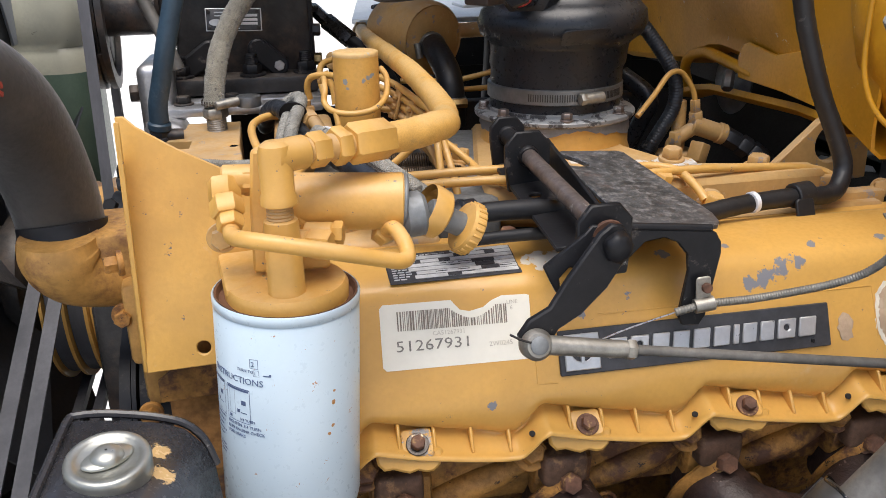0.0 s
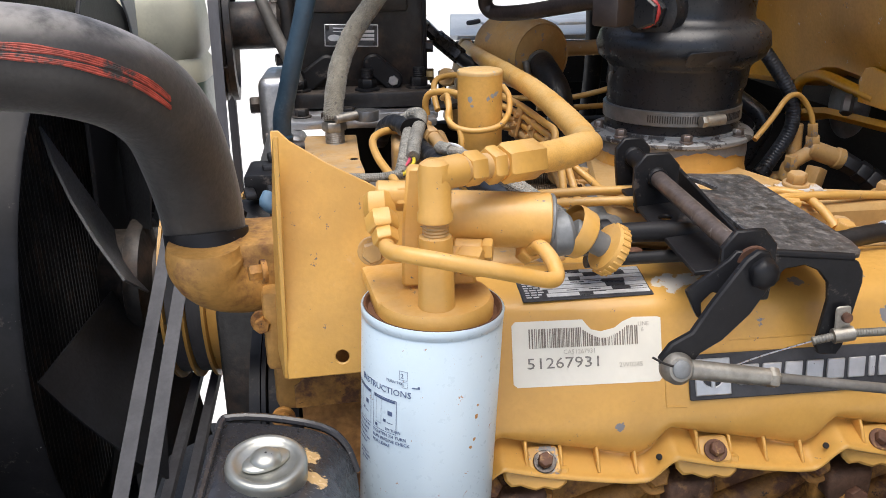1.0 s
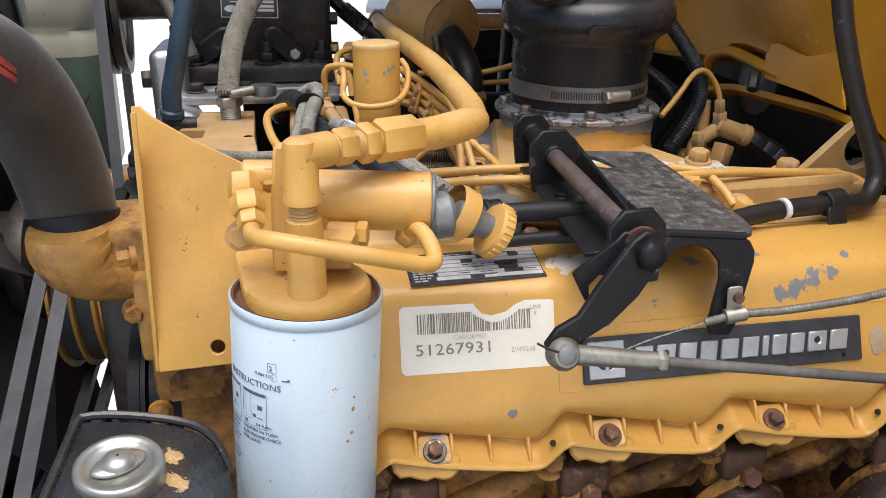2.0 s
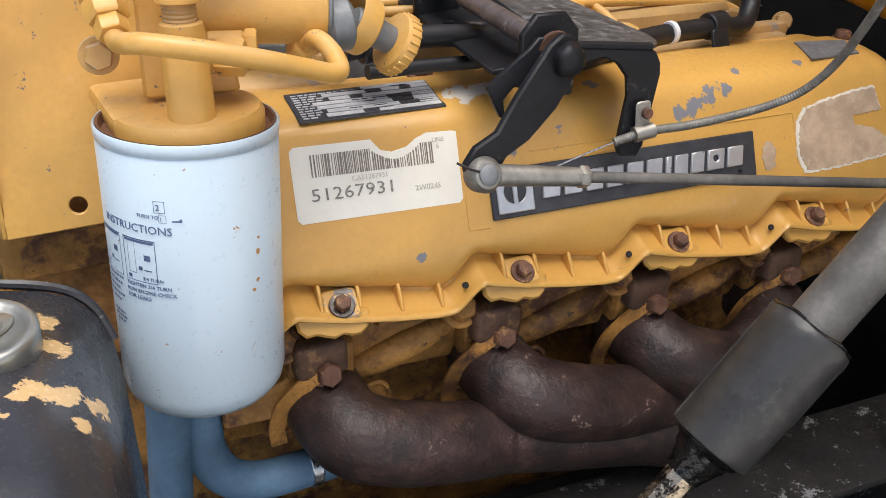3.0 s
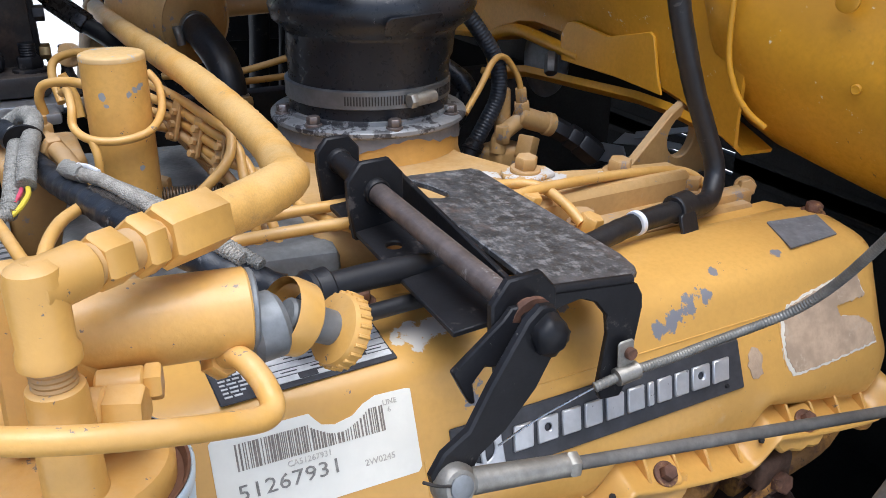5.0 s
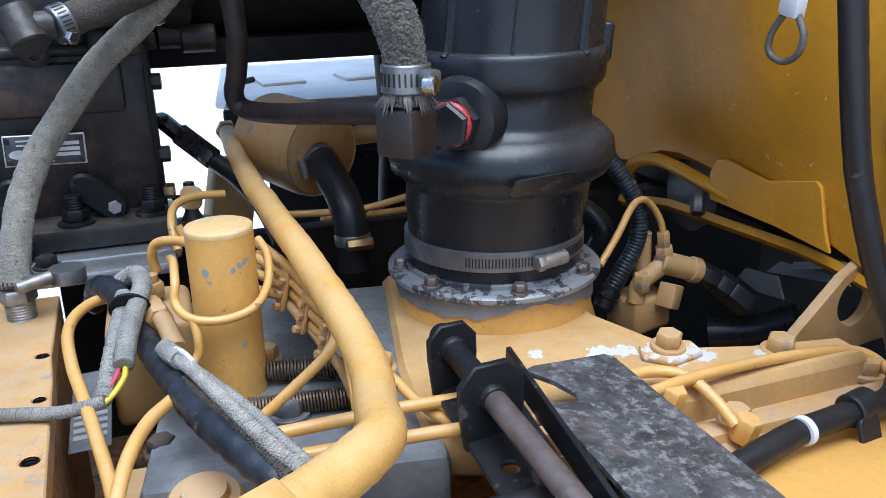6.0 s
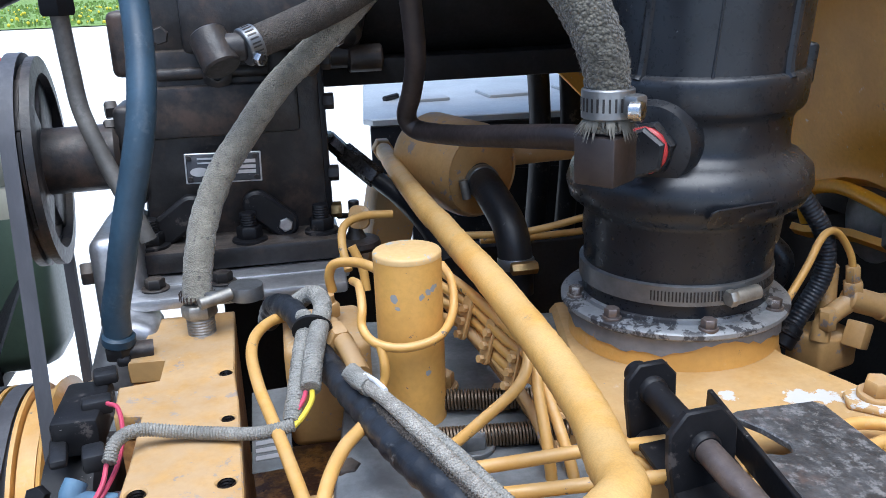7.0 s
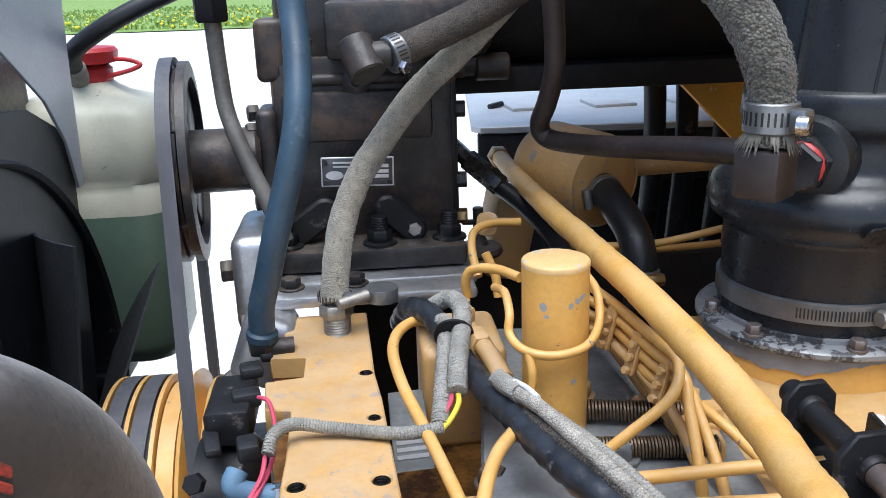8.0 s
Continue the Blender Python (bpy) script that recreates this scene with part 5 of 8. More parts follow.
plate(g, [(0, 0), (0.075, 0.0), (0.085, 0.04), (0.06, 0.055), (0.05, 0.03), (0.03, 0.025), (0.018, 0.045), (0, 0.05)], (0.035, 0.618, 1.095), (1, 0, 0), (0, 0.2, 1), 0.01, bev=0.002)
solid("mount_bracket", g, M_grimy, "cast yellow mounting bracket under the filter", "bracket")

# ---- steering shaft ----
steer = thing("steering_shaft", (0.36, 0.455, 1.10), "grey steel steering shaft with black wrapped coupling", "steering shaft")
SA, SB = V(0.351, 0.453, 1.100), V(0.435, 0.4535, 1.193)
ax = (SB - SA).normalized()
g = bmesh.new()
rod(g, SB - ax * 0.01, SB + ax * 0.42, 0.0205, 32)
part("tube", g, M_grey, steer)
g = bmesh.new()
lathe(g, [(0.024, 0.012), (0.0315, 0.014), (0.0330, 0.019), (0.0330, 0.060), (0.0334, 0.064), (0.0331, 0.112), (0.0338, 0.115), (0.0330, 0.122), (0.0312, 0.126), (0.0225, 0.127)], SA, ax, 40, wob=0.0005)
part("coupling_sleeve", g, M_sleeve, steer, "black wrapped rubber sleeve")
su, sv, _ = basis(ax)
g = bmesh.new()
for a_, bend in ((2.55, 0.012), (4.1, -0.010)):
    tube(g, [SA + ax * (0.016 + 0.108 * k / 9) + (su * math.cos(a_ + bend * k) + sv * math.sin(a_ + bend * k)) * 0.0332 for k in range(10)], 0.0008, 6, 2)
part("wrap_seam", g, M_sleeve, steer)
g = bmesh.new()
tube(g, [SA + ax * (0.1255 + 0.0012 * math.sin(5 * k)) + (su * math.cos(k * math.pi / 12) + sv * math.sin(k * math.pi / 12)) * (0.0312 + 0.0006 * math.sin(3.3 * k)) for k in range(25)], 0.0013, 8, 2, caps=False)
part("torn_lip", g, M_grease, steer)
g = bmesh.new()
rod(g, SA - ax * 0.16, SA + ax * 0.01, 0.0125, 8, 0.1)
part("spline_shaft", g, M_bronze, steer, "greasy bright steel shaft")
g = bmesh.new()
lathe(g, [(0.0128, -0.016), (0.0138, -0.013), (0.0146, -0.009), (0.0165, -0.005), (0.0172, -0.001), (0.0195, 0.003), (0.0205, 0.007), (0.0245, 0.010), (0.0265, 0.013)], SA, ax, 44, wob=0.0013)
part("grease_ring", g, M_grease, steer)

# ---- chassis rail ----
rail = thing("chassis_rail", (0.45, 0.5, 0.8), "dirty black steel chassis rail with bracket", "chassis rail")
g = bmesh.new()
box(g, (0.45, 0.535, 0.965), (1.9, 0.10, 0.010), (0, 0, 0), 0.003)
box(g, (0.45, 0.585, 0.845), (1.9, 0.010, 0.24), (0, 0, 0), 0.003)
part("channel", g, M_rail, rail)
g = bmesh.new()
box(g, (0.70, 0.475, 0.985), (0.10, 0.10, 0.010), (0, 0, 12), 0.002)
box(g, (0.66, 0.470, 0.945), (0.010, 0.10, 0.075), (0, 0, 12), 0.002)
part("bracket_plate", g, M_rail, rail)
bolt("rail_bolt", (0.705, 0.475, 0.990), (0, 0, 1), 0.011, 0.009, M_black, rail, washer=0.016)

# ---- front gear housing, tan dusty top ----
house = thing("front_housing", (-0.05, 0.95, 1.2), "dusty yellow cast front housing with threaded holes", "gear housing")
g = bmesh.new()
top = [(-0.076, 0.66), (0.004, 0.66), (-0.004, 0.80), (-0.012, 0.94), (-0.0165, 0.985), (-0.017, 1.00), (-0.021, 1.12), (-0.095, 1.12), (-0.096, 1.052), (-0.104, 1.05), (-0.1045, 1.028), (-0.074, 1.026), (-0.074, 0.987), (-0.104, 0.982), (-0.100, 0.935), (-0.080, 0.932), (-0.079, 0.865), (-0.080, 0.83)]
plate(g, top, (0, 0, 1.356), (1, 0, 0), (0, 1, 0), 0.020, holes=((-0.0235, 0.988, 0.0055), (-0.016, 0.829, 0.0062), (-0.070, 0.829, 0.0062), (-0.0185, 0.912, 0.005)), bev=0.0012)
part("top_face", g, M_tan, house)
g = bmesh.new()
plate(g, [(x * 0.97 - 0.001, y) for x, y in top], (0, 0, 1.25), (1, 0, 0), (0, 1, 0), 0.19, bev=0)
part("housing_wall", g, M_cork, house)
for x, y, r in ((-0.0235, 0.988, 0.0053), (-0.016, 0.829, 0.0060), (-0.070, 0.829, 0.0060), (-0.0185, 0.912, 0.0048)):
    g = bmesh.new()
    lathe(g, [(r * (0.99 if k % 2 else 0.90), 1.3655 - 0.0011 * k) for k in range(15)] + [(r * 0.85, 1.3485), (0.0004, 1.3480)], (x, y, 0), (0, 0, 1), 18, close=False)
    part("threaded_hole", g, M_oily, house)

# ---- air compressor ----
comp = thing("air_compressor", (-0.02, 1.30, 1.37), "greasy black cast iron air compressor with a maker's plate", "air compressor")
for nm, c_, s_, e_ in (("crankcase", (-0.012, 1.335, 1.500), (0.184, 0.22, 0.20), 0.010), ("cylinder_barrel", (-0.012, 1.330, 1.632), (0.168, 0.20, 0.08), 0.012), ("cover_plate", (-0.018, 1.222, 1.540), (0.150, 0.02, 0.050), 0.005), ("head_flange", (0.030, 1.205, 1.625), (0.15, 0.05, 0.055), 0.007)):
    part(nm, box(bmesh.new(), c_, s_, (0, 0, 0), e_, 2), M_dark, comp)
for c_, s_ in (((-0.101, 1.25, 1.606), (0.030, 0.05, 0.062)), ((-0.110, 1.240, 1.500), (0.020, 0.06, 0.10)), ((0.055, 1.212, 1.585), (0.05, 0.03, 0.03)), ((-0.010, 1.228, 1.576), (0.135, 0.02, 0.012))):
    part("cast_boss", box(bmesh.new(), c_, s_, (0, 0, 0), 0.007, 3), M_dark, comp)
for p_ in ((-0.119, 1.232, 1.545), (-0.121, 1.226, 1.528), (-0.119, 1.232, 1.452)):
    bolt("flange_bolt", p_, (-1, -0.3, 0), 0.009, 0.010, M_dark, comp)
g = bmesh.new()
lathe(g, [(0.013, 0), (0.014, 0.006), (0.008, 0.010), (0.005, 0.010), (0.0045, 0.003)], (-0.018, 1.2205, 1.574), (0, -1, 0), 20)
part("lug", g, M_dark, comp)
g = bmesh.new()
box(g, (-0.014, 1.300, 1.402), (0.196, 0.26, 0.022), (0, 0, 0), 0.004)
part("mounting_foot", g, M_dark, comp)
g = bmesh.new()
box(g, (-0.016, 1.245, 1.383), (0.215, 0.19, 0.012), (0, 0, 0), 0.004)
box(g, (-0.016, 1.138, 1.381), (0.205, 0.05, 0.012), (0, 0, 0), 0.004)
part("adapter_plate", g, M_alu, comp, "bare aluminium adapter plate")
for x, y in ((-0.003, 1.190), (0.069, 1.198), (-0.098, 1.195)):
    g = bmesh.new()
    lathe(g, [(0.0175, 1.412), (0.0180, 1.413), (0.0175, 1.4155), (0.012, 1.4165)], (x, y, 0), (0, 0, 1), 20)
    hexa(g, (x, y, 1.415), (x, y, 1.428), 0.0128, 0.3 + x * 9)
    lathe(g, [(0.0078 + 0.0007 * (k % 2), 1.426 + 0.0013 * k) for k in range(13)], (x, y, 0), (0, 0, 1), 14)
    part("stud_nut", g, M_black, comp)
for x, y in ((-0.092, 1.142), (-0.030, 1.143), (-0.052, 1.162)):
    bolt("adapter_bolt", (x, y, 1.387), (0, 0, 1), 0.0095, 0.009, M_dark, comp, washer=0.013)
for (xa, za), (xb, zb) in (((0.005, 1.447), (0.034, 1.422)), ((-0.055, 1.447), (-0.093, 1.420))):
    g = bmesh.new()
    dx_, dz_ = xb - xa, zb - za
    l = math.hypot(dx_, dz_)
    plate(g, [(-0.012 + x, -0.0145 + y) for x, y in rounded(l + 0.024, 0.029, 0.0144, 6)], (xa, 1.206, za), (dx_, 0, dz_), (-dz_, 0, dx_), 0.016, bev=0.003)
    part("clamp_strap", g, M_black, comp)
bolt("flange_screw", (-0.066, 1.212, 1.614), (0, -1, 0), 0.0085, 0.008, M_dark, comp)
bolt("strap_screw", (0.0335, 1.198, 1.4235), (0, -1, 0), 0.0075, 0.003, M_alu, comp, label="bright screw head")
for z in (1.425, 1.465, 1.54, 1.58):
    bolt("side_bolt", (0.083, 1.235, z), (1, -0.1, 0), 0.0085, 0.010, M_dark if z > 1.43 else M_brass, comp)
g = bmesh.new()
box(g, (0.078, 1.33, 1.50), (0.012, 0.20, 0.19), (0, 0, 0), 0.004)
part("end_cover", g, M_black, comp)
tag = thing("makers_plate", (-0.02, 1.21, 1.475), "small black plate with silver fields on the compressor", "plate")
g = bmesh.new()
tz, txx = V(0, 0.06, 1), V(1, 0, -0.03)
to_ = V(-0.0590, 1.2045, 1.4715)
plate(g, rounded(0.0735, 0.0300, 0.001), to_, txx, tz, 0.0012)
part("border", g, M_silver, tag)
tn = txx.normalized().cross(tz.normalized())
g = bmesh.new()
plate(g, rounded(0.0705, 0.0272, 0.001), to_ + txx * 0.0015 + tz * 0.0014 + tn * 0.0008, txx, tz, 0.0008)
part("field", g, M_tagblk, tag)
for x, y, w, h in ((0.034, 0.019, 0.034, 0.0035), (0.034, 0.0135, 0.034, 0.0035), (0.030, 0.0085, 0.038, 0.0035), (0.012, 0.0235, 0.03, 0.0018), (0.012, 0.0195, 0.016, 0.0014), (0.022, 0.003, 0.022, 0.0016)):
    g = bmesh.new()
    plate(g, [(x, y), (x + w, y), (x + w, y + h), (x, y + h)], to_ + tn * 0.0014, txx, tz, 0.0006, bev=0)
    part("silver_bar", g, M_silver, tag)
g = bmesh.new()
plate(g, [(0.0135 + 0.009 * math.cos(k * math.pi / 8), 0.0115 + 0.0045 * math.sin(k * math.pi / 8)) for k in range(16)], to_ + tn * 0.0014, txx, tz, 0.0006, bev=0)
part("oval_mark", g, M_silver, tag)
for x, y in ((0.005, 0.0255), (0.0685, 0.0255), (0.005, 0.0045), (0.0685, 0.0045)):
    g = bmesh.new()
    rod(g, to_ + txx * x + tz * y, to_ + txx * x + tz * y + tn * 0.003, 0.0026, 12)
    part("rivet", g, M_dark, tag)

# compressor lines
blue = thing("blue_hose", (-0.11, 1.04, 1.385), "blue rubber hose with a worn dark surface", "hose")
part("hose", tube(bmesh.new(), [(-0.110, 1.040, 1.388), (-0.108, 1.037, 1.41), (-0.100, 1.030, 1.437), (-0.088, 1.020, 1.48), (-0.074, 1.020, 1.528), (-0.065, 1.03, 1.569), (-0.063, 1.05, 1.609), (-0.065, 1.07, 1.65), (-0.07, 1.08, 1.70)], 0.0112, 20, 8), M_blue, blue)
g = bmesh.new()
rod(g, (-0.111, 1.0405, 1.378), (-0.1095, 1.039, 1.388), 0.0135, 20)
part("blue_collar", g, M_blue, blue)
g = bmesh.new()
hexa(g, (-0.111, 1.041, 1.366), (-0.111, 1.041, 1.379), 0.013)
tube(g, [(-0.111, 1.041, 1.37), (-0.085, 1.045, 1.368)], 0.009, 12, 2, False)
part("fitting", g, M_dark, blue)

tanh = thing("braided_coolant_hose", (-0.05, 1.075, 1.365), "dusty tan braided hose clamped to a threaded fitting", "hose")
part("hose", tube(bmesh.new(), [(-0.048, 1.078, 1.392), (-0.0475, 1.088, 1.408), (-0.044, 1.10, 1.431), (-0.038, 1.12, 1.456), (-0.024, 1.14, 1.487), (-0.005, 1.155, 1.514), (0.037, 1.165, 1.565), (0.075, 1.172, 1.598), (0.11, 1.18, 1.629), (0.15, 1.19, 1.67)], 0.0128, 28, 14, wob=0.0006), M_braid, tanh)
g = bmesh.new()
lathe(g, [(0.0150, 1.394), (0.0152, 1.395), (0.0152, 1.4055), (0.0148, 1.4065)], (-0.048, 1.079, 0), (0.03, 0, 1), 28)
box(g, (-0.030, 1.068, 1.4005), (0.022, 0.012, 0.011), (0, 0, 25), 0.003)
part("hose_clamp", g, M_clamp, tanh, "worm drive clamp")
g = bmesh.new()
rod(g, (-0.045, 1.058, 1.399), (-0.018, 1.070, 1.402), 0.0055, 14)
part("clamp_screw", g, M_zinc, tanh)
band_slots((-0.048, 1.079, 1.400), (0.03, 0, 1), 0.01535, 0, 350, 26, (0.0012, 0.006), tanh, M_dark)
g = bmesh.new()
hexa(g, (-0.0475, 1.077, 1.381), (-0.0478, 1.0775, 1.393), 0.0155, 0.3)
lathe(g, [(0.0118 + 0.0007 * (k % 2), 1.3645 + 0.0013 * k) for k in range(14)], (-0.0475, 1.077, 0), (0, 0, 1), 20)
part("threaded_fitting", g, M_zinc, tanh)

up = thing("upper_coolant_hose", (0.01, 1.12, 1.60), "dark braided hose on a black right-angle fitting", "hose")
part("hose", tube(bmesh.new(), [(0.013, 1.122, 1.606), (0.04, 1.135, 1.615), (0.075, 1.15, 1.628), (0.11, 1.165, 1.643), (0.16, 1.18, 1.67)], 0.0145, 20, 6, wob=0.0003), M_braiddk, up)
g = bmesh.new()
rod(g, (0.012, 1.1215, 1.6055), (0.024, 1.127, 1.6095), 0.0168, 24, 0.05)
part("hose_clamp", g, M_clamp, up)
g = bmesh.new()
hexa(g, (0.0225, 1.112, 1.598), (0.028, 1.106, 1.596), 0.006)
part("clamp_screw", g, M_steel, up)
band_slots((0.018, 1.1243, 1.6075), (0.012, 0.0055, 0.004), 0.0169, 0, 350, 26, (0.0014, 0.008), up, M_dark)
g = bmesh.new()
rod(g, (-0.018, 1.130, 1.618), (-0.006, 1.112, 1.590), 0.0165, 24, 0.1)
rod(g, (-0.012, 1.122, 1.606), (0.015, 1.123, 1.607), 0.012)
part("elbow_fitting", g, M_dark, up)

g = bmesh.new()
tube(g, [(-0.148, 1.19, 1.66), (-0.148, 1.195, 1.63), (-0.147, 1.20, 1.585), (-0.143, 1.195, 1.55), (-0.128, 1.18, 1.51), (-0.108, 1.165, 1.465), (-0.095, 1.16, 1.43)], 0.0082, 16, 8)
gt = thing("grey_air_line", (-0.1, 1.16, 1.43), "grey steel air line with crimped fitting", "pipe")
part("tube", g, M_grey, gt)
g = bmesh.new()
hexa(g, (-0.148, 1.19, 1.637), (-0.148, 1.188, 1.69), 0.0165)
part("end_fitting", g, M_black, gt)
for p, r in (((-0.150, 1.17, 1.40), 0.012), ((-0.128, 1.12, 1.36), 0.013)):
    bolt("front_plug", p, (-1, -0.2, 0), r, 0.012, M_dark, comp)
g = bmesh.new()
box(g, (-0.125, 1.20, 1.39), (0.045, 0.12, 0.10), (0, 0, 0), 0.012, 3)
box(g, (-0.118, 1.11, 1.345), (0.05, 0.06, 0.07), (0, 20, 0), 0.012, 3)
part("front_bearing_cap", g, M_alu, comp, "stained aluminium cap")

# ---- small upright yellow canister with wire loop ----
SX, SY = 0.117, 0.921
can2 = thing("shutoff_solenoid", (SX, SY, 1.35), "upright yellow painted cylinder with a tube looped round it", "canister")
g = bmesh.new()
lathe(g, [(0.0243, 1.345), (0.0245, 1.470), (0.0243, 1.4725)], (SX, SY, 0), (0.0, 0.0, 1), 40)
part("body", g, M_can, can2, angle=50)
g = bmesh.new()
lathe(g, [(0.0246, 1.4715), (0.0247, 1.4745), (0.0240, 1.4757), (0.0222, 1.4764), (0.012, 1.4769), (0.004, 1.4770)], (SX, SY, 0), (0, 0, 1), 40)
part("cap", g, M_cap2, can2, "pale dusty end cap with worn rim", angle=50)
g = bmesh.new()
tube(g, [(SX - 0.036, SY + 0.055, 1.4365), (SX - 0.034, SY + 0.02, 1.445), (SX - 0.0345, SY - 0.004, 1.438), (SX - 0.036, SY - 0.012, 1.425), (SX - 0.028, SY - 0.027, 1.4185), (SX - 0.008, SY - 0.034, 1.416), (SX + 0.016, SY - 0.028, 1.419), (SX + 0.030, SY - 0.010, 1.429), (SX + 0.034, SY + 0.012, 1.444), (SX + 0.030, SY + 0.03, 1.452)], 0.0033, 10, 8)
part("loop_tube", g, M_yellow, can2)
g = bmesh.new()
tube(g, [(SX - 0.026, SY - 0.028, 1.4185), (SX - 0.024, SY - 0.034, 1.405), (SX - 0.026, SY - 0.036, 1.392), (SX - 0.040, SY - 0.042, 1.378)], 0.0033, 10, 8)
part("drop_tube", g, M_yellow, can2)

# ---- yellow tubes round the front of the valley ----
TUBES = [
    ([(SX - 0.012, SY + 0.075, 1.436), (0.090, 1.02, 1.436), (0.072, 1.035, 1.432), (0.066, 1.04, 1.420), (0.068, 1.042, 1.405)], 0.0042),
    ([(0.045, 1.04, 1.384), (0.020, 1.035, 1.388), (0.004, 1.01, 1.388), (-0.001, 0.975, 1.386), (0.004, 0.93, 1.380), (0.012, 0.89, 1.376), (0.022, 0.84, 1.372), (0.033, 0.78, 1.364), (0.04, 0.72, 1.35)], 0.0046),
    ([(0.072, 0.845, 1.383), (0.056, 0.815, 1.385), (0.043, 0.78, 1.38), (0.034, 0.74, 1.365), (0.03, 0.70, 1.35)], 0.0046),
    ([(0.14, 1.18, 1.43), (0.11, 1.175, 1.432), (0.09, 1.16, 1.428), (0.085, 1.14, 1.415), (0.088, 1.12, 1.395)], 0.0042),
    ([(0.20, 1.21, 1.392), (0.27, 1.20, 1.391), (0.31, 1.19, 1.398), (0.36, 1.17, 1.415)], 0.0040),
    ([(0.25, 1.262, 1.366), (0.309, 1.255, 1.367), (0.36, 1.25, 1.370), (0.40, 1.245, 1.374), (0.44, 1.24, 1.378)], 0.0042),
    ([(0.09, 1.085, 1.43), (0.098, 1.08, 1.41), (0.10, 1.075, 1.39)], 0.0042),
]
for pts, r in TUBES:
    solid("fuel_pipe", tube(bmesh.new(), pts, r, 10, 8), M_yellow, "thin bent yellow painted steel fuel pipe", "fuel pipe", group="fuel pipes")
# injection lines
INJ = []
for k in range(4):
    dz = -0.010 * k
    INJ.append([(0.150 - 0.002 * k, 0.995 - 0.01 * k, 1.435 + dz), (0.165, 0.94, 1.432 + dz), (0.180, 0.885, 1.424 + dz), (0.188 + 0.004 * k, 0.862, 1.417 + dz),
                [(0.178, 0.845, 1.400), (0.150, 0.845, 1.375), (0.120, 0.845, 1.352)] if k == 0 else
                [(0.191, 0.845, 1.39), (0.190, 0.82, 1.36), (0.190, 0.81, 1.335)] if k == 1 else
                [(0.200, 0.845, 1.38), (0.204, 0.82, 1.355), (0.205, 0.80, 1.33)] if k == 2 else
                [(0.220, 0.845, 1.372), (0.235, 0.81, 1.362), (0.262, 0.765, 1.356)]])
for k, p in enumerate(INJ):
    pts = p[:4] + p[4]
    solid("injection_line", tube(bmesh.new(), pts, 0.0040, 10, 8), M_yellow, "bent yellow painted injection line in a bundle", "fuel pipe", group="injection lines")
for k in range(5):
    pts = [(0.145 + 0.010 * k, 1.05, 1.418 - 0.012 * k), (0.150 + 0.009 * k, 1.00, 1.414 - 0.012 * k), (0.160 + 0.008 * k, 0.945, 1.405 - 0.012 * k), (0.176 + 0.006 * k, 0.895, 1.392 - 0.011 * k), (0.188 + 0.006 * k, 0.862, 1.376 - 0.010 * k), (0.196 + 0.006 * k, 0.838, 1.350 - 0.008 * k)]
    solid("injection_line", tube(bmesh.new(), pts, 0.0038, 10, 8), M_tan, "bent yellow painted injection line in a bundle", "fuel pipe", group="injection lines")
clampb = thing("line_clamp", (0.18, 0.90, 1.40), "small yellow clamp holding the injection lines", "clamp")
for k in range(3):
    g = bmesh.new()
    c = V(0.160 + 0.010 * k, 0.93 - 0.03 * k, 1.412 - 0.008 * k)
    plate(g, [(-0.006 + x, -0.014 + y) for x, y in rounded(0.010, 0.034, 0.003)], c, (0.4, -0.9, 0), (0.3, 0.1, 1), 0.004)
    part("clamp_plate", g, M_tan, clampb)
    for q in (-0.009, 0.001, 0.011):
        bolt("clamp_bolt", c + V(0.3, 0.1, 1).normalized() * q + V(-0.0025, -0.0012, 0), (-0.9, -0.4, 0.3), 0.0033, 0.004, M_tan, clampb)

# rails along the valley
for pts, r, lab in (
    ([(0.118, 0.802, 1.368), (0.169, 0.802, 1.369), (0.212, 0.802, 1.370), (0.262, 0.800, 1.370)], 0.0046, ""),
    ([(0.125, 0.776, 1.366), (0.16, 0.771, 1.368), (0.20, 0.766, 1.370), (0.242, 0.763, 1.370), (0.33, 0.758, 1.366)], 0.0046, ""),
    ([(0.345, 0.758, 1.365), (0.42, 0.780, 1.362), (0.50, 0.795, 1.356), (0.57, 0.800, 1.350), (0.600, 0.795, 1.345), (0.612, 0.782, 1.335), (0.618, 0.77, 1.32)], 0.0046, ""),
    ([(0.36, 0.79, 1.363), (0.40, 0.80, 1.363), (0.428, 0.79, 1.36), (0.437, 0.765, 1.352), (0.442, 0.745, 1.340)], 0.0046, ""),
):
    solid("fuel_rail", tube(bmesh.new(), pts, r, 10, 8), M_yellow, "straight yellow painted steel fuel rail pipe", "fuel pipe", group="fuel rails")

# springs of the governor
for a, b in (((0.120, 0.921, 1.356), (0.231, 0.895, 1.357)), ((0.113, 0.868, 1.354), (0.217, 0.855, 1.354))):
    g = bmesh.new()
    a, b = V(*a), V(*b)
    u, v, ax_ = basis(b - a)
    turns = 44
    pts = [a + (b - a) * (k / (turns * 10)) + (u * math.cos(2 * math.pi * k / 10) + v * math.sin(2 * math.pi * k / 10)) * 0.0072 for k in range(turns * 10 + 1)]
    tube(g, [tuple(p) for p in pts], 0.0011, 5, 1, False)
    solid("return_spring", g, M_spring, "long dark steel return spring", "spring", group="return springs")

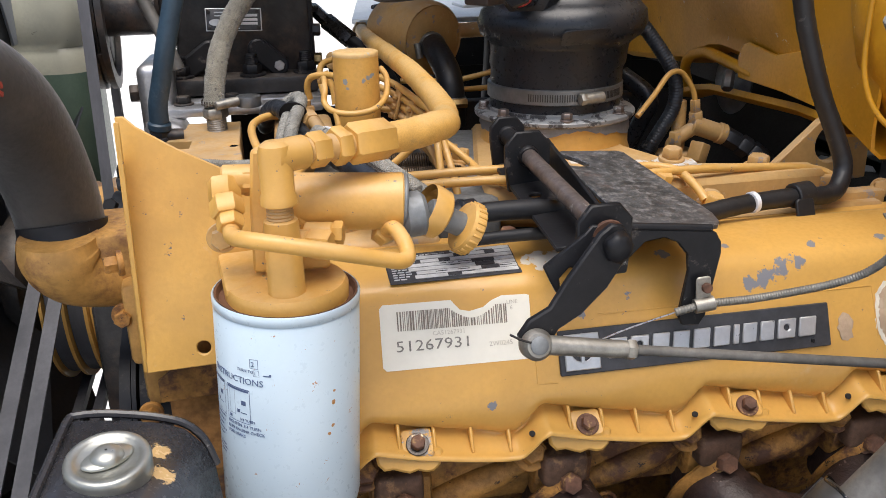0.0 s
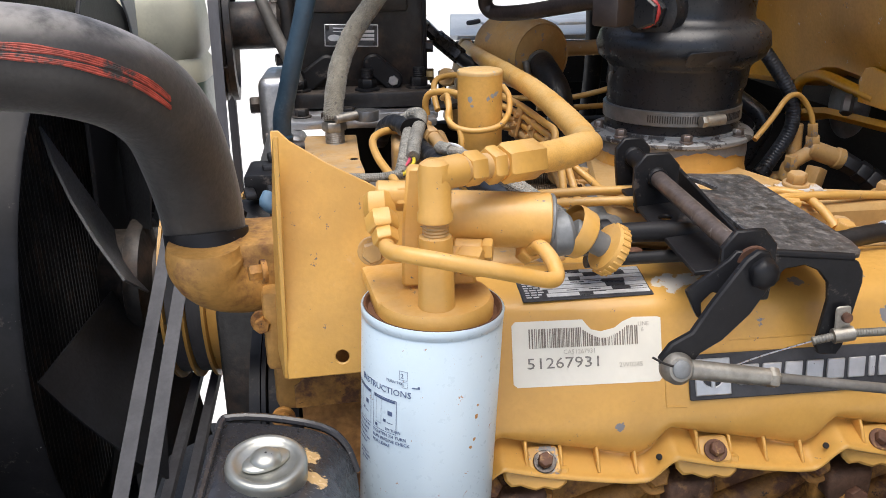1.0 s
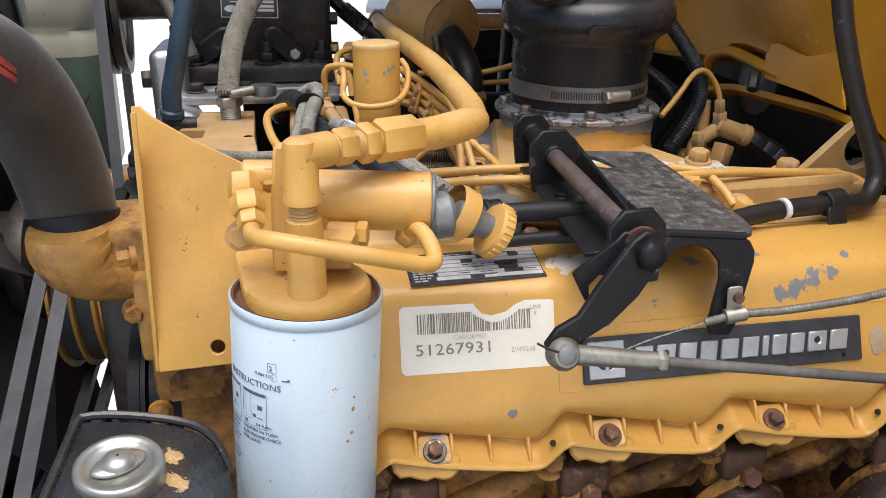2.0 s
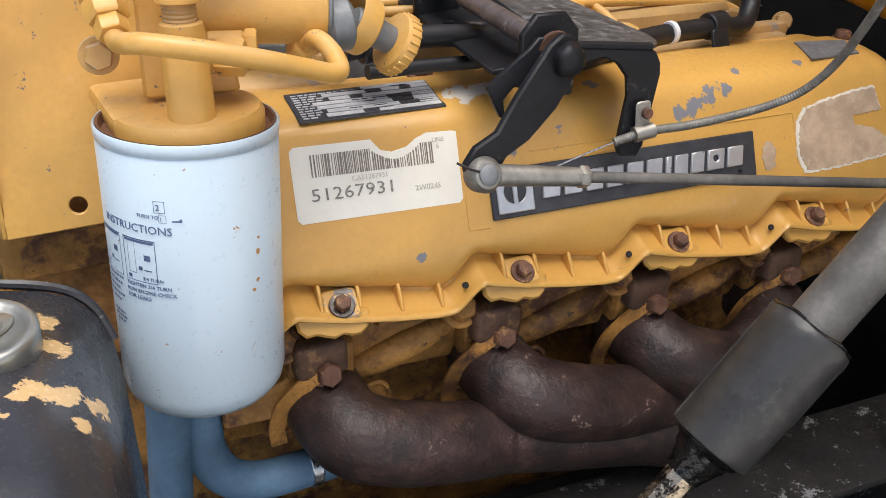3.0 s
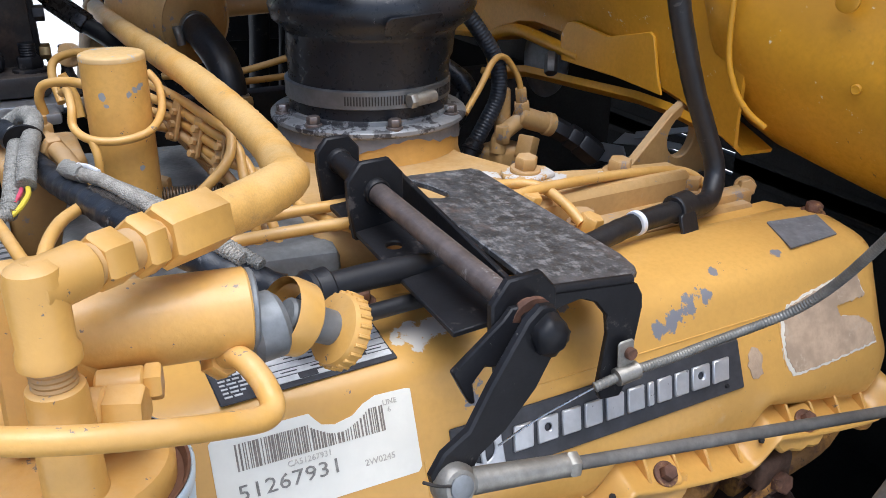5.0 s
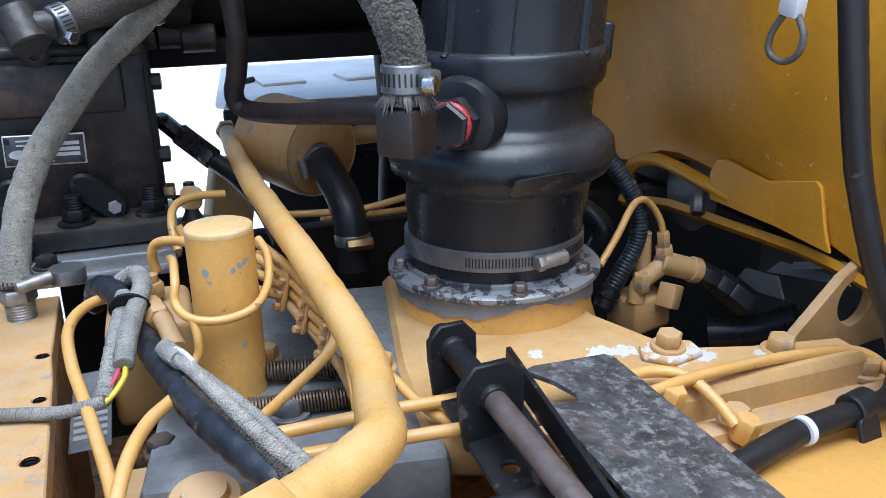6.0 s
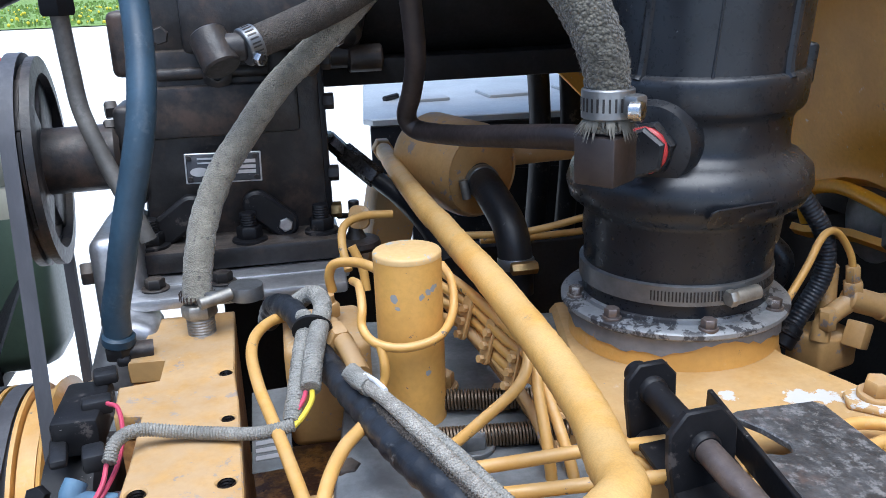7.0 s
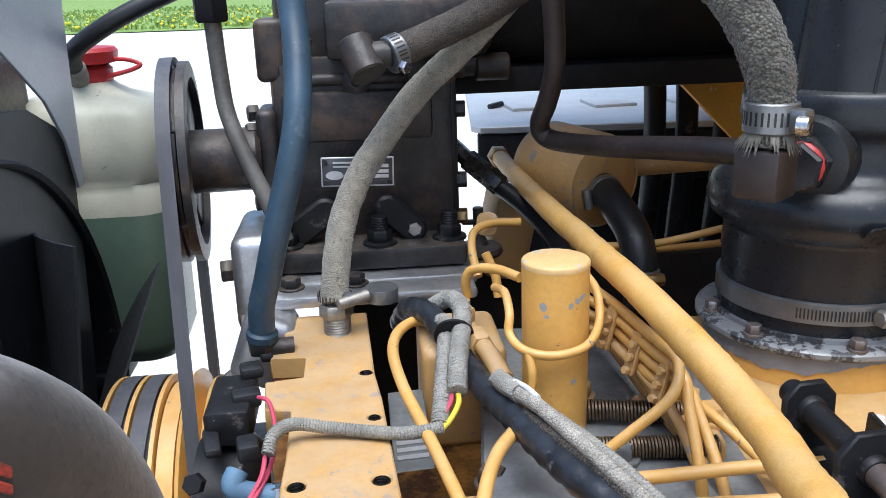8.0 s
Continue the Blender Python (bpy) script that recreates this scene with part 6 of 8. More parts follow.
# valley floor and pump bodies
pump = thing("injection_pump", (0.15, 0.85, 1.30), "grey and yellow fuel injection pump housing in the valley", "injection pump")
g = bmesh.new()
box(g, (0.165, 0.945, 1.315), (0.20, 0.32, 0.060), (0, 0, -8), 0.008)
part("pump_body", g, M_alug, pump)
for nm, c_, s_, r_ in (("governor_housing", (0.10, 0.80, 1.300), (0.15, 0.13, 0.055), 0), ("rear_housing", (0.20, 1.02, 1.319), (0.10, 0.16, 0.04), 0), ("transfer_pump", (0.058, 1.03, 1.335), (0.07, 0.09, 0.09), 0), ("bolt_bridge", (0.215, 0.885, 1.345), (0.026, 0.07, 0.03), -8)):
    part(nm, box(bmesh.new(), c_, s_, (0, 0, r_), 0.008, 3), M_tan, pump)
for p, r, m in (((0.148, 0.862, 1.347), 0.0125, M_alug), ((0.215, 0.905, 1.360), 0.0085, M_tan), ((0.222, 0.88, 1.360), 0.0095, M_tan), ((0.145, 0.955, 1.347), 0.010, M_tan), ((0.060, 0.862, 1.334), 0.010, M_dark), ((0.185, 0.92, 1.347), 0.009, M_tan)):
    bolt("pump_bolt", p, (0, 0, 1), r, 0.010, m, pump, washer=r * 1.3)
for p, r in (((0.084, 0.79, 1.330), 0.024), ((0.16, 0.78, 1.33), 0.02)):
    g = bmesh.new()
    lathe(g, [(r, 0), (r, 0.010), (r * 0.9, 0.013), (r * 0.62, 0.013), (r * 0.58, 0.020), (r * 0.3, 0.021)], p, (0, -0.2, 1), 28)
    part("round_plug", g, M_tan, pump)
for pts_, rr_, ha, hb, hr in (([(0.063, 1.035, 1.37), (0.063, 1.035, 1.405)], 0.006, (0.063, 1.035, 1.385), (0.063, 1.035, 1.398), 0.010), ([(0.062, 0.985, 1.398), (0.072, 0.945, 1.393), (0.078, 0.915, 1.386)], 0.0075, (0.0635, 0.975, 1.3965), (0.068, 0.957, 1.3945), 0.0105)):
    g = bmesh.new()
    tube(g, pts_, rr_, 12, 4)
    hexa(g, ha, hb, hr)
    part("union_fitting", g, M_tan, pump)
idp = thing("grey_data_plate", (0.008, 0.94, 1.31), "small scratched grey data plate beside the housing", "plate")
g = bmesh.new()
plate(g, rounded(0.030, 0.105, 0.001), (-0.006, 0.905, 1.322), (1, 0, 0.05), (0, 1, 0.12), 0.0015)
part("backing", g, M_alug, idp)
for k in range(5):
    g = bmesh.new()
    plate(g, [(0.003, 0.012 + 0.009 * k), (0.027, 0.012 + 0.009 * k), (0.027, 0.017 + 0.009 * k), (0.003, 0.017 + 0.009 * k)], (-0.006, 0.905, 1.3235), (1, 0, 0.05), (0, 1, 0.12), 0.0006, bev=0)
    part("lettering_bar", g, M_silver, idp)

# wiring
har = thing("wiring_harness", (0.06, 0.95, 1.37), "black wrapped wiring harness with grey braided branches", "wiring harness")
part("wrapped_trunk", tube(bmesh.new(), [(0.010, 1.10, 1.36), (0.018, 1.065, 1.388), (0.034, 1.02, 1.398), (0.050, 0.965, 1.386), (0.062, 0.92, 1.382), (0.075, 0.865, 1.385), (0.088, 0.81, 1.388), (0.105, 0.765, 1.387), (0.135, 0.715, 1.378), (0.17, 0.69, 1.365)], 0.0100, 18, 10, wave=(0.0004, 0.017), wob=0.0003), M_convo, har)
part("braided_branch", tube(bmesh.new(), [(0.034, 1.045, 1.395), (0.050, 1.030, 1.409), (0.057, 1.000, 1.412), (0.053, 0.965, 1.408), (0.046, 0.93, 1.400), (0.041, 0.898, 1.388)], 0.0072, 18, 10, wave=(0.0003, 0.0030), wob=0.0005), M_braidg, har)
part("braided_branch", tube(bmesh.new(), [(0.038, 1.010, 1.398), (0.043, 0.985, 1.404), (0.037, 0.945, 1.397), (0.031, 0.905, 1.385), (0.026, 0.875, 1.375)], 0.0060, 18, 10, wave=(0.0003, 0.0028), wob=0.0005), M_braidg, har)
part("braided_branch", tube(bmesh.new(), [(0.076, 0.875, 1.400), (0.088, 0.835, 1.405), (0.103, 0.79, 1.404), (0.122, 0.745, 1.398), (0.15, 0.70, 1.385)], 0.0046, 16, 8, wave=(0.00035, 0.0026)), M_braidw, har, "pale braided branch")
part("grey_branch", tube(bmesh.new(), [(0.084, 0.852, 1.401), (0.098, 0.818, 1.403), (0.117, 0.775, 1.401), (0.136, 0.732, 1.394), (0.16, 0.695, 1.382)], 0.0042, 14, 8, wave=(0.00035, 0.0030)), M_braidg, har)
part("braided_branch", tube(bmesh.new(), [(0.082, 0.85, 1.392), (0.094, 0.81, 1.397), (0.112, 0.765, 1.396), (0.13, 0.72, 1.388)], 0.0048, 14, 8, wave=(0.00035, 0.0026)), M_braiddk, har)
part("tape_end", tube(bmesh.new(), [(0.070, 0.895, 1.398), (0.074, 0.88, 1.400), (0.080, 0.862, 1.402)], 0.0068, 12, 4, wob=0.0008), M_braidg, har)
part("white_wire", tube(bmesh.new(), [(0.0775, 0.872, 1.4065), (0.083, 0.858, 1.4085), (0.088, 0.842, 1.4085)], 0.0018, 8, 4), M_whitepl, har)
part("cable_tie", lathe(bmesh.new(), [(0.0148, -0.0014), (0.0158, -0.0012), (0.0158, 0.0012), (0.0148, 0.0014)], (0.0470, 0.966, 1.4030), (0.12, 0.92, 0.35), 24), M_black, har)
part("thin_braid", tube(bmesh.new(), [(-0.090, 0.860, 1.372), (-0.086, 0.872, 1.380), (-0.074, 0.884, 1.380), (-0.050, 0.886, 1.374), (-0.022, 0.880, 1.372), (0.004, 0.870, 1.374), (0.028, 0.868, 1.378)], 0.0045, 14, 8, wave=(0.0003, 0.0022)), M_braidg, har)
part("pink_wire", tube(bmesh.new(), [(0.038, 0.905, 1.386), (0.036, 0.893, 1.384), (0.030, 0.882, 1.380), (0.024, 0.872, 1.376)], 0.0017, 8, 6), M_pink, har)
part("yellow_wire", tube(bmesh.new(), [(0.042, 0.900, 1.386), (0.041, 0.890, 1.383), (0.034, 0.878, 1.378), (0.026, 0.869, 1.375)], 0.0020, 8, 6), M_yelwire, har)
part("pink_wire", tube(bmesh.new(), [(-0.105, 0.945, 1.372), (-0.096, 0.935, 1.372), (-0.090, 0.91, 1.365), (-0.089, 0.88, 1.36), (-0.092, 0.855, 1.358), (-0.100, 0.835, 1.352)], 0.0017, 8, 6), M_pink, har)
part("pink_wire", tube(bmesh.new(), [(-0.092, 0.862, 1.370), (-0.094, 0.85, 1.362), (-0.102, 0.838, 1.352)], 0.0017, 8, 6), M_pink, har)

# ---- breather can, elbow hose ----
br = thing("breather_canister", (0.25, 1.36, 1.33), "round dusty yellow breather canister", "canister")
ca = V(0.45, -0.88, -0.06)
g = bmesh.new()
lathe(g, [(0.048, -0.12), (0.0555, -0.105), (0.0570, -0.022), (0.0555, -0.010), (0.0520, -0.004), (0.0500, -0.0055), (0.040, -0.001), (0.02, 0.0)], (0.268, 1.305, 1.434), ca, 48)
part("drum", g, M_tan, br)
g = bmesh.new()
tube(g, [(0.30, 1.36, 1.44), (0.36, 1.36, 1.442), (0.5, 1.36, 1.445)], 0.012, 14, 2)
part("side_pipe", g, M_tan, br)
eh = thing("breather_hose", (0.25, 1.10, 1.38), "black rubber elbow hose with steel clamps", "hose")
part("elbow", tube(bmesh.new(), [(0.260, 1.320, 1.431), (0.261, 1.280, 1.428), (0.263, 1.240, 1.419), (0.267, 1.205, 1.404), (0.269, 1.188, 1.385), (0.270, 1.182, 1.360), (0.270, 1.180, 1.33)], 0.0185, 24, 8), M_hoserub, eh)
for p, ax_ in (((0.2607, 1.288, 1.4288), (0.03, -1, -0.10)), ((0.270, 1.182, 1.364), (0, 0.1, 1))):
    g = bmesh.new()
    lathe(g, [(0.0190, -0.006), (0.0198, -0.005), (0.0198, 0.005), (0.0190, 0.006)], p, ax_, 28)
    part("clamp", g, M_clamp, eh)
g = bmesh.new()
hexa(g, (0.258, 1.157, 1.366), (0.286, 1.157, 1.366), 0.007)
part("clamp_screw", g, M_brass, eh)
g = bmesh.new()
tube(g, [(0.236, 1.282, 1.434), (0.240, 1.280, 1.412)], 0.0055, 10, 2, False)
part("clamp_screw", g, M_zinc, eh)

# ---- air intake ----
IX, IY = 0.366, 1.010
intake = thing("air_intake_boot", (IX, IY, 1.38), "black rubber air intake boot with bulge and steel clamp", "intake boot")
g = bmesh.new()
lathe(g, [(0.080, 1.390), (0.080, 1.436), (0.0825, 1.442), (0.083, 1.463), (0.086, 1.468), (0.097, 1.476), (0.1015, 1.489), (0.0985, 1.503), (0.088, 1.513), (0.079, 1.517), (0.077, 1.524), (0.0765, 1.543), (0.0790, 1.548), (0.0828, 1.5515), (0.0845, 1.555), (0.0848, 1.573), (0.0840, 1.5785), (0.0815, 1.5805), (0.0790, 1.5815), (0.0785, 1.65), (0.080, 1.75)], (IX, IY, 0), (0, 0, 1), 64)
part("boot", g, M_rubber, intake, angle=60)
for a_, r_ in ((-152, 0.0042), (-66, 0.0042), (-112, 0.0012)):
    c_, s_ = math.cos(radians(a_)), math.sin(radians(a_))
    part("moulded_rib", tube(bmesh.new(), [(IX + rr * c_, IY + rr * s_, z) for rr, z in ((0.083, 1.577), (0.0790, 1.588), (0.0785, 1.65), (0.080, 1.75))], r_, 8, 4), M_rubber, intake)
for ob in intake.children:
    for v in ob.data.vertices:
        v.co.x += 0.10 * max(0.0, v.co.z - 1.42)
g = bmesh.new()
lathe(g, [(0.0805, 1.402), (0.0825, 1.403), (0.0825, 1.419), (0.0805, 1.420)], (IX, IY, 0), (0, 0, 1), 64)
part("clamp_band", g, M_clamp, intake, "perforated steel clamp band")
for k in range(46):
    a = radians(-128 + k * 1.95)
    g = bmesh.new()
    c = V(IX + 0.0827 * math.cos(a), IY + 0.0827 * math.sin(a), 1.411)
    box(g, c, (0.0006, 0.0012, 0.0085), (0, 0, math.degrees(a)), 0)
    part("clamp_slot", g, M_dark, intake)
g = bmesh.new()
rod(g, (0.374, 0.922, 1.4105), (0.399, 0.928, 1.4115), 0.0062, 16)
hexa(g, (0.369, 0.921, 1.4105), (0.376, 0.9225, 1.4107), 0.0072)
part("clamp_screw", g, M_zinc, intake)
g = bmesh.new()
plate(g, [(-0.01 + x, -0.011 + y) for x, y in rounded(0.06, 0.02, 0.006)], (0.35, 0.9085, 1.482), (1, 0.12, 0.03), (0, -0.6, 1), 0.0015)
part("moulded_mark", g, M_rubber, intake)
part("clamp_tab", box(bmesh.new(), (0.4585, 0.985, 1.582), (0.014, 0.020, 0.034), (0, 5, -15), 0.004, 3), M_rubber, intake)
sideb = V(-0.66, -0.75, 0).normalized()
sc = V(IX, IY, 1.531)
g = bmesh.new()
lathe(g, [(0.036, 0.060), (0.034, 0.078), (0.031, 0.0855), (0.024, 0.087)], sc, sideb, 36)
part("side_boss", g, M_rubber, intake)
g = bmesh.new()
hexa(g, sc + sideb * 0.086, sc + sideb * 0.097, 0.0215, 0.2)
part("hex_nut", g, M_rubber, intake)
g = bmesh.new()
rod(g, sc + sideb * 0.097, sc + sideb * 0.1035, 0.0180)
part("red_seal", g, M_red, intake, "red thread seal")
g = bmesh.new()
hexa(g, sc + sideb * 0.1045, sc + sideb * 0.112, 0.0190, 0.4)
part("hex_nut", g, M_rubber, intake)
g = bmesh.new()
box(g, (0.2515, 0.889, 1.5385), (0.032, 0.032, 0.034), (0, 0, 39), 0.003)
rod(g, (0.254, 0.890, 1.555), (0.253, 0.889, 1.580), 0.014)
part("square_elbow", g, M_brown, intake, "dark square elbow fitting")

fl = thing("intake_flange", (IX, IY, 1.32), "flaked grey round intake flange on a yellow throat", "flange")
g = bmesh.new()
lathe(g, [(0.078, 1.379), (0.0965, 1.379), (0.0985, 1.381), (0.0985, 1.3845), (0.0965, 1.3865), (0.0835, 1.3875), (0.0835, 1.391), (0.0815, 1.3915)], (IX, IY, 0), (0, 0, 1), 72)
part("flange_ring", g, M_flange, fl)
g = bmesh.new()
lathe(g, [(0.10, 1.30), (0.096, 1.33), (0.0915, 1.345), (0.0905, 1.380)], (IX, IY, 0), (0, 0, 1), 56)
part("throat", g, M_yellow, fl)
g = bmesh.new()
random.seed(21)
n_ = 120
lo_, hi_ = [], []
h_ = 0.0
for k in range(n_):
    a = 2 * math.pi * k / n_
    h_ = 0.8 * h_ + random.uniform(-0.0022, 0.0022)
    for lst, r_, z_ in ((lo_, 0.0925, 1.3665 + h_ + 0.003 * math.sin(a * 3)), (hi_, 0.0912, 1.3795)):
        lst.append(g.verts.new((IX + r_ * math.cos(a), IY + r_ * math.sin(a), z_)))
skin(g, lo_, hi_)
part("flaked_band", g, M_alugp, fl, "grey band where yellow paint has flaked")
for k, (x, y) in enumerate(((0.290, 0.963), (0.354, 0.921), (0.279, 1.019), (0.425, 0.945), (0.452, 1.02), (0.33, 1.092))):
    bolt("flange_bolt", (x, y, 1.387), (0, 0, 1), 0.0064, 0.007, M_shaft, fl, washer=0.008, turn=k)
fr = thing("frayed_hose", (0.25, 0.89, 1.56), "frayed woven cloth-covered hose held by a clamp", "hose")
FH = [(0.2525, 0.889, 1.558, 0.0150), (0.2520, 0.889, 1.588, 0.0150), (0.247, 0.893, 1.615, 0.0165), (0.235, 0.905, 1.645, 0.0168), (0.215, 0.925, 1.675, 0.0168)]
part("hose", tube(bmesh.new(), FH, 0.0165, 34, 16, wob=0.0009), M_braiddg, fr)
g = bmesh.new()
random.seed(3)
for _ in range(650):
    f = random.random()
    p = [Vector(q[:3]) for q in spline(FH, 12)][min(48, int(16 + f * 32))]
    a = random.uniform(0, 2 * math.pi)
    n_ = V(math.cos(a), math.sin(a), random.uniform(-0.3, 0.3))
    q = p + n_ * 0.0163
    t_ = V(-math.sin(a), math.cos(a), random.uniform(-1, 1)).normalized()
    w_ = 0.00045
    e_ = q + n_ * random.uniform(0.0004, 0.0018) + t_ * random.uniform(0.002, 0.005)
    vs = [g.verts.new(z_) for z_ in (q - V(0, 0, w_), q + V(0, 0, w_), e_)]
    g.faces.new(vs)
for _ in range(160):
    a = random.uniform(0, 2 * math.pi)
    n_ = V(math.cos(a), math.sin(a), 0)
    q = V(0.2525, 0.889, 1.566) + n_ * 0.0155
    e_ = q + n_ * random.uniform(0.001, 0.009) + V(0, 0, -random.uniform(0.006, 0.016))
    t_ = V(-math.sin(a), math.cos(a), 0) * 0.0012
    g.faces.new([g.verts.new(z_) for z_ in (q - t_, q + t_, e_)])
o_ = part("fibre_fringe", g, M_fibre, fr)
o_["kind"] = "stuff"
g = bmesh.new()
lathe(g, [(0.0168, 1.566), (0.0178, 1.567), (0.0178, 1.585), (0.0168, 1.586)], (0.2525, 0.889, 0), (0, 0, 1), 36)
box(g, (0.264, 0.871, 1.576), (0.014, 0.012, 0.014), (0, 0, 35), 0.003)
part("clamp_band", g, M_clamp, fr, "bright worm drive clamp")
g = bmesh.new()
rod(g, (0.259, 0.868, 1.573), (0.266, 0.862, 1.573), 0.0068, 18)
part("clamp_screw", g, M_steel, fr)
band_slots((0.2525, 0.889, 1.576), (0, 0, 1), 0.0179, 0, 350, 28, (0.0014, 0.009), fr, M_dark)

# brown pipe
solid("brown_steel_pipe", tube(bmesh.new(), [(0.150, 1.10, 1.68), (0.158, 1.115, 1.64), (0.163, 1.13, 1.59), (0.162, 1.155, 1.555), (0.159, 1.175, 1.532), (0.163, 1.178, 1.519), (0.175, 1.165, 1.514), (0.20, 1.10, 1.520), (0.225, 1.02, 1.532), (0.245, 0.945, 1.543), (0.262, 0.92, 1.543)], 0.0098, 18, 8), M_brown, "dark brown bent steel pipe running to the intake", "pipe")
# black fitting hose beside the compressor
bh = thing("black_pressure_hose", (0.11, 1.30, 1.42), "black pressure hose with angled steel fittings", "hose")
part("hose", tube(bmesh.new(), [(0.138, 1.30, 1.440), (0.16, 1.26, 1.425), (0.18, 1.2, 1.405), (0.19, 1.15, 1.38)], 0.010, 14, 6), M_hoserub, bh)
g = bmesh.new()
hexa(g, (0.105, 1.33, 1.468), (0.140, 1.295, 1.440), 0.0125)
hexa(g, (0.088, 1.33, 1.485), (0.108, 1.325, 1.465), 0.010)
tube(g, [(0.08, 1.30, 1.49), (0.09, 1.325, 1.487)], 0.007, 10, 2, False)
part("fitting", g, M_oily, bh)
th = thing("tee_valve", (0.11, 1.27, 1.38), "grey tee-handled valve on a round cup", "valve")
g = bmesh.new()
lathe(g, [(0.026, 1.372), (0.028, 1.376), (0.026, 1.381), (0.012, 1.384), (0.008, 1.392), (0.006, 1.40)], (0.108, 1.262, 0), (0, 0, 1), 28)
part("cup", g, M_dark, th)
g = bmesh.new()
rod(g, (0.108, 1.262, 1.39), (0.108, 1.262, 1.426), 0.006)
tube(g, [(0.090, 1.25, 1.413), (0.125, 1.275, 1.405)], 0.0032, 8, 2, False)
part("handle", g, M_dark, th)
g = bmesh.new()
plate(g, [(-0.012 + x, -0.012 + y) for x, y in rounded(0.022, 0.024, 0.008)], (0.108, 1.185, 1.428), (1, -0.4, 0), (0, 0.4, 1), 0.006)
solid("pipe_clip", g, M_tan, "small yellow pipe clip with screw", "clip")

# ---- intake manifold casting and rear fittings ----
imf = thing("intake_manifold", (0.45, 0.88, 1.28), "dusty yellow cast intake manifold with bolts and lifting eye", "intake manifold")
g = bmesh.new()
plate(g, [(0.23, 0.80), (0.30, 0.775), (0.60, 0.785), (0.60, 0.822), (0.52, 0.836), (0.475, 0.850), (0.458, 0.872), (0.435, 0.935), (0.44, 1.10), (0.28, 1.10), (0.24, 0.90)], (0, 0, 1.330), (1, 0, 0), (0, 1, 0), 0.040, bev=0.006)
part("top_casting", g, M_imf, imf)
part("bolt_plate", plate(bmesh.new(), [(-0.026, -0.004), (-0.008, -0.022), (0.024, -0.014), (0.026, 0.006), (0.006, 0.020), (-0.018, 0.014)], (0.448, 0.842, 1.3525), (1, 0, 0), (0, 1, 0), 0.005, bev=0.0012), M_imf, imf, "scuffed pale plate under a bolt")
g = bmesh.new()
plate(g, [(0.27, 0.742), (0.64, 0.742), (0.64, 0.80), (0.30, 0.795)], (0, 0, 1.300), (1, 0, 0), (0, 1, 0), 0.05, bev=0.004)
box(g, (0.47, 0.760, 1.318), (0.36, 0.02, 0.03), (0, 0, 2), 0.004)
part("side_flange", g, M_tan, imf)
for k, (p, r) in enumerate((((0.448, 0.842, 1.356), 0.0105), ((0.536, 0.817, 1.348), 0.0115), ((0.39, 0.772, 1.332), 0.010), ((0.455, 0.762, 1.330), 0.010), ((0.60, 0.79, 1.330), 0.011))):
    bolt("manifold_bolt", p, (0, -0.1, 1), r, 0.011, M_tan, imf, washer=r * 1.35, turn=k)
for p in ((0.447, 0.746, 1.328), (0.405, 0.776, 1.345)):
    g = bmesh.new()
    hexa(g, p, V(*p) + V(0.004, -0.004, 0.018), 0.010, 0.5)
    part("pipe_union", g, M_yellow, imf)
eye = thing("lifting_eye", (0.65, 0.85, 1.30), "yellow painted steel lifting eye plate with a large hole", "lifting eye")
g = bmesh.new()
plate(g, [(-0.085, -0.035), (0.082, -0.035), (0.081, 0.004), (0.073, 0.026), (0.060, 0.041), (0.042, 0.049), (0.022, 0.048), (0.004, 0.039), (-0.070, -0.020)], (0.6235, 0.8585, 1.346), (0.97, 0.16, 0), (0.02, 0, 1), 0.010, holes=((0.024, 0.012, 0.0215),), bev=0.0015)
part("eye_plate", g, M_tan, eye)
bolt("eye_bolt", (0.654, 0.772, 1.330), (-0.45, -0.75, 0.2), 0.0085, 0.010, M_tan, eye, washer=0.0105)
bolt("eye_bolt", (0.61, 0.79, 1.300), (-0.35, -0.75, 0.2), 0.013, 0.012, M_rustbolt, eye, washer=0.017)
# heater hose
hh = thing("heater_hose", (0.48, 0.715, 1.345), "black rubber heater hose with white band and clip", "hose")
part("hose", tube(bmesh.new(), [(0.36, 0.690, 1.330), (0.40, 0.700, 1.338), (0.44, 0.711, 1.3415), (0.48, 0.721, 1.3425), (0.52, 0.727, 1.3425), (0.552, 0.733, 1.3400), (0.578, 0.742, 1.3395), (0.592, 0.752, 1.352), (0.594, 0.758, 1.369), (0.582, 0.760, 1.397), (0.562, 0.760, 1.436), (0.546, 0.760, 1.475), (0.533, 0.760, 1.512), (0.52, 0.758, 1.56), (0.50, 0.755, 1.65)], 0.0092, 20, 8, wob=0.0003), M_hoserub, hh)
g = bmesh.new()
rod(g, (0.4745, 0.7185, 1.3433), (0.4795, 0.7197, 1.3435), 0.0106, 20, 0.05)
part("white_band", g, M_whitepl, hh)
g = bmesh.new()
rod(g, (0.524, 0.728, 1.3435), (0.545, 0.733, 1.344), 0.0125, 20, 0.1)
plate(g, [(-0.010 + x, -0.024 + y) for x, y in rounded(0.021, 0.034, 0.004)], (0.531, 0.7155, 1.334), (1, 0.2, 0), (0, 0.35, 1), 0.004)
part("rubber_clip", g, M_hoserub, hh)
bolt("clip_bolt", (0.5315, 0.7085, 1.3185), (-0.1, -0.88, 0.4), 0.0072, 0.007, M_rustbolt, hh, washer=0.0090, label="rusty clip bolt")
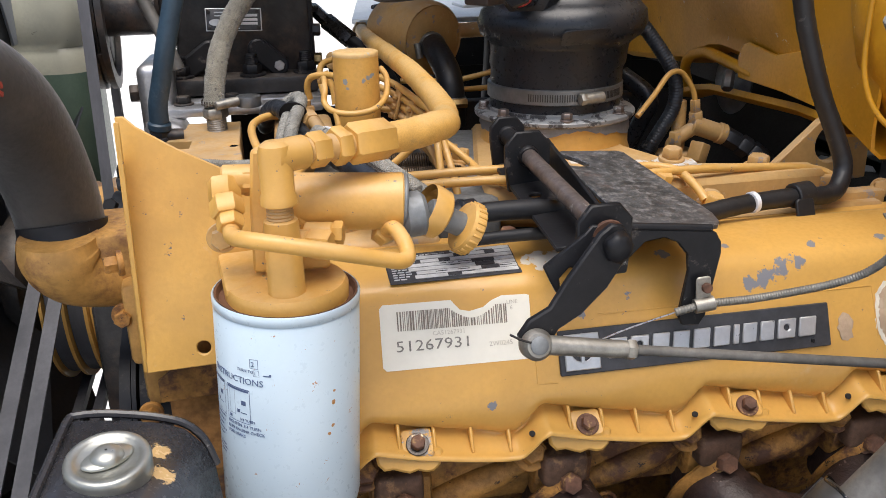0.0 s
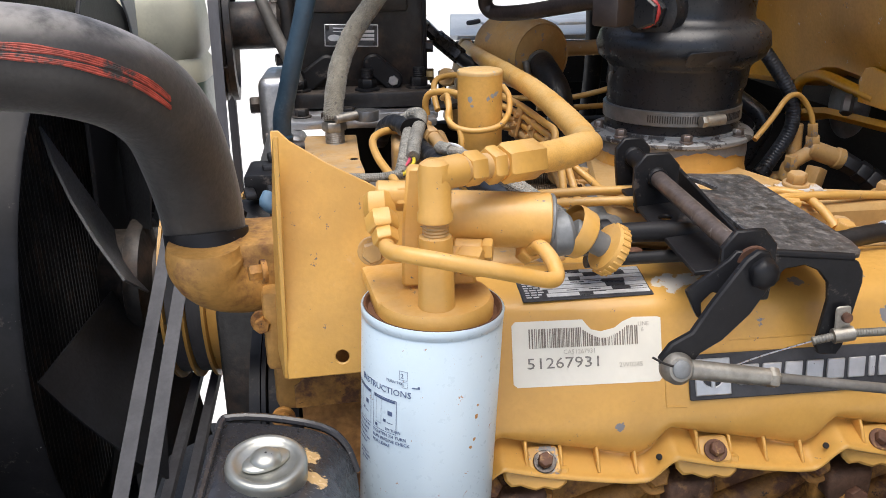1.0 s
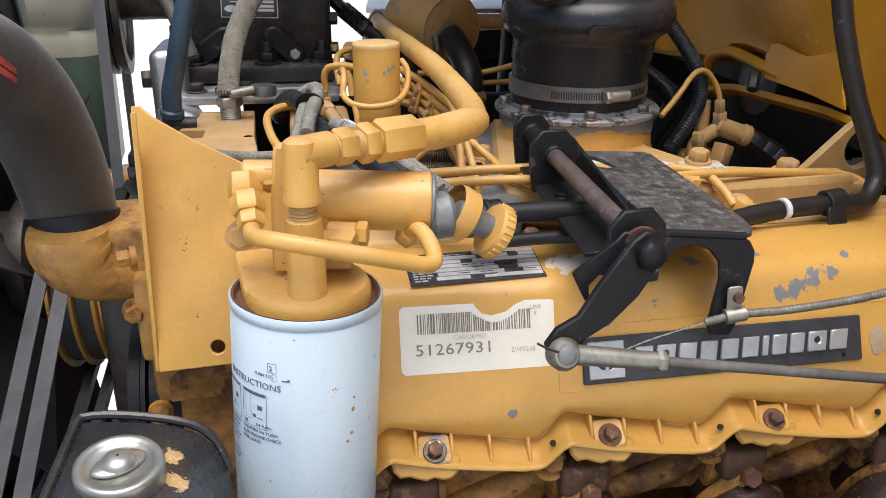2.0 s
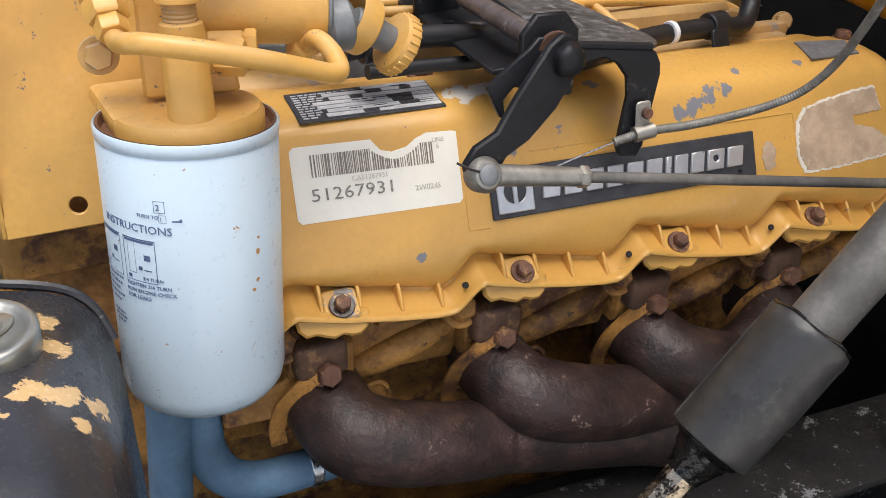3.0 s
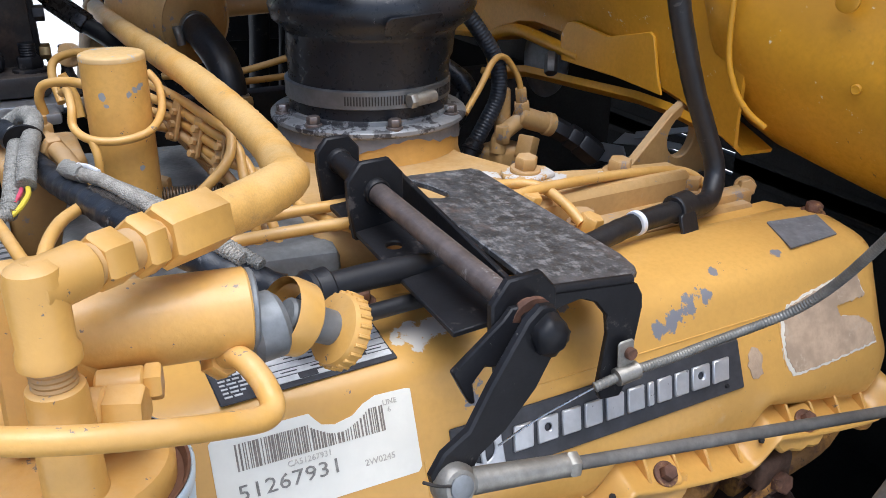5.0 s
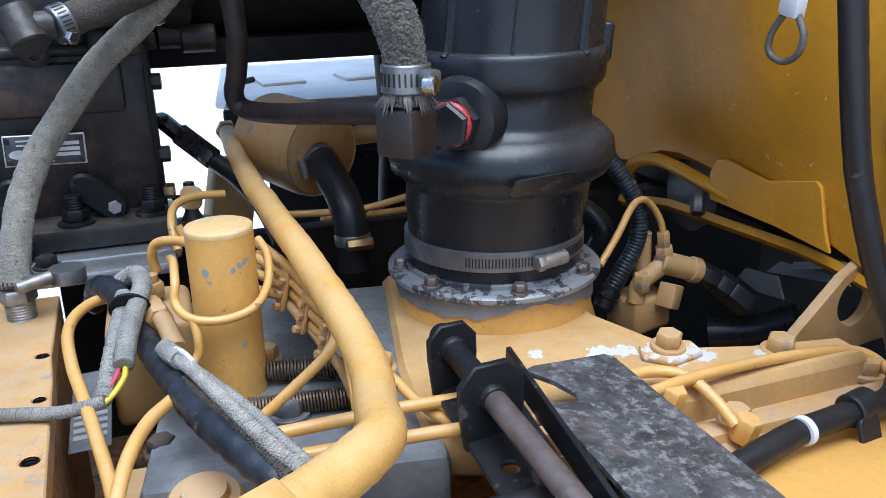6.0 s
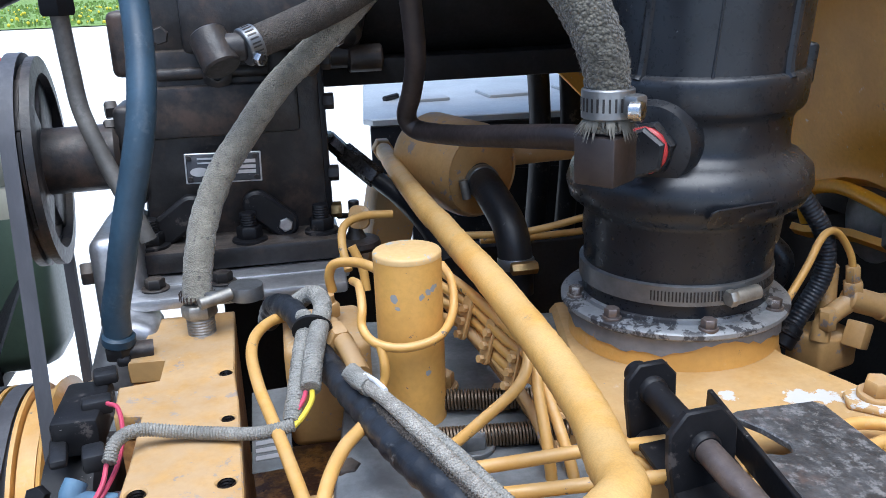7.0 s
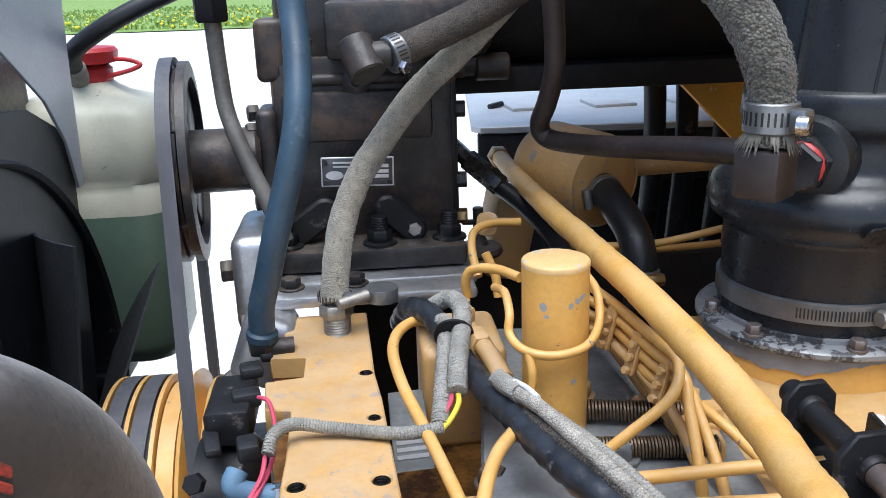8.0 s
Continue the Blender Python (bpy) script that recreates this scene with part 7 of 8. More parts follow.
part("lower_hose", tube(bmesh.new(), [(0.155, 0.665, 1.367), (0.20, 0.672, 1.370), (0.26, 0.680, 1.366), (0.32, 0.69, 1.352), (0.37, 0.70, 1.338)], 0.0088, 16, 8), M_hoserub, hh)
part("lower_hose", tube(bmesh.new(), [(0.17, 0.655, 1.352), (0.23, 0.664, 1.350), (0.30, 0.674, 1.346)], 0.0055, 12, 8), M_hoserub, hh)
g = bmesh.new()
rod(g, (0.168, 0.668, 1.368), (0.195, 0.6715, 1.370), 0.0135, 20, 0.1)
rod(g, (0.178, 0.669, 1.369), (0.184, 0.670, 1.369), 0.0150, 20, 0.1)
part("hose_sleeve", g, M_hoserub, hh)

# rear fuel fittings
rf = thing("rear_fuel_fitting", (0.56, 1.05, 1.27), "yellow painted fuel fitting block with pipes", "fitting")
g = bmesh.new()
box(g, (0.553, 1.055, 1.288), (0.056, 0.045, 0.040), (0, 0, 18), 0.006, 3)
box(g, (0.574, 1.030, 1.309), (0.020, 0.020, 0.026), (0, 22, 30), 0.002)
part("block", g, M_tan, rf)
g = bmesh.new()
rod(g, (0.566, 1.042, 1.345), (0.605, 1.040, 1.331), 0.0125, 20, 0.15)
rod(g, (0.603, 1.040, 1.332), (0.614, 1.039, 1.328), 0.0142, 20, 0.12)
tube(g, [(0.572, 1.042, 1.340), (0.556, 1.041, 1.332), (0.541, 1.038, 1.322), (0.537, 1.036, 1.305)], 0.0095, 14, 5)
part("tee", g, M_tan, rf)
for a_, b_, r_ in (((0.573, 1.042, 1.346), (0.571, 1.042, 1.361), 0.0098), ((0.571, 1.042, 1.360), (0.569, 1.042, 1.377), 0.0072), ((0.541, 1.032, 1.318), (0.540, 1.032, 1.338), 0.0088)):
    part("hex_union", hexa(bmesh.new(), a_, b_, r_, 0.3), M_tan, rf)
part("riser", rod(bmesh.new(), (0.557, 1.058, 1.30), (0.556, 1.060, 1.374), 0.0095, 18), M_tan, rf)
for a_, b_, r_ in (((0.612, 1.039, 1.329), (0.632, 1.032, 1.317), 0.0130), ((0.632, 1.032, 1.317), (0.645, 1.027, 1.308), 0.0150), ((0.645, 1.027, 1.308), (0.668, 1.018, 1.288), 0.0165)):
    part("black_coupling", hexa(bmesh.new(), a_, b_, r_, 0.2), M_hoserub, rf)
part("pipe", tube(bmesh.new(), [(0.569, 1.042, 1.376), (0.566, 1.043, 1.388), (0.5590, 1.044, 1.4010), (0.5475, 1.042, 1.4130), (0.534, 1.036, 1.4165), (0.520, 1.028, 1.4110), (0.498, 1.012, 1.3925), (0.470, 0.995, 1.3700)], 0.0036, 12, 6), M_yellow, rf)
bb = thing("blue_black_hose", (0.53, 1.06, 1.33), "black woven hose with a blue tint", "hose")
part("hose", tube(bmesh.new(), [(0.509, 1.045, 1.314), (0.526, 1.048, 1.338), (0.541, 1.050, 1.362), (0.546, 1.052, 1.385), (0.541, 1.056, 1.413), (0.520, 1.065, 1.448), (0.494, 1.075, 1.482), (0.45, 1.09, 1.53)], 0.0093, 18, 10, wave=(0.00025, 0.0040)), M_convo, bb)
g = bmesh.new()
rod(g, (0.500, 1.043, 1.300), (0.514, 1.046, 1.320), 0.0112)
rod(g, (0.506, 1.044, 1.309), (0.509, 1.045, 1.3135), 0.0122)
part("crimped_end", g, M_black, bb)
for pts, r in (([(0.50, 1.12, 1.29), (0.52, 1.11, 1.33), (0.53, 1.10, 1.37), (0.50, 1.13, 1.40)], 0.012), ([(0.47, 1.10, 1.30), (0.49, 1.09, 1.34), (0.49, 1.10, 1.37)], 0.010), ([(0.72, 1.0, 1.27), (0.69, 1.03, 1.25), (0.65, 1.06, 1.24)], 0.018)):
    solid("black_fuel_hose", tube(bmesh.new(), pts, r, 14, 6), M_rubber, "short black rubber hose behind the intake", "hose", group="rear hoses")

# ---- cab front wall ----
cab = thing("cab_front", (0.75, 0.9, 1.3), "yellow painted truck cab front wall with speckled dust", "cab")


def sheet(bm, rows, thick=0.004):
    """A thin curved sheet through rows of points, with real thickness."""
    vs = [[bm.verts.new(p) for p in r] for r in rows]
    for a, b in zip(vs, vs[1:]):
        for k in range(len(a) - 1):
            bm.faces.new((a[k], a[k + 1], b[k + 1], b[k]))
    bmesh.ops.recalc_face_normals(bm, faces=bm.faces[:])
    bmesh.ops.solidify(bm, geom=bm.faces[:], thickness=thick)
    return bm


rows = []
for k in range(27):
    y = 0.78 + k * 0.04
    zb = float(np.interp(y, (0.78, 0.86, 0.96, 1.07, 1.15, 1.20, 1.24, 1.5), (1.362, 1.390, 1.410, 1.424, 1.428, 1.419, 1.395, 1.37)))
    x0 = 0.645 + 0.02 * (y - 0.86)
    sl = step(0.86, 0.98, y)
    rows.append([(x0 + 0.03 - 0.16 * sl, y, 2.10), (x0 + 0.02 - 0.10 * sl, y, 1.80), (x0 + 0.008 - 0.048 * sl, y, 1.60), (x0 + 0.001 - 0.016 * sl, y, 1.48), (x0, y, zb + 0.03), (x0 + 0.002, y, zb + 0.008), (x0 + 0.012, y, zb), (x0 + 0.05, y, zb - 0.002)])
part("far_panel", sheet(bmesh.new(), rows), M_body, cab)
EDGE = [(0.86, 1.372), (0.848, 1.366), (0.770, 1.344), (0.706, 1.328), (0.620, 1.310), (0.530, 1.290), (0.35, 1.262), (-0.40, 1.16)]
rows = []
for k in range(31):
    y = 0.860 - k * 0.04
    b = step(0.862, 0.80, y)
    zb = float(np.interp(-y, [-e[0] for e in EDGE], [e[1] for e in EDGE]))
    x0 = 0.646 - 0.028 * b + 0.25 * max(0.0, 0.80 - y)
    ln_ = step(0.862, 0.74, y)
    rows.append([(x0 + 0.03 + 0.40 * ln_, y, 2.10), (x0 + 0.02 + 0.165 * ln_, y, 1.80), (x0 + 0.008 + 0.066 * ln_, y, 1.62), (x0 + 0.001 + 0.021 * ln_, y, 1.52), (x0 + 0.003, y, zb + 0.135), (x0 + 0.012, y, zb + 0.100), (x0 + 0.027, y, zb + 0.068), (x0 + 0.048, y, zb + 0.040), (x0 + 0.074, y, zb + 0.018), (x0 + 0.102, y, zb + 0.005), (x0 + 0.135, y, zb), (x0 + 0.19, y, zb + 0.002)])
part("near_panel", sheet(bmesh.new(), rows), M_body, cab, angle=60)
g = bmesh.new()
tube(g, [(0.630, 0.790, 1.75), (0.6235, 0.787, 1.60), (0.6210, 0.786, 1.475), (0.6250, 0.777, 1.431), (0.634, 0.765, 1.408), (0.646, 0.752, 1.394)], 0.0030, 10, 6)
part("seam_rib", g, M_body, cab)
# lipped opening with inner rim below the far panel
g = bmesh.new()
tube(g, [(0.665, 1.262, 1.352), (0.655, 1.258, 1.380), (0.648, 1.232, 1.402), (0.645, 1.19, 1.415), (0.643, 1.15, 1.418), (0.643, 1.08, 1.412), (0.643, 1.03, 1.408)], 0.008, 12, 6)
part("rolled_lip", g, M_body, cab)
rows = []
for y, z in ((1.262, 1.352), (1.235, 1.355), (1.198, 1.366), (1.15, 1.375), (1.10, 1.3785), (1.04, 1.382), (0.98, 1.386), (0.93, 1.389), (0.88, 1.388), (0.84, 1.384)):
    rows.append([(0.648, y, z), (0.646, y, z - 0.006), (0.652, y, z - 0.012), (0.675, y, z - 0.014)])
part("lower_lip", sheet(bmesh.new(), rows, 0.003), M_body, cab)
g = bmesh.new()
lathe(g, [(0.050, 0.0), (0.052, 0.004), (0.040, 0.012), (0.020, 0.014)], (0.70, 1.18, 1.375), (-1, 0, 0.1), 32)
part("duct_plate", g, M_alug, cab, "dusty grey round plate inside the opening")
g = bmesh.new()
plate(g, [(0.055, -0.008), (0.060, 0.020), (0.050, 0.036), (0.036, 0.040), (-0.030, 0.033), (-0.095, 0.048), (-0.102, 0.044), (-0.114, 0.006), (-0.122, -0.012), (-0.05, -0.008)], (0.638, 1.005, 1.408), (0, 1, 0), (0.02, 0, 1), 0.004)
part("flap", g, M_body, cab)
g = bmesh.new()
hexa(g, (0.632, 1.075, 1.405), (0.622, 1.06, 1.385), 0.008)
part("flap_bolt", g, M_dark, cab)
for y, z, r in ((0.702, 1.513, 0.010), (0.682, 1.445, 0.0045)):
    part("dimple", lathe(bmesh.new(), [(r, 0), (r, 0.003), (r * 0.8, 0.004), (r * 0.3, 0.0035)], (0.626 + 0.25 * (0.80 - y), y - 0.008, z), (-1, -0.25, 0), 24), M_body, cab)
# near-black sheets added behind the cab panels, standing in for deep shade
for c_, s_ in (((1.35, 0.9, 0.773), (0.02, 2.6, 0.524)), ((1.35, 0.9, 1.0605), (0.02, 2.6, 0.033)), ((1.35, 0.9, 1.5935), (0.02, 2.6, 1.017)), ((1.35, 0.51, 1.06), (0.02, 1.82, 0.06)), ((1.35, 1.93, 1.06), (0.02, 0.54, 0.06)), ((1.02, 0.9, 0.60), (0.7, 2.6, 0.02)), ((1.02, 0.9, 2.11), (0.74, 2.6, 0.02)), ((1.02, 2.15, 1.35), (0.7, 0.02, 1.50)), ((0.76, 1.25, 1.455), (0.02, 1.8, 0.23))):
    part("dark_bulkhead", box(bmesh.new(), c_, s_, (0, 0, 0), 0.002), M_void, cab, "black sheet added to keep the cab underside dark")
# unseen board added overhead to shade the far panel and intake boot
part("cowl_overhang", box(bmesh.new(), (0.36, 1.42, 1.825), (0.50, 0.94, 0.03), (0, 0, 0), 0.01), M_body, cab)
g = bmesh.new()
u_, v_ = V(0.10, -1, 0), V(0.5, 0, 0.87)
lathe(g, [(0.055, 0.0), (0.060, 0.004), (0.058, 0.010), (0.044, 0.012), (0.040, 0.0), (0.020, -0.01)], (0.702, 0.560, 1.368), (-0.85, -0.2, -0.5), 40)
part("column_grommet", g, M_rubber, cab, "round black rubber grommet")
g = bmesh.new()
rod(g, (0.690, 0.562, 1.426), (0.664, 0.556, 1.424), 0.009, 16)
part("grommet_stud", g, M_rubber, cab)
rp = thing("pull_ring", (0.60, 0.99, 1.55), "white and grey wire pull loop", "pull ring")
g = bmesh.new()
tube(g, [(0.585, 0.935, 1.590), (0.583, 0.945, 1.575), (0.582, 0.945, 1.560), (0.584, 0.930, 1.553), (0.586, 0.915, 1.560), (0.586, 0.910, 1.575), (0.585, 0.918, 1.592)], 0.0030, 10, 6)
part("loop", g, M_grey, rp)
g = bmesh.new()
box(g, (0.585, 0.925, 1.600), (0.012, 0.022, 0.022), (10, 0, 0), 0.003)
part("grip", g, M_whitepl, rp)
g = bmesh.new()
tube(g, [(0.585, 0.925, 1.60), (0.588, 0.93, 1.68), (0.615, 0.935, 1.72)], 0.003, 8, 2, False)
part("cord", g, M_grey, rp)
for ob in rp.children:
    ob.data.transform(Matrix.Translation((0.0, -0.022, 0.012)))
# pale parts seen through below the cab
g = bmesh.new()
plate(g, [(0, 0), (0.14, 0.01), (0.13, 0.018), (0.02, 0.02)], (0.90, 1.27, 1.205), (0.15, -1, 0.1), (0.3, 0.1, 1), 0.004)
plate(g, [(0, 0), (0.12, 0.03), (0.11, 0.035), (0.0, 0.012)], (0.90, 1.22, 1.225), (0.15, -1, 0.1), (0.3, 0.1, 1), 0.004)
plate(g, [(0, 0), (0.10, 0.0), (0.08, 0.03), (0.02, 0.03)], (0.88, 1.32, 1.17), (0.15, -1, 0.1), (0.3, 0.1, 1), 0.004)
solid("pale_bracket", g, M_deck, "pale grey slotted metal bracket under the cab", "bracket")

# ---- pulleys, belts and fan ----
def pulley(name, x0, widths, c, r, mat, label, spokes=0):
    """A stack of grooved rings on an axis along x."""
    t = thing(name, (x0, c[0], c[1]), label, "pulley")
    x = x0
    for k, (w, dr, m) in enumerate(widths):
        g = bmesh.new()
        rr = r + dr
        lathe(g, [(rr - 0.016, x), (rr, x + 0.001), (rr, x + w - 0.001), (rr - 0.016, x + w)] if not spokes else [(rr - 0.016, x), (rr, x + 0.001), (rr, x + w - 0.001), (rr - 0.016, x + w), (rr - 0.016, x)], (0, c[0], c[1]), (1, 0, 0), 64, close=not spokes)
        part("ring", g, m, t)
        x += w
    return t


cp = pulley("compressor_pulley", -0.205, ((0.010, 0, M_dark), (0.005, -0.006, M_dark), (0.010, 0.0, M_dark)), (1.222, 1.500), 0.100, M_dark, "dark brown spoked compressor pulley", spokes=4)
g = bmesh.new()
rod(g, (-0.200, 1.222, 1.5), (-0.118, 1.222, 1.5), 0.032, 32)
part("hub", g, M_dark, cp)
for k in range(4):
    a = radians(45 + 90 * k)
    g = bmesh.new()
    box(g, (-0.192, 1.222 + 0.055 * math.cos(a), 1.5 + 0.055 * math.sin(a)), (0.010, 0.075, 0.058), (math.degrees(a), 0, 0), 0.004)
    part("spoke", g, M_dark, cp)
turned = Matrix.Translation((-0.19, 1.222, 1.5)) @ Matrix.Rotation(radians(5), 4, "Z") @ Matrix.Translation((0.19, -1.222, -1.5))
for ob in cp.children:
    ob.data.transform(turned)
wp = pulley("drive_pulley", -0.285, ((0.006, 0.004, M_yellow), (0.020, -0.004, M_belt), (0.006, 0.004, M_yellow), (0.020, -0.004, M_belt), (0.006, 0.004, M_yellow), (0.018, -0.004, M_yellow)), (1.165, 1.148), 0.130, M_yellow, "yellow painted multi-groove drive pulley with belts")
g = bmesh.new()
lathe(g, [(0.05, -0.208), (0.136, -0.206), (0.138, -0.202), (0.125, -0.198), (0.10, -0.192), (0.128, -0.186), (0.13, -0.182), (0.06, -0.180)], (0, 1.165, 1.148), (1, 0, 0), 64)
part("outer_sheave", g, M_yellow, wp)
g = bmesh.new()
lathe(g, [(0.06, -0.176), (0.132, -0.175), (0.134, -0.172), (0.06, -0.170)], (0, 1.165, 1.148), (1, 0, 0), 64)
part("rear_disc", g, M_dark, wp)


def belt(x, w, a, ra, b, rb, th=0.008):
    """A flat-backed vee belt round two pulleys with axes along x; a, b: their (y, z)."""
    a, b = V(0, *a), V(0, *b)
    d = b - a
    ang = math.atan2(d.z, d.y)
    off = math.acos(max(-1, min(1, (ra - rb) / d.length)))
    pts = []
    for k in range(25):
        t = ang + off + (2 * math.pi - 2 * off) * k / 24
        pts.append((a + V(0, math.cos(t), math.sin(t)) * ra, V(0, math.cos(t), math.sin(t))))
    for k in range(25):
        t = ang - off + 2 * off * k / 24
        pts.append((b + V(0, math.cos(t), math.sin(t)) * rb, V(0, math.cos(t), math.sin(t))))
    g = bmesh.new()
    rings = [[g.verts.new(p + n_ * h + V(x + s, 0, 0)) for s, h in ((-w / 2, th / 2), (w / 2, th / 2), (w * 0.38, -th / 2), (-w * 0.38, -th / 2))] for p, n_ in pts]
    for i in range(len(rings)):
        skin(g, rings[i], rings[(i + 1) % len(rings)])
    return g


cbelt = solid("compressor_belt", belt(-0.1995, 0.013, (1.222, 1.5), 0.100, (1.165, 1.148), 0.128), M_belt, "grey-black rubber vee belt on the compressor pulley", "belt", group="vee belts")
cbelt.data.transform(turned)
for x in (-0.243, -0.269):
    solid("pump_belt", belt(x, 0.016, (1.165, 1.148), 0.130, (0.727, 1.011), 0.060), M_belt, "grey-black rubber vee belt of the lower pump", "belt", group="vee belts")
lp = pulley("pump_pulley", -0.282, ((0.006, 0.006, M_black), (0.020, -0.002, M_black), (0.006, 0.006, M_black), (0.020, -0.002, M_black), (0.006, 0.006, M_black)), (0.727, 1.011), 0.055, M_black, "small black twin groove pump pulley")
pulley("accessory_pulley", -0.130, ((0.012, 0, M_black), (0.006, 0.006, M_black), (0.012, 0, M_black), (0.006, 0.006, M_black), (0.012, 0, M_black)), (0.80, 1.15), 0.10, M_black, "black ribbed accessory pulley behind the guard")

fan = thing("cooling_fan", (-0.33, 1.15, 1.165), "dark metal cooling fan with broad blades", "fan")
g = bmesh.new()
lathe(g, [(0.05, -0.375), (0.066, -0.372), (0.070, -0.365), (0.070, -0.34), (0.085, -0.335), (0.087, -0.325), (0.085, -0.315), (0.05, -0.305), (0.045, -0.21)], (0, 1.15, 1.165), (1, 0, 0), 40)
part("hub", g, M_dark, fan)
for k in range(6):
    a = radians(60 * k + 20)
    c, s = math.cos(a), math.sin(a)
    g = bmesh.new()
    rows = []
    for j in range(6):
        r = 0.075 + j * 0.040
        w = 0.045 + j * 0.010
        rows.append([(-0.335 + q * w * 0.55 + 0.01 * q * q, 1.15 + c * r - s * q * w, 1.165 + s * r + c * q * w) for q in (-1, -0.5, 0, 0.5, 1)])
    part("blade", sheet(g, rows, 0.003), M_blade, fan)
rad = thing("radiator", (-0.5, 1.0, 0.8), "dark finned truck radiator with black shroud", "radiator")
g = bmesh.new()
box(g, (-0.475, 1.06, 1.14), (0.05, 0.80, 0.74), (0, 0, 0), 0.004)
part("core", g, M_void, rad)
for k in range(60):
    g = bmesh.new()
    plate(g, [(0, 0), (0.002, 0), (0.002, 0.70), (0, 0.70)], (-0.449, 0.68 + k * 0.0128, 0.79), (0, 1, 0), (0, 0, 1), 0.004, bev=0)
    part("fin", g, M_dark, rad)
g = bmesh.new()
box(g, (-0.475, 1.06, 1.555), (0.09, 0.84, 0.09), (0, 0, 0), 0.012)
box(g, (-0.475, 0.635, 1.15), (0.075, 0.045, 0.86), (0, 0, 0), 0.006)
box(g, (-0.475, 1.485, 1.15), (0.075, 0.045, 0.86), (0, 0, 0), 0.006)
part("frame", g, M_dark, rad)
g = bmesh.new()
lathe(g, [(0.345, -0.43), (0.338, -0.42), (0.335, -0.36), (0.339, -0.355), (0.343, -0.36), (0.346, -0.42), (0.36, -0.432)], (0, 1.13, 1.18), (1, 0, 0), 72, close=False)
part("shroud_ring", g, M_black, rad, "black fan shroud ring")
g = bmesh.new()
plate(g, [(0.55, 1.70), (0.55, 1.63), (1.13, 1.632), (1.24, 1.615), (1.338, 1.553), (1.385, 1.50), (1.405, 1.44), (1.425, 1.44), (1.435, 1.56), (1.452, 1.70)], (-0.362, 0, 0), (0, 1, 0), (0, 0, 1), 0.004)
part("shroud_sheet", g, M_deck, rad, "grey sheet metal shroud panel")
g = bmesh.new()
plate(g, [(1.30, 0.78), (1.34, 1.10), (1.375, 1.20), (1.403, 1.35), (1.42, 1.50), (1.40, 1.51), (1.30, 1.55), (1.20, 1.56), (1.15, 1.50), (1.12, 1.2), (1.10, 0.78)], (-0.370, 0, 0), (0, 1, 0), (0, 0, 1), 0.006)
part("shroud_edge", g, M_black, rad)

# coolant jug
jug = thing("coolant_jug", (-0.36, 1.52, 1.08), "milky plastic coolant bottle half full of green liquid", "bottle")
g = bmesh.new()
g2 = bmesh.new()


def jugring(bm, z, w, d, r):
    return [bm.verts.new((-0.378 - w / 2 + x, 1.545 - d / 2 + y, z)) for x, y in rounded(w, d, r, 4)]


prev = None
JP = ((1.165, 0.14, 0.10, 0.03), (1.175, 0.18, 0.14, 0.04), (1.20, 0.20, 0.155, 0.04), (1.385, 0.205, 0.16, 0.04))
JQ = ((1.385, 0.205, 0.16, 0.04), (1.415, 0.205, 0.16, 0.04), (1.425, 0.195, 0.15, 0.04), (1.435, 0.205, 0.16, 0.04), (1.48, 0.205, 0.16, 0.035), (1.512, 0.200, 0.155, 0.035), (1.528, 0.180, 0.138, 0.04), (1.540, 0.115, 0.10, 0.045), (1.548, 0.085, 0.085, 0.04), (1.555, 0.07, 0.07, 0.034))
for bm_, rows_ in ((g2, JP), (g, JQ)):
    prev = None
    for z, w, d, r in rows_:
        cur = jugring(bm_, z, w, d, r)
        if prev:
            skin(bm_, prev, cur)
        else:
            bm_.faces.new(list(reversed(cur)))
        prev = cur
    bm_.faces.new(prev)
part("upper_bottle", g, M_jug, jug, angle=60)
part("filled_part", g2, M_coolant, jug, "green coolant showing through plastic", angle=60)
g = bmesh.new()
lathe(g, [(0.036, 1.552), (0.038, 1.556), (0.038, 1.57), (0.034, 1.574), (0.030, 1.574), (0.046, 1.578), (0.048, 1.592), (0.044, 1.597), (0.02, 1.598)], (-0.378, 1.545, 0), (0, 0, 1), 32)
part("cap", g, M_red, jug, "red screw cap")
part("strap", tube(bmesh.new(), [(-0.343, 1.53, 1.56), (-0.313, 1.525, 1.567), (-0.298, 1.525, 1.574), (-0.313, 1.53, 1.58), (-0.335, 1.535, 1.582)], 0.003, 8, 6), M_red, jug)
part("overflow_hose", tube(bmesh.new(), [(-0.375, 1.52, 1.555), (-0.372, 1.49, 1.58), (-0.36, 1.47, 1.60), (-0.32, 1.46, 1.625), (-0.28, 1.46, 1.645), (-0.22, 1.47, 1.67)], 0.0115, 16, 8), M_hoserub, jug)
g = bmesh.new()
rod(g, (-0.376, 1.522, 1.552), (-0.372, 1.492, 1.577), 0.014, 16)
part("hose_end", g, M_braid, jug) 
g = bmesh.new()
box(g, (-0.42, 1.545, 1.155), (0.12, 0.18, 0.02), (0, 0, 0), 0.003)
box(g, (-0.472, 1.545, 0.94), (0.02, 0.18, 0.43), (0, 0, 0), 0.003)
solid("bottle_shelf", g, M_black, "black steel shelf under the coolant bottle", "shelf")

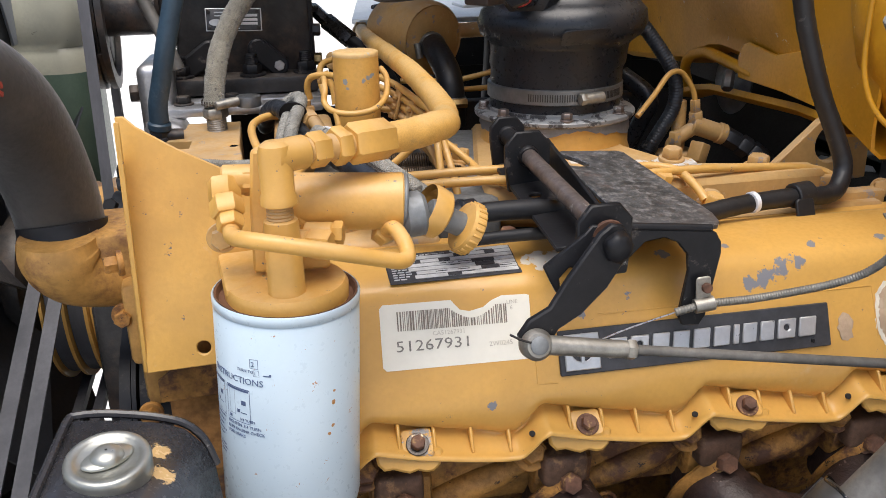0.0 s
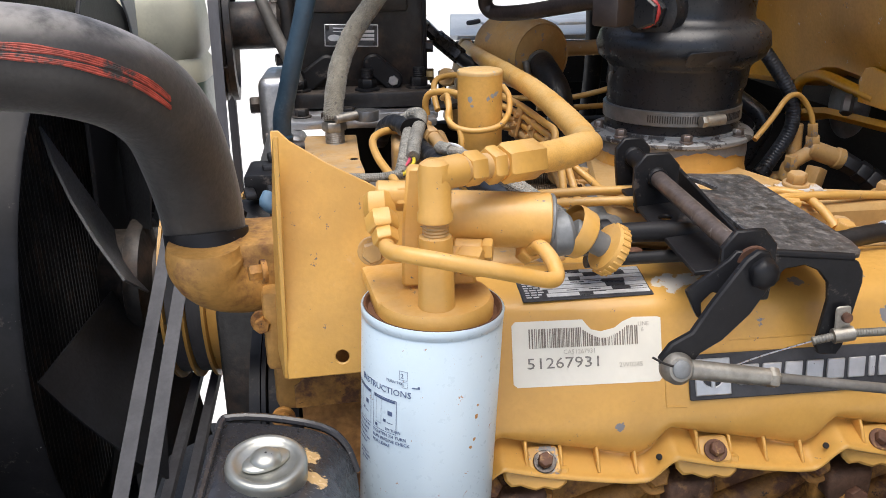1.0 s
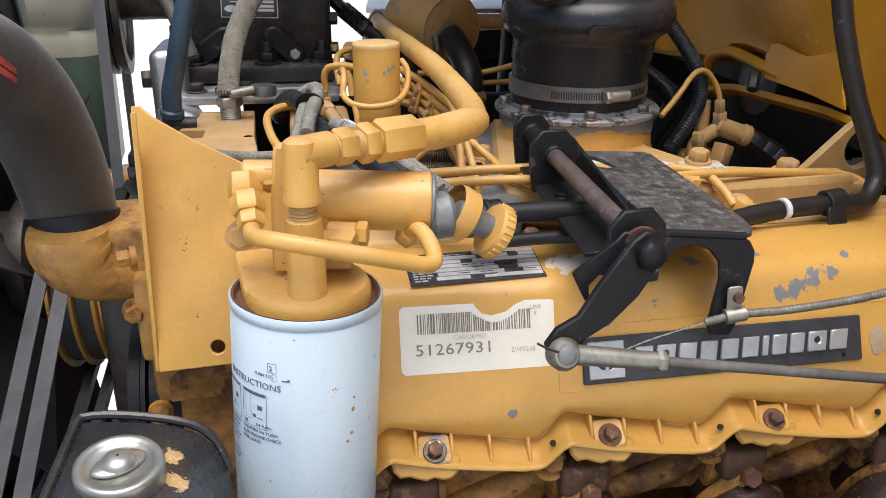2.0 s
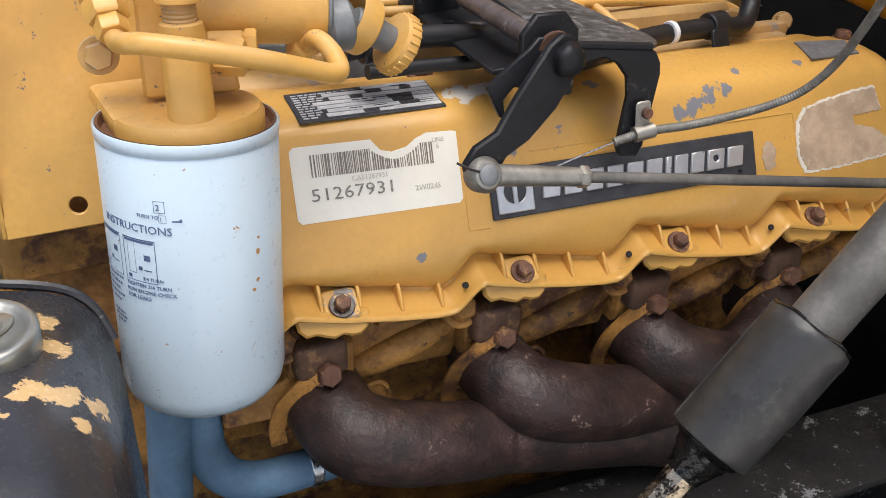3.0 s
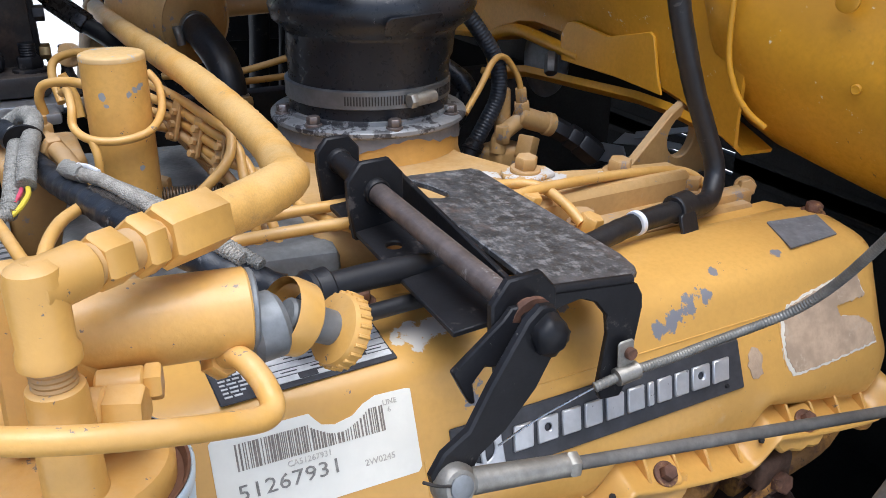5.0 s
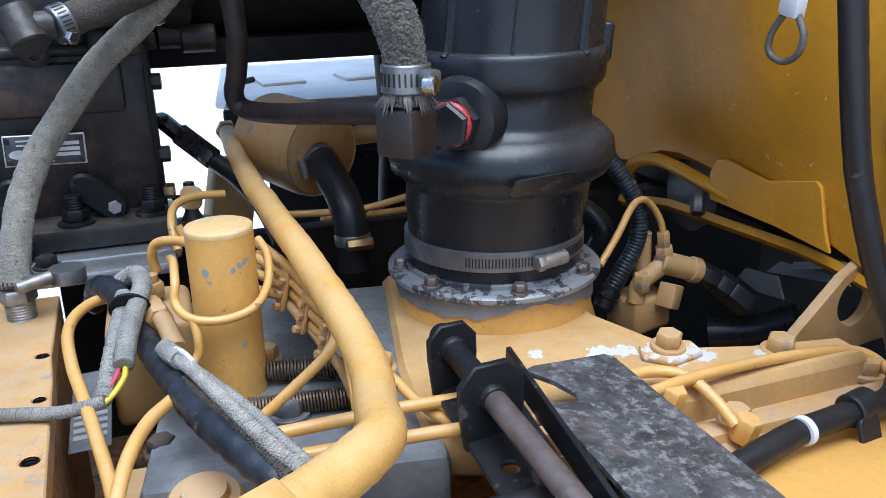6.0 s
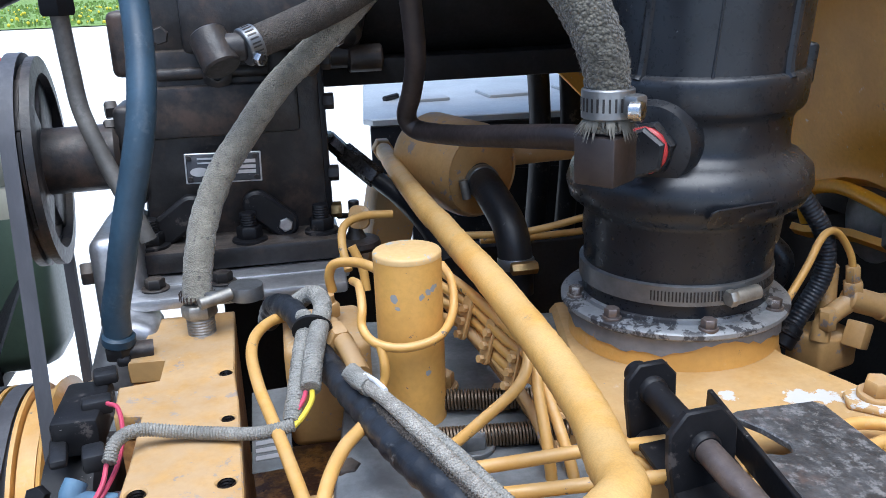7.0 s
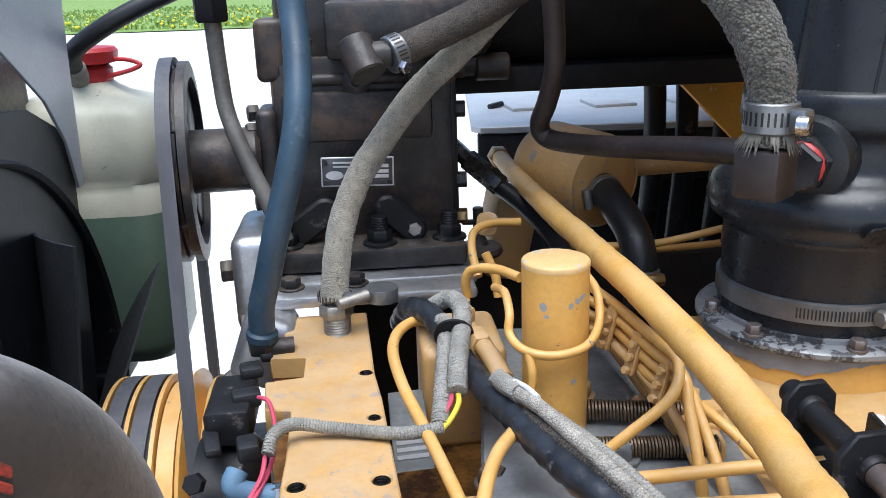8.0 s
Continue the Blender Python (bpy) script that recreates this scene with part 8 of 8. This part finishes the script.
# small electrical parts on the front housing
alt = thing("alternator", (-0.14, 0.93, 1.28), "black alternator end with terminals and plugs", "alternator")
g = bmesh.new()
lathe(g, [(0.03, -0.160), (0.052, -0.157), (0.055, -0.12), (0.045, -0.11), (0.03, -0.108)], (0, 0.96, 1.275), (1, 0, 0), 40)
box(g, (-0.130, 0.975, 1.348), (0.035, 0.07, 0.03), (0, 0, 0), 0.005)
part("body", g, M_black, alt)
for c, s in (((-0.117, 1.005, 1.367), (0.03, 0.03, 0.016)), ((-0.117, 0.965, 1.362), (0.036, 0.026, 0.02)), ((-0.110, 0.905, 1.352), (0.025, 0.035, 0.022)), ((-0.140, 0.93, 1.345), (0.02, 0.06, 0.012)), ((-0.108, 1.035, 1.366), (0.018, 0.025, 0.014))):
    g = bmesh.new()
    box(g, c, tuple(q * 0.62 for q in s), (0, 0, 12), 0.003)
    part("terminal_block", g, M_hoserub, alt)
g = bmesh.new()
tube(g, [(-0.088, 0.852, 1.346), (-0.104, 0.850, 1.351), (-0.113, 0.849, 1.357), (-0.110, 0.856, 1.364)], 0.0075, 14, 4)
part("blue_plug", g, M_bluepaint, alt, "blue insulated plug")
g = bmesh.new()
hexa(g, (-0.090, 0.852, 1.346), (-0.078, 0.853, 1.346), 0.008)
part("terminal_nut", g, M_steel, alt)
bolt("bracket_bolt", (-0.148, 0.90, 1.33), (-0.2, -1, 0.5), 0.008, 0.008, M_black, alt)

# ---- behind the engine ----
ac_ = thing("air_cleaner", (0.30, 1.48, 1.58), "large black air cleaner canister with bracket", "air cleaner")
g = bmesh.new()
lathe(g, [(0.10, -0.02), (0.125, 0.0), (0.13, 0.02), (0.13, 0.42), (0.12, 0.44), (0.08, 0.45)], (0.04, 1.47, 1.688), (1, 0, 0), 56)
part("canister", g, M_matte, ac_)
g = bmesh.new()
box(g, (0.26, 1.42, 1.552), (0.48, 0.10, 0.03), (0, 0, 0), 0.003)
part("shelf", g, M_matte, ac_)
g = bmesh.new()
plate(g, [(-0.02, 0), (0.10, -0.12), (0.14, -0.10), (0.14, 0.20), (0.02, 0.20)], (0.41, 1.46, 1.545), (1, 0, 0), (0, 0, 1), 0.012)
box(g, (0.50, 1.452, 1.60), (0.07, 0.012, 0.12), (0, 0, 0), 0.008)
part("bracket", g, M_body, ac_)
g = bmesh.new()
for c in ((0.115, 1.36, 1.575), (0.14, 1.355, 1.57)):
    rod(g, V(*c) - V(0.02, 0, 0), V(*c) + V(0.02, 0, 0), 0.016)
rod(g, (0.10, 1.33, 1.60), (0.12, 1.38, 1.66), 0.035)
part("drain_fitting", g, M_dark, ac_)
dk = thing("side_deck", (0.5, 2.2, 1.39), "pale grey pressed steel deck panel beyond the engine", "deck")
g = bmesh.new()
plate(g, [(0.185, 1.90), (0.20, 1.88), (0.95, 1.80), (1.0, 2.42), (0.24, 2.42)], (0, 0, 1.405), (1, 0, 0), (0, 1, 0), 0.012, bev=0.002)
part("panel", g, M_deck, dk)
for k in range(4):
    part("pressed_rib", box(bmesh.new(), (0.33 + 0.17 * k, 2.10, 1.413), (0.09, 0.10, 0.010), (0, 0, 5), 0.004), M_deck, dk)
g = bmesh.new()
box(g, (0.62, 1.86, 1.35), (0.85, 0.03, 0.09), (0, 0, -6), 0.004)
box(g, (0.50, 1.95, 1.15), (0.45, 0.03, 0.35), (0, 0, -6), 0.004)
part("edge", g, M_black, dk)
g = bmesh.new()
tube(g, [(0.25, 2.1, 1.415), (0.28, 2.12, 1.418)], 0.006, 8, 2, False)
part("latch", g, M_black, dk)
for x in (0.42, 0.47, 0.53, 0.60):
    g = bmesh.new()
    tube(g, [(x, 1.62, 0.535), (x, 1.62, 1.15), (x + 0.01, 1.61, 1.40), (x, 1.60, 1.58)], 0.017, 14, 4)
    solid("black_frame_tube", g, M_black, "upright black steel tube behind the engine", "tube", group="frame tubes")
# near-black sheet added where the far side of the bay lies in shade
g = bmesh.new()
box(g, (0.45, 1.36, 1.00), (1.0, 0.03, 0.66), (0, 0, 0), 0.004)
solid("far_engine_side", g, M_void, "black sheet added for the shade at the bay's far side", "engine bay", kind="structure")
g = bmesh.new()
box(g, (0.155, 1.36, 1.37), (0.05, 0.10, 0.10), (0, 12, 0), 0.006)
solid("rear_bracket", g, M_tan, "tan cast bracket beside the breather", "bracket")

g = bmesh.new()
box(g, (-0.135, 1.03, 1.10), (0.10, 0.30, 0.26), (0, 0, 0), 0.012)
part("front_cover", g, M_dark, block, "dark greasy front cover")

# ---- unseen dark boxes added below to keep ground light out of the bay ----
# block in a sump's place, added to darken the bay's lower part
g = bmesh.new()
box(g, (0.30, 1.0, 0.70), (0.75, 0.40, 0.30), (0, 0, 0), 0.03)
solid("oil_sump", g, M_dark, "unseen dark block added under the engine to stop light", "oil sump")
# near-black sheet added underneath to block light bounced off the gravel
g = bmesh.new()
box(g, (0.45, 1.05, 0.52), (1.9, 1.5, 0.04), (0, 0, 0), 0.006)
solid("belly_plate", g, M_void, "black sheet added below the engine to block ground light", "belly plate")
# unseen near-side block, added to cut ground light on the engine side
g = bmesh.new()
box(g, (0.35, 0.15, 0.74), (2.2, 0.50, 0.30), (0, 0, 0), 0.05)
solid("inner_fender", g, M_void, "unseen dark block added on the near side against ground light", "fender", kind="structure")
